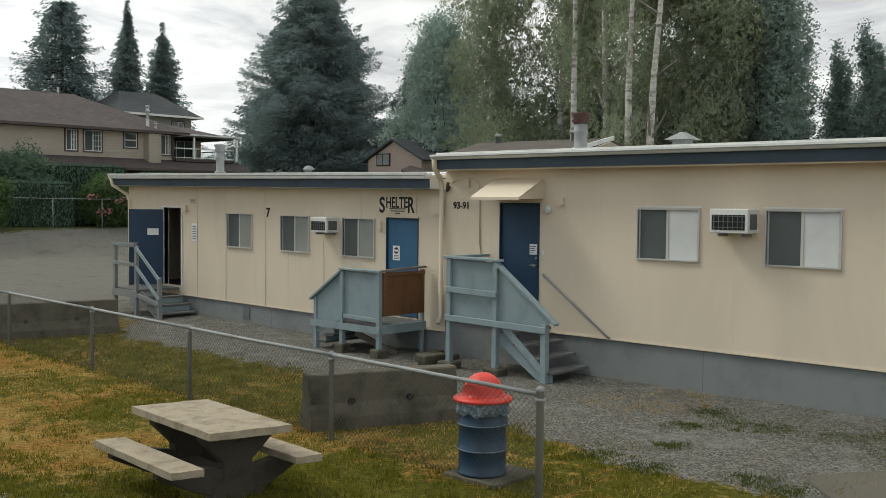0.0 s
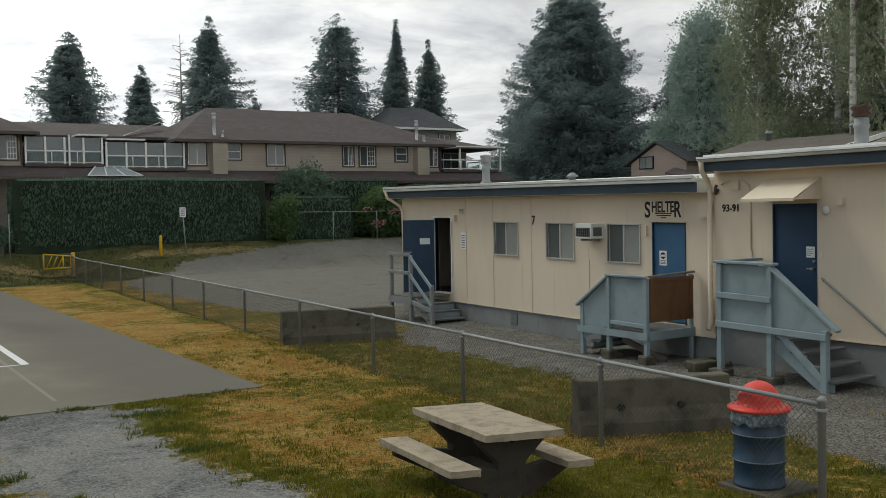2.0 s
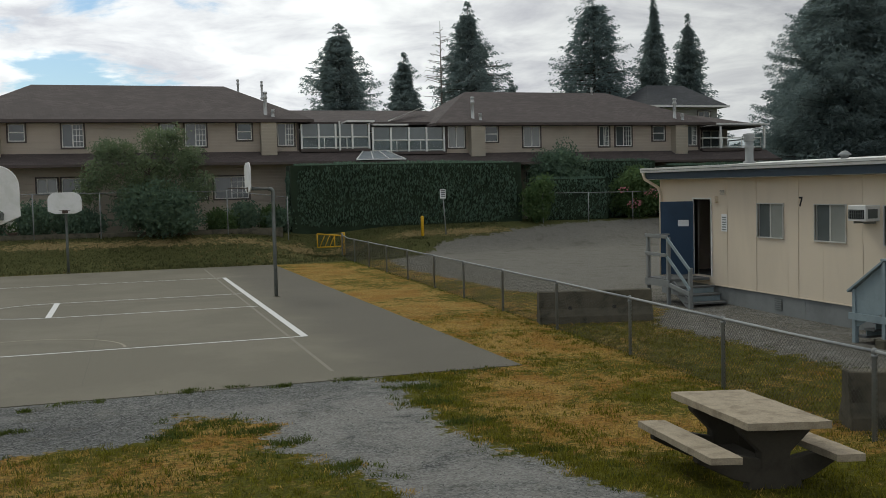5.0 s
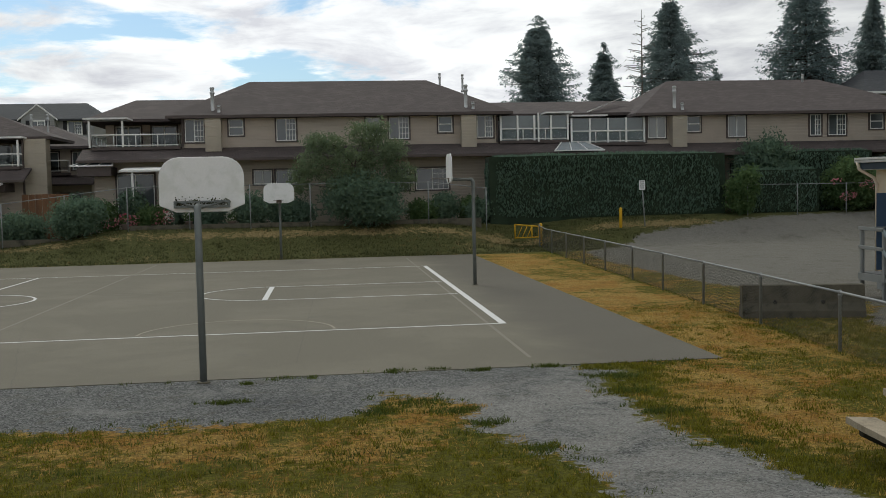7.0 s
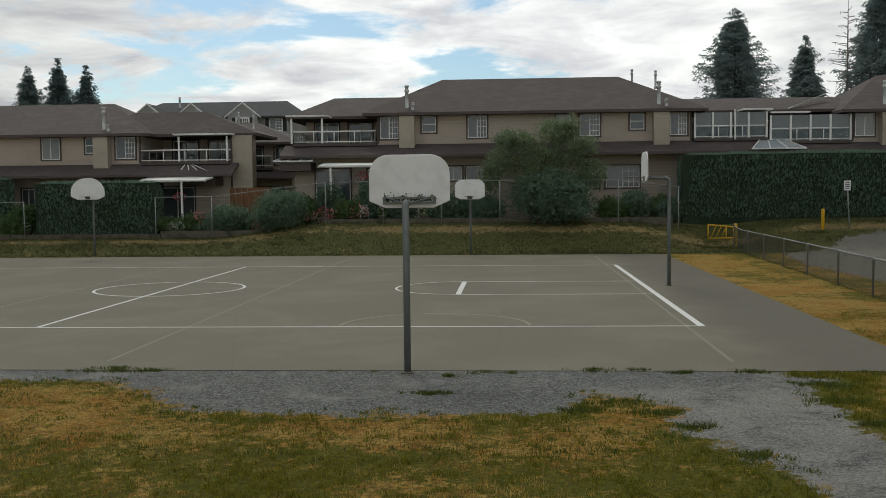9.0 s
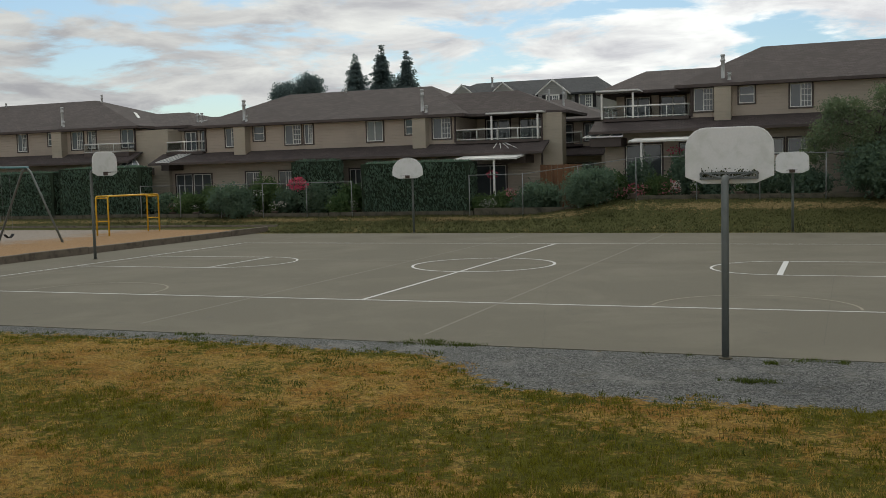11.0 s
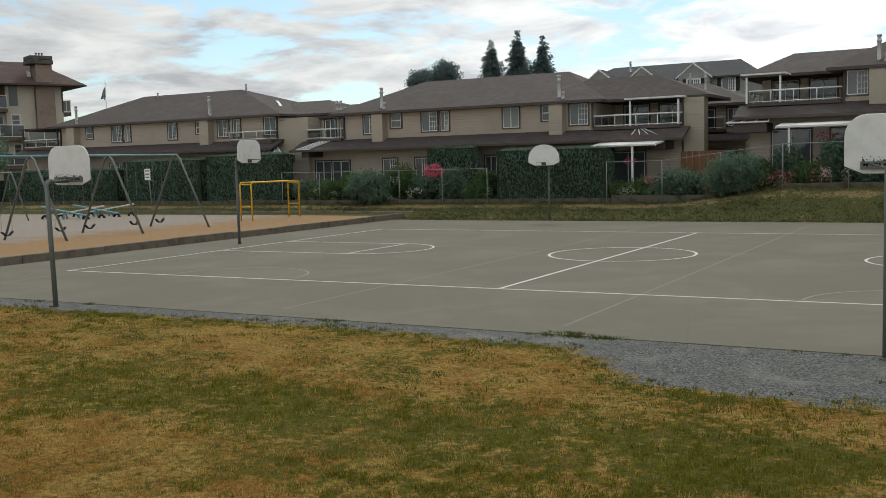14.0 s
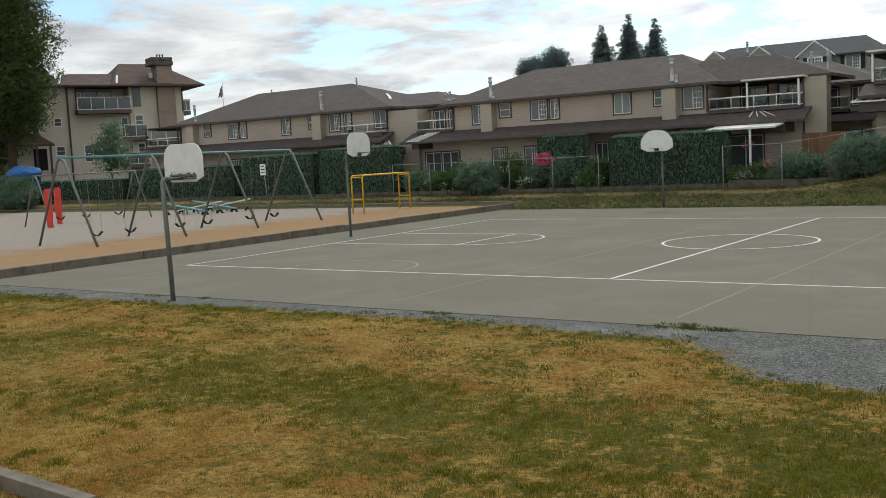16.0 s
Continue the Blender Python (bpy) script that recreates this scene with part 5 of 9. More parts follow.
panel_x(s91, XO + 0.012, [(12.2, 0.92), (11.13, 0.90), (11.13, 1.95), (12.2, 1.95)], 0.014, M_BLUEGREY, "panel")
panel_x(s91, XO + 0.012, [(11.10, 0.93), (10.08, 0.91), (9.95, 1.06), (11.10, 1.90)], 0.014, M_BLUEGREY, "panel")
wbox("panel", [(XO + 0.05, 14.6, 12.25, 12.265, 1.02, 1.95)], M_BLUEGREY, s91)
lumber(s91, (XO - 0.06, 12.24, 1.43), (XO - 0.06, 11.08, 1.40), 0.04, 0.10, M_BLUEGREY, "rail")
lumber(s91, (XO - 0.06, 12.26, 0.92), (XO - 0.06, 10.02, 0.88), 0.04, 0.11, M_BLUEGREY, "rail")
lumber(s91, (XO, 12.30, 2.0), (XO, 11.02, 1.99), 0.15, 0.045, M_BLUEGREY, "cap_rail")
lumber(s91, (XO, 11.10, 1.93), (XO, 9.84, 0.99), 0.13, 0.05, M_BLUEGREY, "sloping_rail")
lumber(s91, (XO, 12.22, 2.0), (14.6, 12.22, 2.0), 0.14, 0.045, M_BLUEGREY, "cap_rail")
bm = bmesh.new()
slab(bm, [(XO + 0.06, y, z) for y, z in [(11.05, 0.94), (11.05, 0.52), (10.2, -0.03), (9.98, -0.03), (9.98, 0.15), (10.22, 0.15), (10.22, 0.35), (10.49, 0.35), (10.49, 0.55), (10.76, 0.55), (10.76, 0.75), (11.02, 0.75)]], (0.045, 0, 0))
part("stringer", bm, M_BLUEGREY, s91)
lumber(s91, (XO + 0.0, 10.95, 0.86), (XO + 0.0, 10.14, 0.20), 0.04, 0.12, M_BLUEGREY, "brace")
treads(s91, XO + 0.0, 14.60, 11.02, 0.27, 1.0, 5, -1, False)

s7b = thing("porch_stair", (13.9, 14.6, 0), "blue-grey wooden porch with brown plywood side panel", "porch", "wooden porches")
XO = 13.45
DZ = 0.62
wbox("deck", [(XO, 14.66, 13.98, 15.16, DZ - 0.06, DZ)], M_TREAD, s7b, "grey deck boards")
wbox("deck_rim", [(XO - 0.078, XO - 0.047, 13.94, 15.95, DZ - 0.16, DZ - 0.03)], M_BLUEGREY, s7b)
wbox("deck_rim", [(XO, 14.66, 13.935, 13.975, DZ - 0.17, DZ + 0.0)], M_BLUEGREY, s7b)
for yy in (14.02, 15.06):
    lumber(s7b, (XO, yy, 0.14), (XO, yy, 1.62), 0.09, 0.09, M_BLUEGREY, "post")
    wbox("footing", [(XO - 0.13, XO + 0.13, yy - 0.13, yy + 0.13, -0.1, 0.17)], M_CONCRETE, s7b, "concrete footing block", None, 0.025)
lumber(s7b, (XO + 0.03, 15.88, 0.0), (XO + 0.03, 15.88, 1.05), 0.09, 0.09, M_BLUEGREY, "newel_post")
panel_x(s7b, XO + 0.012, [(15.02, 0.76), (14.06, 0.74), (14.06, 1.62), (15.02, 1.62)], 0.014, M_BLUEGREY, "panel", "pale blue-grey board")
panel_x(s7b, XO + 0.012, [(15.10, 0.66), (15.86, 0.30), (15.86, 1.05), (15.10, 1.58)], 0.014, M_BLUEGREY, "panel")
lumber(s7b, (XO, 15.12, 1.65), (XO, 13.96, 1.65), 0.13, 0.04, M_BLUEGREY, "cap_rail")
lumber(s7b, (XO + 0.0, 15.06, 1.63), (XO + 0.0, 16.02, 0.99), 0.12, 0.045, M_BLUEGREY, "sloping_rail")
lumber(s7b, (XO - 0.03, 15.0, 0.73), (XO - 0.03, 14.05, 0.71), 0.03, 0.08, M_BLUEGREY, "rail")
wbox("side_panel", [(XO + 0.03, 14.62, 13.965, 13.985, DZ + 0.17, 1.62)], M_BROWNPLY, s7b, "weathered brown plywood panel")
wbox("side_trim", [(XO + 0.05, 14.64, 13.945, 13.964, 1.56, 1.63), (XO + 0.05, XO + 0.12, 13.945, 13.964, DZ + 0.17, 1.56), (14.54, 14.62, 13.945, 13.964, DZ + 0.17, 1.56)], M_BROWNPLY, s7b)
lumber(s7b, (XO, 13.97, 1.655), (14.66, 13.97, 1.70), 0.09, 0.04, M_TIMBER, "cap_rail", "bare timber cap rail")
lumber(s7b, (14.6, 13.99, 0.0), (14.6, 13.99, 1.66), 0.07, 0.07, M_BLUEGREY, "post")
lumber(s7b, (XO + 0.45, 13.96, 0.02), (XO + 0.3, 15.0, 0.36), 0.05, 0.12, M_TIMBER, "loose_plank", "loose bare plank")
treads(s7b, XO + 0.05, 14.6, 15.16, 0.24, DZ, 4, 1)

s7a = thing("porch_stair", (14, 23, 0), "grey wooden landing with open rails and steps", "porch", "wooden porches")
XO = 13.5
DZ = 0.72
wbox("deck", [(XO, 14.66, 22.72, 23.95, DZ - 0.06, DZ)], M_TREAD, s7a, "grey deck boards")
wbox("deck_rim", [(XO - 0.078, XO - 0.047, 22.7, 23.9, DZ - 0.2, DZ - 0.02)], M_SKIRT, s7a)
for yy, top in ((23.85, 1.84), (22.82, 1.82)):
    lumber(s7a, (XO, yy, 0.02), (XO, yy, top), 0.09, 0.09, M_SKIRT, "post")
lumber(s7a, (XO, 21.78, 0.02), (XO, 21.78, 1.08), 0.09, 0.09, M_SKIRT, "newel_post")
for z0, z1 in ((1.84, 1.82), (1.36, 1.34)):
    lumber(s7a, (XO - 0.05, 23.92, z0), (XO - 0.05, 22.76, z1), 0.04, 0.09, M_SKIRT, "rail")
    lumber(s7a, (XO - 0.05, 22.84, z1), (XO - 0.05, 21.72, z1 - 0.80), 0.04, 0.09, M_BLUEGREY, "sloping_rail")
lumber(s7a, (XO - 0.04, 22.8, 0.60), (XO - 0.04, 21.76, 0.42), 0.04, 0.11, M_SKIRT, "rail")
lumber(s7a, (XO, 23.9, 1.84), (14.66, 23.9, 1.84), 0.09, 0.04, M_SKIRT, "rail")
treads(s7a, XO + 0.05, 14.62, 22.72, 0.28, DZ, 4, -1)
for xx in (XO + 0.06,):
    bm = bmesh.new()
    slab(bm, [(xx, 22.74, 0.7), (xx, 22.74, 0.44), (xx, 21.95, -0.02), (xx, 21.82, -0.02), (xx, 21.82, 0.16)], (0.045, 0, 0))
    part("stringer", bm, M_SKIRT, s7a)


# ---- chain-link fence ----
fence = thing("chain_link_fence", (8.2, 6.2, 0), "low galvanised chain-link fence along the court", "fence")
FA, FB = Vector((8.20, 6.25, 0)), Vector((10.52, 49.1, 0))
f_dir = (FB - FA).normalized()
f_len = (FB - FA).length


def fence_at(d, z):
    """A point of the fence line, which bows a little to the east."""
    p = FA + f_dir * d
    bow = 0.22 * math.sin(math.pi * d / f_len)
    return Vector((p.x + bow, p.y - 0.05 * bow, ground_z(p.x, p.y) + z))


def vertical_rod(parent, name, p, r, h, material, label="", cap=True, n=10):
    bm = bmesh.new()
    lathe(bm, [(r, -0.15), (r, h), (r * 1.15, h + 0.005), (r * 1.15, h + 0.03), (r * 0.6, h + 0.055), (0.004, h + 0.06)] if cap else [(r, -0.15), (r, h)], n, p)
    return part(name, bm, material, parent, label)


posts = [0, 3.39, 6.87, 10.2, 14.0, 17.9, 21.6, 25.1, 28.95, 32.6, 36.2, 39.6, f_len]
for i, d in enumerate(posts):
    end = i in (0, len(posts) - 1)
    p = vertical_rod(fence, "post", fence_at(d, 0) - Vector((0, 0, 0)), 0.042 if end else 0.032, 1.10 if end else 1.06, M_GALV)
    bm = bmesh.new()
    lathe(bm, [(0.05 if end else 0.04, 1.0), (0.05 if end else 0.04, 1.04)], 10, fence_at(d, 0))
    part("clamp", bm, M_GALV, p)
for a, b in zip(posts, posts[1:]):
    bm = bmesh.new()
    pipe(bm, [fence_at(a, 1.075), fence_at((a + b) / 2, 1.07), fence_at(b, 1.075)], 0.024, 8)
    part("top_rail", bm, M_GALV, fence, "galvanised top rail")
# woven wire: two families of slanting strands
verts, faces = [], []
pitch, lo, hi = 0.072, 0.03, 1.05
rise = hi - lo


def strand(p, q, r=0.0026):
    u = (q - p).normalized()
    s1 = Vector((f_dir.y, -f_dir.x, 0)) * r
    s2 = u.cross(s1.normalized()) * r
    k = len(verts)
    for o in (p, q):
        for v in (s1, s2 * 0.9 - s1 * 0.5, -s2 * 0.9 - s1 * 0.5):
            verts.append(tuple(o + v))
    for i in range(3):
        j = (i + 1) % 3
        faces.append((k + i, k + j, k + 3 + j, k + 3 + i))


d = -rise
while d < f_len:
    for lean in (1, -1):
        a, b = (d, lo), (d + rise, hi)
        if lean < 0:
            a, b = (d, hi), (d + rise, lo)
        (d0, z0), (d1, z1) = a, b
        if d0 < 0.04:
            z0, d0 = z0 + (z1 - z0) * (0.04 - d0) / (d1 - d0), 0.04
        if d1 > f_len - 0.04:
            z1, d1 = z0 + (z1 - z0) * (f_len - 0.04 - d0) / (d1 - d0), f_len - 0.04
        if d1 > d0:
            m = (d0 + d1) / 2
            off = Vector((0.003 * lean, 0, 0))
            strand(fence_at(d0, z0) + off, fence_at(d1, z1) + off)
    d += pitch
me = bpy.data.meshes.new("wire_mesh")
me.from_pydata(verts, [], faces)
me.materials.append(M_WIRE)
wm = new("wire_mesh", me)
wm.parent, wm.matrix_parent_inverse = fence, fence.matrix_world.inverted()
tagged(wm, "diamond woven fence wire", kind="stuff")


# ---- yard things ----
def barrier(x0, y0, x1, y1, h, label, flip=1):
    d = Vector((x1 - x0, y1 - y0, 0))
    L = d.length
    bm = bmesh.new()
    prof = [(0, -0.05), (0, 0.16), (0.10, 0.34), (0.13, h), (0.40, h), (0.43, 0.34), (0.53, 0.16), (0.53, -0.05)]
    ring = []
    for u in (0, L):
        ring.append([bm.verts.new((u, y * flip, z)) for y, z in prof])
    for i in range(len(prof)):
        j = (i + 1) % len(prof)
        bm.faces.new((ring[0][i], ring[0][j], ring[1][j], ring[1][i]))
    bm.faces.new(ring[0])
    bm.faces.new(ring[1][::-1])
    soften(bm, 0.018)
    bmesh.ops.subdivide_edges(bm, edges=[e for e in bm.edges if e.calc_length() > 0.6], cuts=9, use_grid_fill=True)
    for v in bm.verts:
        v.co += Vector((0, 1, 0.6)) * 0.012 * noise.noise(v.co * 3.1 + Vector((x0, 0, 0)))
    t = thing("concrete_barrier", (x0, y0, 0), label, "barrier", "concrete barriers", rz=math.degrees(math.atan2(d.y, d.x)))
    part("block", bm, M_CONCRETE, t)
    # lifting holes are solid black plugs: their inner shade is the colour
    for u in (0.27, 0.66):
        bm = bmesh.new()
        rod(bm, (L * u, 0.045 * flip, 0.36), (L * u, 0.14 * flip, 0.36), 0.045, n=12)
        part("lifting_hole", bm, M_BLACK, t, "black plug standing in for a shaded lifting hole")
    # the end slot is a dark solid strip, its shade painted likewise
    bm = bmesh.new()
    box(bm, 0.03, 0.10, 0.10 * flip if flip > 0 else -0.13, 0.13 if flip > 0 else -0.10, 0.05, 0.5)
    part("end_slot", bm, M_TABLEDARK, t)
    return t


barrier(8.55, 10.15, 10.50, 9.32, 0.72, "stained grey concrete road barrier beside the fence")
barrier(9.16, 21.2, 11.75, 20.55, 0.74, "dark mossy concrete road barrier on the grass")

tbl = thing("picnic_table", (6.1, 9.0, 0), "concrete picnic table with two benches, stained pale top", "picnic table")


def at_table(a, b, z):
    """A point of the table: a across it, b along it; it has settled a little out of square."""
    return (6.222 + 0.958 * a + 0.085 * b, 9.0 - 0.282 * a + 0.996 * b, z)


def table_slab(a0, a1, b0, b1, z0, z1, seed):
    bm = bmesh.new()
    slab(bm, [at_table(a, b, z0) for a, b in ((a0, b0), (a1, b0), (a1, b1), (a0, b1))], (0, 0, z1 - z0))
    bmesh.ops.subdivide_edges(bm, edges=list(bm.edges), cuts=14, use_grid_fill=True)
    for v in bm.verts:
        v.co += Vector((0.006, 0.006, 0.003)) * noise.noise(v.co * 7.0 + Vector((seed, 0, 0)))
    return bm


part("tabletop", table_slab(-0.415, 0.415, -0.83, 0.83, 0.685, 0.76, 1), M_TABLE, tbl, "pale pebbled concrete slab")
for a0, a1 in ((-0.83, -0.52), (0.40, 0.68)):
    part("bench_seat", table_slab(a0, a1, -0.93, 0.76, 0.385, 0.455, a0), M_TABLE, tbl, "pale concrete bench slab")
for b in (-0.58, 0.42):
    bm = bmesh.new()
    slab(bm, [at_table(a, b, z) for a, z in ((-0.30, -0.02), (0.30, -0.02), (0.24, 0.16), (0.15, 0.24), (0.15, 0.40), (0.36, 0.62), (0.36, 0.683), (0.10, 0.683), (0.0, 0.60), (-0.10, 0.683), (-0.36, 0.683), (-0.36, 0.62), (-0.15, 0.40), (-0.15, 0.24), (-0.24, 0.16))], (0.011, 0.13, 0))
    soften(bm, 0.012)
    part("pedestal", bm, M_TABLEDARK, tbl, "dark concrete pedestal")
    for a_in, a_mid, a_out in ((-0.14, -0.42, -0.79), (0.14, 0.36, 0.64)):
        bm = bmesh.new()
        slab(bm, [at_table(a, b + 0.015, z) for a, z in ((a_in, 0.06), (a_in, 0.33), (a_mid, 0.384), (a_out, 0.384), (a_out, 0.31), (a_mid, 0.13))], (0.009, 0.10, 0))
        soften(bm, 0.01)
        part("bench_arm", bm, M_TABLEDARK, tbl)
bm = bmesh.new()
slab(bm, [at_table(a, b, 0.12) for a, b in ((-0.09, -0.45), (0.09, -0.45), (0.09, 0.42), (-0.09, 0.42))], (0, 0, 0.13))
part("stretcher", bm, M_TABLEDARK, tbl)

bm = bmesh.new()
box(bm, 8.22, 8.98, 6.82, 7.56, -0.05, 0.06)
soften(bm, 0.012)
single("concrete_pad", bm, M_CONCRETE, "small concrete slab under the litter drum", "slab")
drum = thing("litter_drum", (8.50, 7.24, 0.06), "dark blue steel drum bin with red dome lid", "litter bin")
bm = bmesh.new()
R = 0.27
prof = [(R - 0.02, 0.0), (R, 0.015), (R, 0.03), (R - 0.012, 0.04)]
for zc in (0.28, 0.55):
    prof += [(R - 0.012, zc - 0.03), (R + 0.006, zc - 0.012), (R + 0.006, zc + 0.012), (R - 0.012, zc + 0.03)]
prof += [(R - 0.012, 0.75), (R + 0.004, 0.765), (R + 0.004, 0.785), (R - 0.02, 0.79), (R - 0.025, 0.7)]
lathe(bm, prof, 32, (8.50, 7.24, 0.06))
part("drum", bm, M_DRUM, drum)
for zc in (0.28, 0.55):
    bm = bmesh.new()
    lathe(bm, [(R - 0.005, zc - 0.008), (R + 0.0095, zc - 0.006), (R + 0.0095, zc + 0.006), (R - 0.005, zc + 0.008)], 32, (8.50, 7.24, 0.06))
    part("hoop", bm, M_BAND, drum, "worn pale rolling hoop")
bm = bmesh.new()
n = 40
rings = []
for k, (zz, amp) in enumerate(((0.66, 0.016), (0.69, 0.03), (0.73, 0.018), (0.80, 0.008))):
    rings.append([bm.verts.new((8.50 + (R + 0.008 + amp * (0.5 + noise.noise(Vector((i * 0.7, k * 2.1, 0))))) * math.cos(2 * math.pi * i / n), 7.24 + (R + 0.008 + amp * (0.5 + noise.noise(Vector((i * 0.7, k * 2.1, 0))))) * math.sin(2 * math.pi * i / n), 0.06 + zz + (0.035 * noise.noise(Vector((i * 0.5, 9, k))) if k == 0 else 0))) for i in range(n)])
for a, b in zip(rings, rings[1:]):
    for i in range(n):
        bm.faces.new((a[i], a[(i + 1) % n], b[(i + 1) % n], b[i])).smooth = True
part("liner_bag", bm, M_BAG, drum, "blue-grey translucent liner folded over the rim")
bm = bmesh.new()
lathe(bm, [(R + 0.02, 0.79), (R + 0.05, 0.795), (R + 0.05, 0.82), (R + 0.02, 0.835), (R - 0.025, 0.845)] + [((R - 0.045) * math.cos(t), 0.85 + 0.24 * math.sin(t)) for t in [i * math.pi / 2 / 8 for i in range(0, 8)]] + [(0.01, 1.09)], 32, (8.50, 7.24, 0.06))
lid = part("dome_lid", bm, M_RED, drum, "red plastic dome lid")


# ---- basketball hoops ----
def backboard_outline(style, w=1.40, h=0.92):
    """Half-metre grid outline in (side, up), from its lower edge."""
    pts = []
    if style == "fan":
        w, h = 1.68, 1.05
        pts = [(-0.50, 0), (0.50, 0), (0.84, 0.16)]
        pts += [(0.84 * math.cos(t), 0.36 + 0.69 * math.sin(t)) for t in [i * math.pi / 14 for i in range(15)]]
        pts += [(-0.84, 0.16)]
        return pts
    r = 0.34
    pts = [(-w / 2 + 0.28, 0), (w / 2 - 0.28, 0), (w / 2, 0.12)]
    pts += [(w / 2 - r + r * math.cos(t), h - r + r * math.sin(t)) for t in [i * math.pi / 12 for i in range(7)]]
    pts += [(-w / 2 + r + r * math.cos(t), h - r + r * math.sin(t)) for t in [math.pi / 2 + i * math.pi / 12 for i in range(7)]]
    pts += [(-w / 2, 0.12)]
    return pts


def hoop(x, y, z, rz, style, bottom, reach, label, lean=0.0, moss=False, drop=0.0):
    """A post with an arm and a board; the board faces +y before the turn rz."""
    t = thing("basketball_hoop", (x, y, z), label, "basketball hoop", "basketball hoops on the court", rz=rz)
    ROOT[t] = Vector((0, 0, 0))
    top = bottom + 0.10 + drop
    bm = bmesh.new()
    pipe(bm, [(lean, 0, -0.2), (lean * 0.4, 0, top * 0.6), (0, 0, top - 0.08), (0, 0.05, top - 0.01), (0, 0.14, top)], 0.058, 12)
    part("post", bm, M_POLE, t, "grey steel post")
    bm = bmesh.new()
    pipe(bm, [(0, 0.06, top), (0, reach - 0.05, top)], 0.045, 10)
    part("arm", bm, M_POLE, t)
    bm = bmesh.new()
    for s in (-1, 1):
        rod(bm, (0, 0.05, top - 0.02), (s * 0.34, reach - 0.03, top + 0.06), 0.016, n=6)
    part("brace", bm, M_POLE, t)
    bm = bmesh.new()
    slab(bm, [(a, reach, bottom + b) for a, b in backboard_outline(style)], (0, 0.035, 0))
    soften(bm, 0.01)
    bd = part("backboard", bm, M_BOARD, t, "white steel backboard, rounded and stained")
    boxes_l = [(-0.46, 0.46, reach - 0.05, reach - 0.004, bottom + 0.07, bottom + 0.11), (-0.46, 0.46, reach - 0.05, reach - 0.004, bottom + 0.16, bottom + 0.19)]
    bm = bmesh.new()
    for s in boxes_l:
        box(bm, *s)
    for s in (-0.46, 0.42):
        box(bm, s, s + 0.04, reach - 0.05, reach - 0.004, bottom + 0.112, bottom + 0.158)
    part("mounting_frame", bm, M_POLE, bd, "rusty steel mounting frame")
    if moss:
        bm = bmesh.new()
        rnd = random.Random(5)
        for i in range(320):
            a = rnd.uniform(-0.46, 0.46)
            zz = bottom + 0.115 + abs(rnd.gauss(0, 0.055)) * (1.0 + 0.8 * noise.noise(Vector((a * 6, 1, 2))))
            s = rnd.uniform(0.005, 0.015)
            bmesh.ops.create_icosphere(bm, subdivisions=1, radius=s, matrix=Matrix.Translation((a, reach - 0.012, zz)) @ Matrix.Diagonal((1, 0.5, 1.1, 1)))
        tagged(part("moss", bm, M_MOSS, bd, "dark moss along the lower edge"), kind="stuff")
    bm = bmesh.new()
    n, r = 20, 0.225
    pts = [(r * math.cos(2 * math.pi * i / n), reach + 0.035 + 0.15 + r + r * math.sin(2 * math.pi * i / n), bottom + 0.14) for i in range(n)]
    for i in range(n):
        rod(bm, pts[i], pts[(i + 1) % n], 0.011, n=6, caps=False)
    rod(bm, (-0.1, reach + 0.03, bottom + 0.13), (-0.1, reach + 0.24, bottom + 0.135), 0.012, n=6)
    rod(bm, (0.1, reach + 0.03, bottom + 0.13), (0.1, reach + 0.24, bottom + 0.135), 0.012, n=6)
    box(bm, -0.12, 0.12, reach + 0.036, reach + 0.05, bottom + 0.02, bottom + 0.16)
    part("rim", bm, M_RIM, bd, "bare steel rim")
    bm = bmesh.new()
    lathe(bm, [(0.11, -0.02), (0.10, 0.004), (0.06, 0.008)], 14)
    part("footing", bm, M_CONCRETE, t)
    return t


hoop(-2.14, 16.15, 0.02, 0, "round", 2.74, 0.65, "basketball hoop with mossy white rounded backboard on steel post", moss=True)
hoop(-19.86, 15.74, 0.02, 0, "round", 2.78, 0.65, "basketball hoop with white rounded backboard on leaning post", lean=0.08, moss=True)
hoop(-2.28, 46.95, 0.03, 180, "round", 2.62, 0.6, "basketball hoop with white rounded backboard by the grass")
hoop(-20.66, 46.95, 0.03, 180, "fan", 2.78, 0.6, "basketball hoop with white fan-shaped backboard by the grass")
hoop(4.55, 31.18, 0.02, 90, "round", 3.26, 0.74, "basketball hoop with white backboard on a long arm", drop=0.0)
hoop(-27.6, 31.27, 0.02, -90, "round", 3.25, 0.67, "basketball hoop with white backboard on a long arm", drop=0.10)


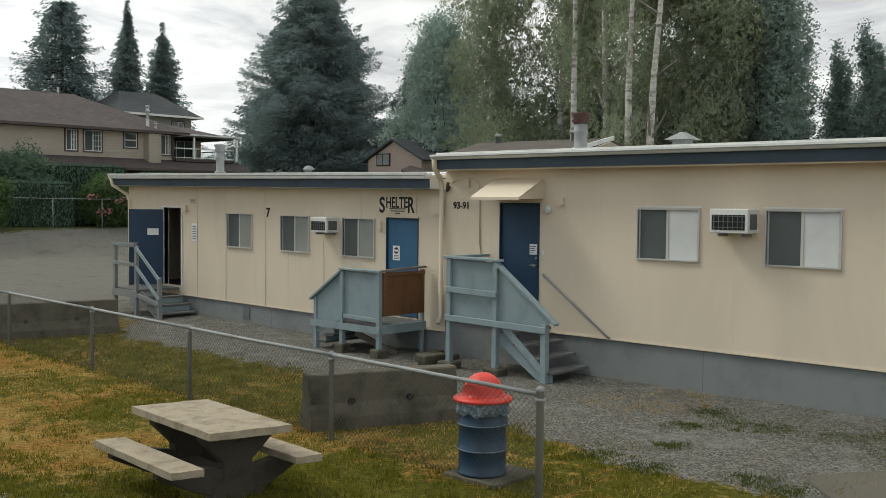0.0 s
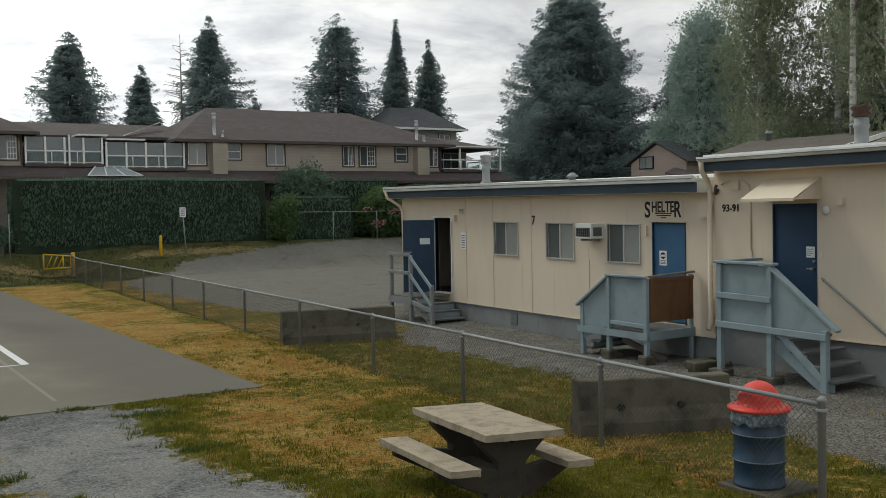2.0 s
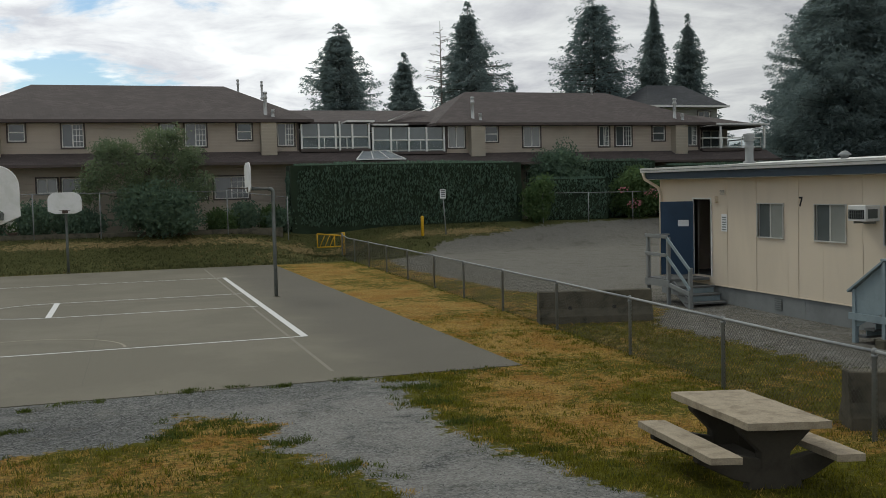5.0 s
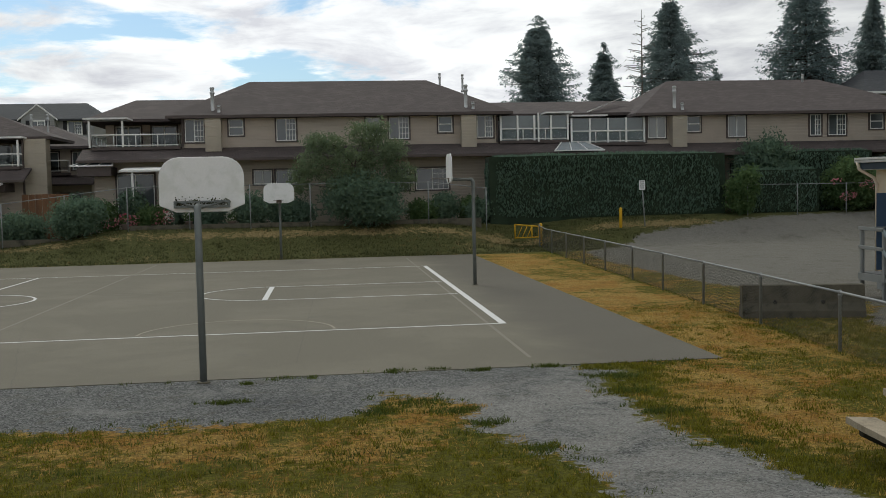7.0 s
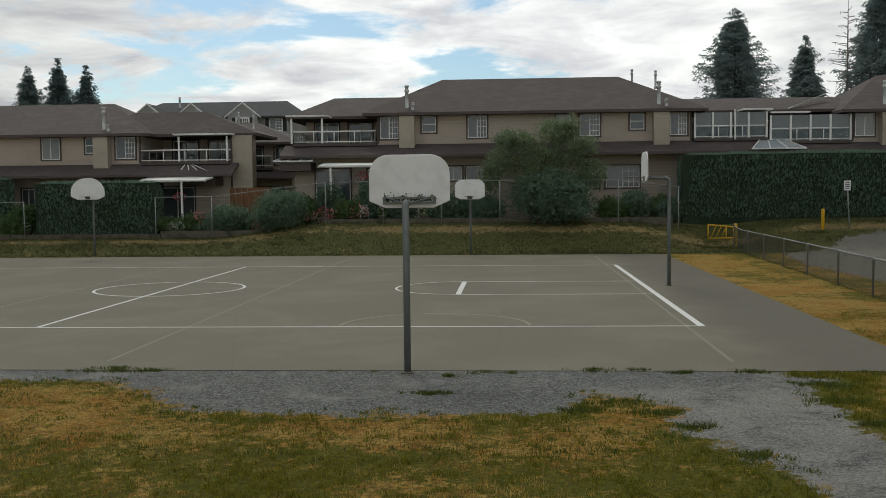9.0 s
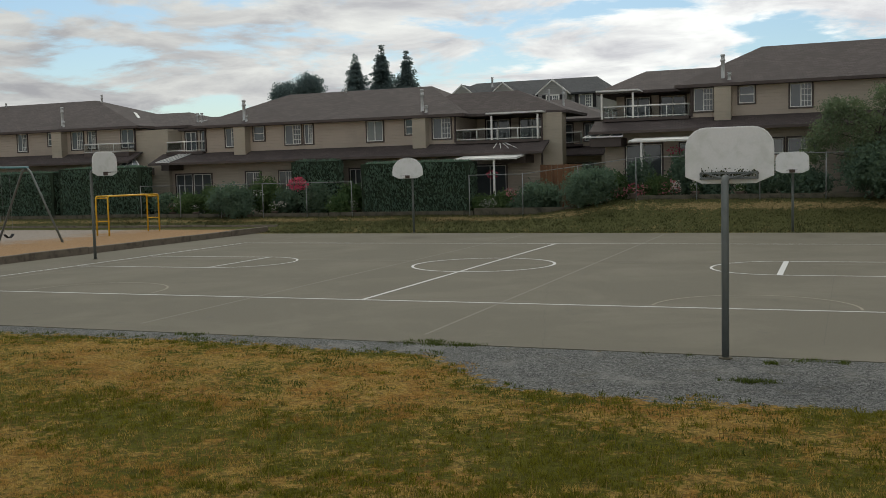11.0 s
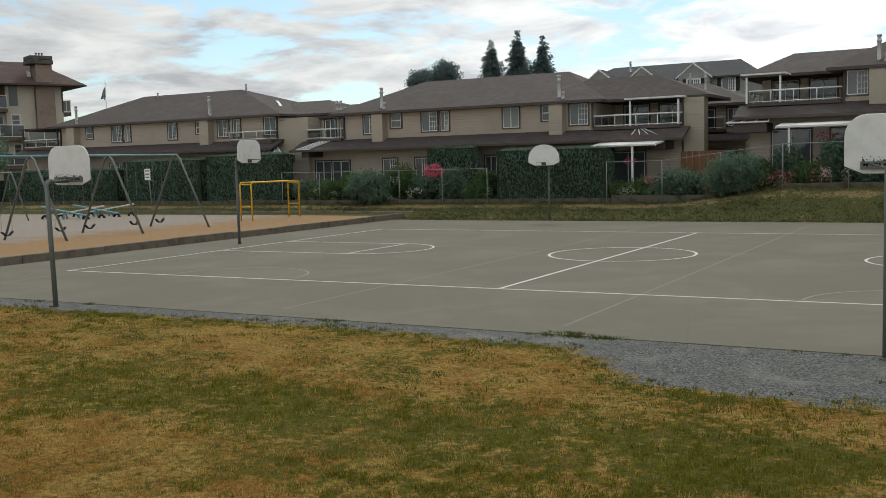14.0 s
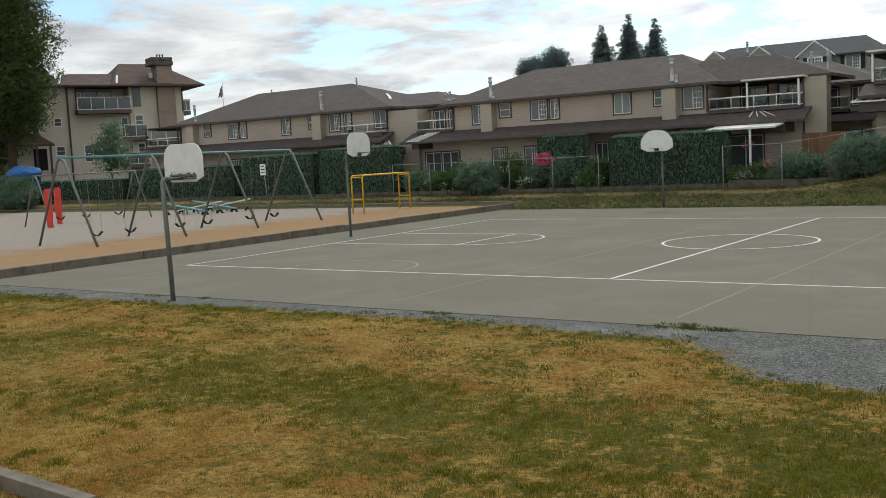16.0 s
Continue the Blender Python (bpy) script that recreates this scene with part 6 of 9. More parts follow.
# ---- playground ----
def swing_set(x, ys, half, h, per_bay, label, paint, r=0.055):
    t = thing("swing_set", (x, ys[0], 0.12), label, "swing set", "playground equipment")
    for y in ys:
        for s in (-1, 1):
            bm = bmesh.new()
            pipe(bm, [(x + s * half, y, 0.02), (x + s * half * 0.12, y, h - 0.18), (x + s * 0.02, y, h - 0.03)], r, 8)
            part("leg", bm, M_POLE, t, "grey steel leg")
    bm = bmesh.new()
    pipe(bm, [(x, ys[0] - 0.15, h), (x, ys[-1] + 0.15, h)], r, 8)
    part("top_bar", bm, paint, t, "faded painted top bar")
    for a, b in zip(ys, ys[1:]):
        for k in range(per_bay):
            yc = a + (b - a) * (k + 0.5 + (0.12 if k == 0 else -0.12)) / per_bay
            bm = bmesh.new()
            pts = [(x + 0.05, yc - 0.26 + 0.52 * i / 10, 0.62 - 0.17 * math.sin(math.pi * i / 10)) for i in range(11)]
            for p, q in zip(pts, pts[1:]):
                slab(bm, [(p[0] - 0.09, p[1], p[2]), (p[0] + 0.09, p[1], p[2]), (q[0] + 0.09, q[1], q[2]), (q[0] - 0.09, q[1], q[2])], (0, 0, -0.03))
            st = part("swing_seat", bm, M_RUBBER, t, "black rubber belt seat")
            for s in (-1, 1):
                bm = bmesh.new()
                rod(bm, (x, yc + s * 0.28, h), (x + 0.05, yc + s * 0.26, 0.62), 0.006, n=5)
                part("chain", bm, M_GALV, st, "thin steel chain")
    return t


swing_set(-37.95, [25.1, 29.7, 34.1, 38.6], 2.1, 3.84, 2, "tall steel swing set with belt seats over wood chips", M_TEAL)
swing_set(-55.0, [34.6, 41.7], 1.5, 3.15, 3, "smaller steel swing set with belt seats", M_POLE, 0.045)

g = thing("climbing_bar_frame", (-37.3, 45.4, 0.12), "yellow steel overhead bar frame on wood chips", "climbing frame", "playground equipment")
for x in (-37.7, -36.9):
    bm = bmesh.new()
    pipe(bm, [(x, 43.2, 0.0), (x, 43.2, 2.15), (x, 43.3, 2.25), (x, 47.4, 2.25), (x, 47.5, 2.15), (x, 47.5, 0.0)], 0.045, 8)
    part("hoop_frame", bm, M_YELLOW, g)
for y in (43.25, 47.45):
    for zb, rb in ((2.15, 0.035), (0.9, 0.03)):
        bm = bmesh.new()
        rod(bm, (-37.7, y, zb), (-36.9, y, zb), rb)
        part("crossbar", bm, M_YELLOW, g)

for k, (x, y) in enumerate(((-52.9, 34.05), (-55.9, 36.65))):
    t = thing("play_post", (x, y, 0.12), "red painted playground post", "post", "playground equipment")
    bm = bmesh.new()
    slab(bm, [(x - 0.13, y - 0.09, 0.0), (x + 0.10, y + 0.07, 0.0), (x + 0.14, y + 0.10, 0.9), (x + 0.15, y + 0.11, 2.15), (x + 0.08, y + 0.06, 2.38), (x - 0.12, y - 0.09, 2.38), (x - 0.20, y - 0.15, 2.15), (x - 0.20, y - 0.15, 0.9)], (0.07, -0.09, 0))
    soften(bm, 0.02, 2)
    part("column", bm, M_RED, t)
    bm = bmesh.new()
    rod(bm, (x - 0.5, y + 0.25, 0.75), (x, y, 0.75), 0.05)
    part("crossbar", bm, M_RED, t)

sw = thing("seesaw", (-52.5, 45.5, 0.12), "teal and white seesaws with tyre stops", "seesaw", "playground equipment")
for i in range(4):
    y = 43.6 + i * 1.25
    tilt = (-1) ** i * 0.28
    lumber(sw, (-54.6, y, 0.62 + tilt), (-50.4, y, 0.62 - tilt), 0.22, 0.07, M_TEAL if i % 2 == 0 else M_WHITE, "plank")
    bm = bmesh.new()
    rod(bm, (-52.5, y - 0.2, 0.0), (-52.5, y - 0.05, 0.62), 0.05)
    rod(bm, (-52.5, y + 0.2, 0.0), (-52.5, y + 0.05, 0.62), 0.05)
    part("pivot", bm, M_TEAL, sw)
    for x in (-54.4, -50.6):
        bm = bmesh.new()
        pts = [(x + 0.26 * math.cos(t), y, 0.06 + 0.26 * math.sin(t)) for t in [math.pi * j / 10 for j in range(11)]]
        pipe(bm, pts, 0.075, 8)
        part("tyre_stop", bm, M_RUBBER, sw, "half-buried black tyre")


# ---- gate, bollards, signs ----
gate = thing("vehicle_gate", (10.55, 49.3, ground_z(10.5, 49.3)), "yellow steel swing gate and post at the fence end", "gate")
gz = ground_z(10.5, 49.3)
bm = bmesh.new()
lathe(bm, [(0.09, -0.6), (0.09, 1.14), (0.075, 1.19), (0.01, 1.2)], 14, (10.72, 49.75, gz))
part("gate_post", bm, M_YELLOW, gate)
bm = bmesh.new()
A, B = Vector((10.66, 49.8, gz)), Vector((9.55, 50.6, gz))


def gp(u, z):
    return A + (B - A) * u + Vector((0, 0, z))


for p, q in ((gp(0, 1.02), gp(1, 1.12)), (gp(0, 0.48), gp(1, 0.42)), (gp(1, 0.4), gp(1, 1.14)), (gp(0.02, 0.48), gp(0.02, 1.02)), (gp(0.3, 0.47), gp(0.3, 1.04))):
    rod(bm, p, q, 0.035)
for u in (0.3, 0.5, 0.7):
    rod(bm, gp(u, 1.02), gp(u + 0.2, 0.46), 0.022)
part("gate_leaf", bm, M_YELLOW, gate, "trussed yellow gate leaf")

bz = ground_z(15.0, 50.2)
bm = bmesh.new()
lathe(bm, [(0.085, -0.4), (0.085, 1.0), (0.07, 1.05), (0.01, 1.07)], 14, (15.1, 50.3, bz + 0.0))
single("bollard", bm, M_YELLOW, "yellow painted steel bollard on the lot edge", "bollard", at=(15.1, 50.3, bz))


def sign_post(x, y, h, w, hh, lean, label, bars=4):
    z = ground_z(x, y)
    t = thing("sign_post", (x, y, z), label, "sign")
    bm = bmesh.new()
    rod(bm, (x, y, z - 0.3), (x + lean, y, z + h), 0.032, n=8)
    part("post", bm, M_GALV, t, "thin metal post")
    bm = bmesh.new()
    box(bm, x + lean - w / 2, x + lean + w / 2, y - 0.045, y - 0.035, z + h - hh, z + h + 0.03)
    soften(bm, 0.003)
    p = part("plate", bm, M_PAPER, t, "white sign plate")
    for i in range(bars):
        bm = bmesh.new()
        zz = z + h - hh + hh * (i + 0.7) / (bars + 0.4)
        box(bm, x + lean - w * 0.34, x + lean + w * 0.34, y - 0.049, y - 0.0455, zz, zz + hh * 0.10)
        part("print_bar", bm, M_BLACK if i else M_POLE, p)
    return t


sign_post(16.42, 50.3, 2.35, 0.32, 0.46, -0.16, "white notice sign on a leaning metal post")
sign_post(-51.95, 50.6, 2.62, 0.55, 0.75, -0.30, "white notice board on a metal post", 3)


# ---- plants ----
def leaf_quads(rng, pts, size, ahead=None, flat=0.0, narrow=0.45, corners=4):
    """One small four-cornered leaf spray at each point."""
    n = len(pts)
    u = rng.normal(size=(n, 3))
    if ahead is not None:
        u = ahead + 0.45 * u / np.linalg.norm(u, axis=1, keepdims=True)
    u /= np.linalg.norm(u, axis=1, keepdims=True)
    w = rng.normal(size=(n, 3))
    w[:, 2] *= 1 - flat
    v = np.cross(u, w)
    v /= np.linalg.norm(v, axis=1, keepdims=True) + 1e-9
    s = (np.ones(n) * size * rng.uniform(0.6, 1.35, n))[:, None]
    k = narrow * rng.uniform(0.7, 1.3, n)[:, None]
    if corners == 3:
        return np.stack([pts - u * s + v * s * k, pts - u * s - v * s * k, pts + u * s], 1).reshape(-1, 3)
    quad = np.stack([pts - u * s, pts + v * s * k, pts + u * s, pts - v * s * k], 1)
    return quad.reshape(-1, 3)


def clusters(rng, anchors, each, reach, hang):
    """Twigs: a few leaves gathered about every anchor, or strung out below it."""
    n = len(anchors)
    a = np.repeat(anchors, each, 0)
    if hang:
        drop = np.tile(np.linspace(0, 1, each), n) * np.repeat(rng.uniform(0.5, 1.6, n), each) * reach * 1.3
        q = rng.normal(0, reach * 0.5, (n * each, 3))
        q[:, 2] -= drop
        return a + q
    return a + rng.normal(0, reach, (n * each, 3)) * np.array([1, 1, 0.7])


def quad_mesh(name, quads, material, parent, kind="", label="", corners=4):
    n = len(quads) // corners
    me = bpy.data.meshes.new(name)
    me.vertices.add(n * corners)
    me.vertices.foreach_set("co", np.ascontiguousarray(quads, dtype=np.float32).ravel())
    me.loops.add(n * corners)
    me.loops.foreach_set("vertex_index", np.arange(n * corners, dtype=np.int32))
    me.polygons.add(n)
    me.polygons.foreach_set("loop_start", np.arange(0, n * corners, corners, dtype=np.int32))
    me.polygons.foreach_set("loop_total", np.full(n, corners, dtype=np.int32))
    me.update()
    me.materials.append(material)
    ob = new(name, me)
    if parent is not None:
        ob.parent = parent
        ROOT[ob] = ROOT[parent]
    if label or kind:
        tagged(ob, label, kind=kind)
    return ob


def conifer(at, h, r, seed, label, material, n=5200, bare=0.12, size=0.34, droop=0.25, ragged=0.3, power=0.85, group="conifers behind the houses", boughs_per_m=17, plume=0.55, core=0.8):
    """A tapered trunk with uneven whorls of drooping, feathered boughs; built about its base."""
    rng = np.random.default_rng(seed)
    t = thing("conifer_tree", at, label, "tree", group)
    ROOT[t] = Vector((0, 0, 0))
    bm = bmesh.new()
    rod(bm, (0, 0, -0.3), (0, 0, h * 0.55), h * 0.016, h * 0.009, 8, False)
    rod(bm, (0, 0, h * 0.55), (0, 0, h * 0.985), h * 0.009, 0.015, 6, False)
    part("trunk", bm, M_BARK, t)
    pts, way = [], []
    limbs = bmesh.new()
    total = 0.0
    boughs = []
    for i in range(int(h * boughs_per_m)):
        u = bare + (1 - bare) * min(0.992, rng.uniform(0, 1) ** 0.9)
        a = rng.uniform(0, 2 * math.pi)
        lump = noise.noise(Vector((math.cos(a) * 1.1, math.sin(a) * 1.1, u * 5 + seed)))
        L = max(0.25, r * (1 - u) ** power * (1 + ragged * (1.0 * lump + rng.uniform(-0.40, 0.15))))
        boughs.append((u * h, a, L))
        total += L ** 1.25
    for z, a, L in boughs:
        d = np.array([math.cos(a), math.sin(a), 0.0])
        m = max(10, int(n * L ** 1.25 / total))
        s = rng.uniform(0.02, 1, m) ** 0.6 * L
        # the bough sags, then lifts towards its tip; side twigs hang from it
        spine = z + 0.12 * s - droop * s * s / max(L, 0.6) + 0.30 * np.maximum(0, s - 0.7 * L)
        side = rng.normal(0, 1, m) * plume * (0.5 + 0.5 * np.minimum(1.0, L - s)) * np.minimum(1.0, 0.3 + 0.7 * s)
        zz = spine - np.abs(rng.normal(0, 0.14 + 0.05 * L, m)) * (1.15 - 0.75 * s / L) - np.abs(side) * 0.22
        pts.append(np.stack([d[0] * s - d[1] * side, d[1] * s + d[0] * side, zz], 1))
        w = np.tile(d * 0.8 + np.array([0, 0, -0.55]), (m, 1))
        w[:, 0] -= d[1] * np.sign(side) * 0.8
        w[:, 1] += d[0] * np.sign(side) * 0.8
        way.append(w)
        if L > r * 0.4:
            rod(limbs, (0, 0, z), (d[0] * L * 0.8, d[1] * L * 0.8, z + 0.1 * L - droop * 0.64 * L), 0.03 + 0.008 * L, 0.01, 4, False)
    tagged(part("branchwork", limbs, M_BARK, t), "bare limbs inside the crown", kind="stuff")
    pts, way = np.concatenate(pts), np.concatenate(way)
    # the dense inner sprays
    m = n // 3
    u = bare + (0.94 - bare) * rng.uniform(0, 1, m) ** 1.25
    a = rng.uniform(0, 2 * math.pi, m)
    wave = np.array([noise.noise(Vector((math.cos(q) * 1.6, math.sin(q) * 1.6, w * h * 0.55 + seed))) for q, w in zip(a, u)])
    d = r * (1 - u) ** power * np.sqrt(rng.uniform(0.0, 1.0, m)) * (core + 0.42 * wave)
    inner = np.stack([d * np.cos(a), d * np.sin(a), u * h - 0.3], 1)
    ahead = np.stack([np.cos(a), np.sin(a), -0.3 * np.ones(m)], 1)
    tris = [leaf_quads(rng, pts, size, way, 0.3, 0.36, 3), leaf_quads(rng, inner, size * 1.9, ahead, 0.3, 0.5, 3)]
    quad_mesh("crown", np.concatenate(tris), material, t, corners=3)
    return t


def blob_points(rng, n, blobs, hollow=0.55, gaps=1.0, seed=0):
    """Points in the outer parts of ellipsoids (x, y, z, rx, ry, rz), thinned by noise."""
    vol = np.array([b[3] * b[4] * b[5] for b in blobs]) ** (2 / 3)
    out = []
    for b, m in zip(blobs, (vol / vol.sum() * n).astype(int)):
        d = rng.normal(size=(m, 3))
        d /= np.linalg.norm(d, axis=1, keepdims=True)
        lump = np.array([1 + 0.28 * noise.noise(Vector((q[0] * 2.4 + seed + b[0], q[1] * 2.4 + b[1], q[2] * 2.4 + b[2]))) for q in d])
        rad = (hollow + (1 - hollow) * rng.uniform(0, 1, m) ** 0.6) * lump
        out.append(np.array(b[:3]) + d * rad[:, None] * np.array(b[3:]))
    return np.concatenate(out)


def broadleaf(name, at, trunk_h, trunk_r, blobs, n, size, material, label, category, seed, bark=None, group="", hang=False, trunks=((0, 0),), fill=8):
    """Trunk and limbs that reach into clumps of leaves; built about its base."""
    rng = np.random.default_rng(seed)
    t = thing(name, at, label, category, group)
    ROOT[t] = Vector((0, 0, 0))
    if trunk_h > 0:
        for tx, ty in trunks:
            bm = bmesh.new()
            pts = [(tx, ty, -0.3), (tx * 1.1 + rng.normal(0, 0.08), ty * 1.1, trunk_h * 0.35), (tx * 1.3 + rng.normal(0, 0.15), ty * 1.2 + rng.normal(0, 0.15), trunk_h * 0.7), (tx * 1.3, ty * 1.3, trunk_h)]
            for k, (p, q) in enumerate(zip(pts, pts[1:])):
                rod(bm, p, q, trunk_r * (1 - 0.25 * k), trunk_r * (0.75 - 0.25 * k), 10, False)
            tr = part("trunk", bm, bark or M_BARK, t)
        bm = bmesh.new()
        for b in blobs:
            z0 = min(trunk_h, max(trunk_h * 0.3, b[2] - b[5] * 0.8))
            mid = (b[0] * 0.5 + rng.normal(0, 0.1), b[1] * 0.5 + rng.normal(0, 0.1), (z0 + b[2]) / 2)
            rod(bm, (trunks[0][0], trunks[0][1], z0), mid, trunk_r * 0.38, trunk_r * 0.25, 6, False)
            rod(bm, mid, b[:3], trunk_r * 0.25, trunk_r * 0.1, 6, False)
            for j in range(3):
                e = np.array(b[:3]) + rng.normal(0, 0.4, 3) * np.array(b[3:])
                rod(bm, b[:3], tuple(e), trunk_r * 0.1, 0.008, 5, False)
        tagged(part("branchwork", bm, bark or M_BARK, t), "bare limbs inside the crown", kind="stuff")
    each = 14 if hang else 9
    pts = clusters(rng, blob_points(rng, max(8, n // each), blobs, 0.45, 1, seed), each, size * (2.6 if hang else 2.2), hang)
    way = np.tile(np.array([0, 0, -1.0]), (len(pts), 1)) if hang else None
    inner = blob_points(rng, n // fill, [(b[0], b[1], b[2], b[3] * 0.72, b[4] * 0.72, b[5] * 0.8) for b in blobs], 0.2, 1, seed)
    quad_mesh("crown", np.concatenate([leaf_quads(rng, pts, size, way, 0.0, 0.55, 3), leaf_quads(rng, inner, size * 2.4, None, 0.0, 0.7, 3)]), material, t, corners=3)
    return t


def hedge(x0, x1, y0, y1, z0, z1, label, seed, dens=120, material=None):
    rng = np.random.default_rng(seed)
    at = ((x0 + x1) / 2, (y0 + y1) / 2, z0)
    t = thing("hedge", at, label, "hedge", "clipped garden hedges")
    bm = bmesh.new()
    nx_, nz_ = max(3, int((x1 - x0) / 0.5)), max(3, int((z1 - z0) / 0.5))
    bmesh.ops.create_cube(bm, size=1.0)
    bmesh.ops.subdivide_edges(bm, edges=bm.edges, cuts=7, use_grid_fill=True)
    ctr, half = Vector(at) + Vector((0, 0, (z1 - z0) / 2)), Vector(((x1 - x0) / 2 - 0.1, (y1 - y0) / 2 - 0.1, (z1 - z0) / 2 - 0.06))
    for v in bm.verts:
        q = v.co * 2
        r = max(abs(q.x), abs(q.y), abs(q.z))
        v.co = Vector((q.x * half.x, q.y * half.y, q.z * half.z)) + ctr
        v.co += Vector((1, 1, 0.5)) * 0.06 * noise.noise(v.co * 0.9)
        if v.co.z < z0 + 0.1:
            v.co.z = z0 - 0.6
    # dark inner body whose colour supplies the shade between the leaves
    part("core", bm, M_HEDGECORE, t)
    faces_ = [((0, -1, 0), (x1 - x0) * (z1 - z0)), ((0, 1, 0), (x1 - x0) * (z1 - z0) * 0.3), ((1, 0, 0), (y1 - y0) * (z1 - z0)), ((-1, 0, 0), (y1 - y0) * (z1 - z0)), ((0, 0, 1), (x1 - x0) * (y1 - y0))]
    P, W = [], []
    for nrm, area in faces_:
        m = int(area * dens)
        q = rng.uniform(-1, 1, (m, 3))
        for k in range(3):
            if nrm[k]:
                q[:, k] = nrm[k]
        corner = 1 - 0.05 * (np.abs(q) ** 6).sum(1)[:, None] + 0.05
        p = np.array(ctr) + q * np.array(half) * np.minimum(corner, 1.0)
        bulge = np.array([noise.noise(Vector(v) * 0.9) for v in p])
        p += np.array(nrm) * (0.05 + 0.07 * bulge + rng.normal(0, 0.025, m))[:, None]
        P.append(p)
        W.append(np.tile(np.array(nrm) * 0.35 + np.array([0, 0, 0.8]), (m, 1)))
    quads = leaf_quads(rng, np.concatenate(P) - np.array(ROOT[t]), 0.10, np.concatenate(W), 0.0, 0.4)
    quad_mesh("leaves", quads, material or M_HEDGE, t)
    return t


# colour of the hedge core: shade behind the leaves, painted dark
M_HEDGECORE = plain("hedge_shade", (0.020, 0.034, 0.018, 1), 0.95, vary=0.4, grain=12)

hedge(8.45, 21.7, 52.2, 53.9, 1.40, 4.86, "tall clipped dark green cedar hedge", 1)
hedge(22.6, 27.2, 52.4, 53.7, 1.40, 3.85, "clipped cedar hedge beside the lot", 2)
hedge(26.2, 31.2, 53.9, 55.0, 1.40, 4.9, "clipped cedar hedge behind shrubs", 3)
hedge(31.0, 48.0, 52.6, 54.0, 1.40, 4.55, "long clipped hedge beyond the portables", 4)
hedge(-26.2, -19.35, 52.0, 53.6, 0.68, 3.72, "tall clipped dark green cedar hedge", 5)
hedge(-31.7, -28.3, 53.6, 54.4, 0.70, 4.0, "clipped hedge against the townhouse", 6)
hedge(-48.4, -41.6, 52.0, 53.4, 0.68, 3.95, "tall clipped cedar hedge behind the playground", 7)
hedge(-56.5, -48.9, 52.2, 53.5, 0.68, 3.75, "tall clipped cedar hedge behind the playground", 8)
hedge(-70.0, -57.2, 52.4, 53.7, 0.68, 3.2, "long clipped cedar hedge behind the playground", 9)
hedge(-100.0, -71.0, 52.4, 53.7, 0.68, 2.6, "low clipped hedge behind the playground", 10, 40)


def shrub(x, y, rx, rz, material, label, seed, n=900, size=0.13, lift=0.0, group="garden shrubs"):
    z = ground_z(x, y)
    rng = random.Random(seed)
    blobs = [(0, 0, rz * 0.95 + lift, rx, rx * 0.8, rz)] + [(rng.uniform(-0.6, 0.6) * rx, rng.uniform(-0.4, 0.2) * rx, rz * rng.uniform(0.5, 1.5) + lift, rx * rng.uniform(0.4, 0.6), rx * 0.5, rz * rng.uniform(0.35, 0.6)) for _ in range(4)]
    return broadleaf("garden_shrub", (x, y, z), rz * 0.9, 0.05, blobs, n * 3, size * 0.62, material, label, "shrub", seed, group=group)


broadleaf("leafy_tree", (1.4, 52.2, 1.4), 3.0, 0.11, [(-0.2, 0, 3.2, 1.2, 1.1, 0.9), (1.3, 0, 3.7, 1.1, 1.0, 0.9), (-2.2, 0, 3.2, 0.9, 0.9, 0.8), (0.5, 0, 4.7, 0.9, 0.9, 0.7), (2.4, -0.1, 2.5, 0.9, 0.8, 0.8), (-2.0, 0.1, 4.3, 0.7, 0.7, 0.5), (0.4, -0.2, 1.9, 1.5, 1.0, 1.0), (-1.1, 0, 4.2, 0.7, 0.7, 0.6), (2.2, 0.1, 3.9, 0.6, 0.6, 0.5), (-2.9, 0, 2.3, 0.6, 0.6, 0.7), (1.4, 0, 5.0, 0.5, 0.5, 0.5), (-0.9, -0.1, 2.1, 0.9, 0.8, 0.8)], 21000, 0.06, M_LEAFMID, "loose leafy garden tree before the townhouse", "tree", 21, group="garden trees", trunks=((0, 0), (0.5, 0.1)), fill=60)
shrub(1.6, 51.5, 1.9, 1.45, M_LEAFDARK, "broad dark shrub under the leafy tree", 22, 3200)
shrub(-12.6, 51.6, 1.45, 1.05, M_LEAFDARK, "round dark clipped shrub on the bank", 23, 3600, 0.10)
shrub(-15.4, 52.6, 1.1, 0.8, M_LEAFDARK, "low dark shrub beside a gate", 24, 1500)
shrub(6.2, 53.3, 0.75, 0.75, M_LEAFDARK, "small dark shrub against the siding", 25)
shrub(7.6, 53.6, 0.6, 0.6, M_LEAF, "small green shrub beside the hedge", 26)
shrub(25.0, 54.3, 1.9, 2.3, M_LEAFDARK, "tall rounded shrub behind the hedge", 27, 3400)
shrub(22.3, 51.8, 0.85, 1.25, M_LEAF, "pale green upright garden shrub", 28, 1600)
shrub(29.3, 52.6, 1.9, 1.45, M_LEAF, "spreading green shrub beside the gravel lot", 29, 3200)
shrub(31.5, 53.2, 1.7, 1.3, M_LEAFDARK, "dark green shrub beside the lot", 30, 2600)
shrub(-34.6, 51.7, 1.25, 1.0, M_LEAFDARK, "dark conical garden shrub", 31, 2400)
shrub(-33.0, 53.0, 0.9, 1.2, M_LEAF, "upright green shrub behind wire fence", 32, 1500)
shrub(-29.5, 52.8, 0.9, 1.1, M_LEAFDARK, "dark shrub under red blossom", 33, 1200)
shrub(-17.6, 52.9, 0.8, 0.6, M_LEAF, "low green planting in a garden border", 34)
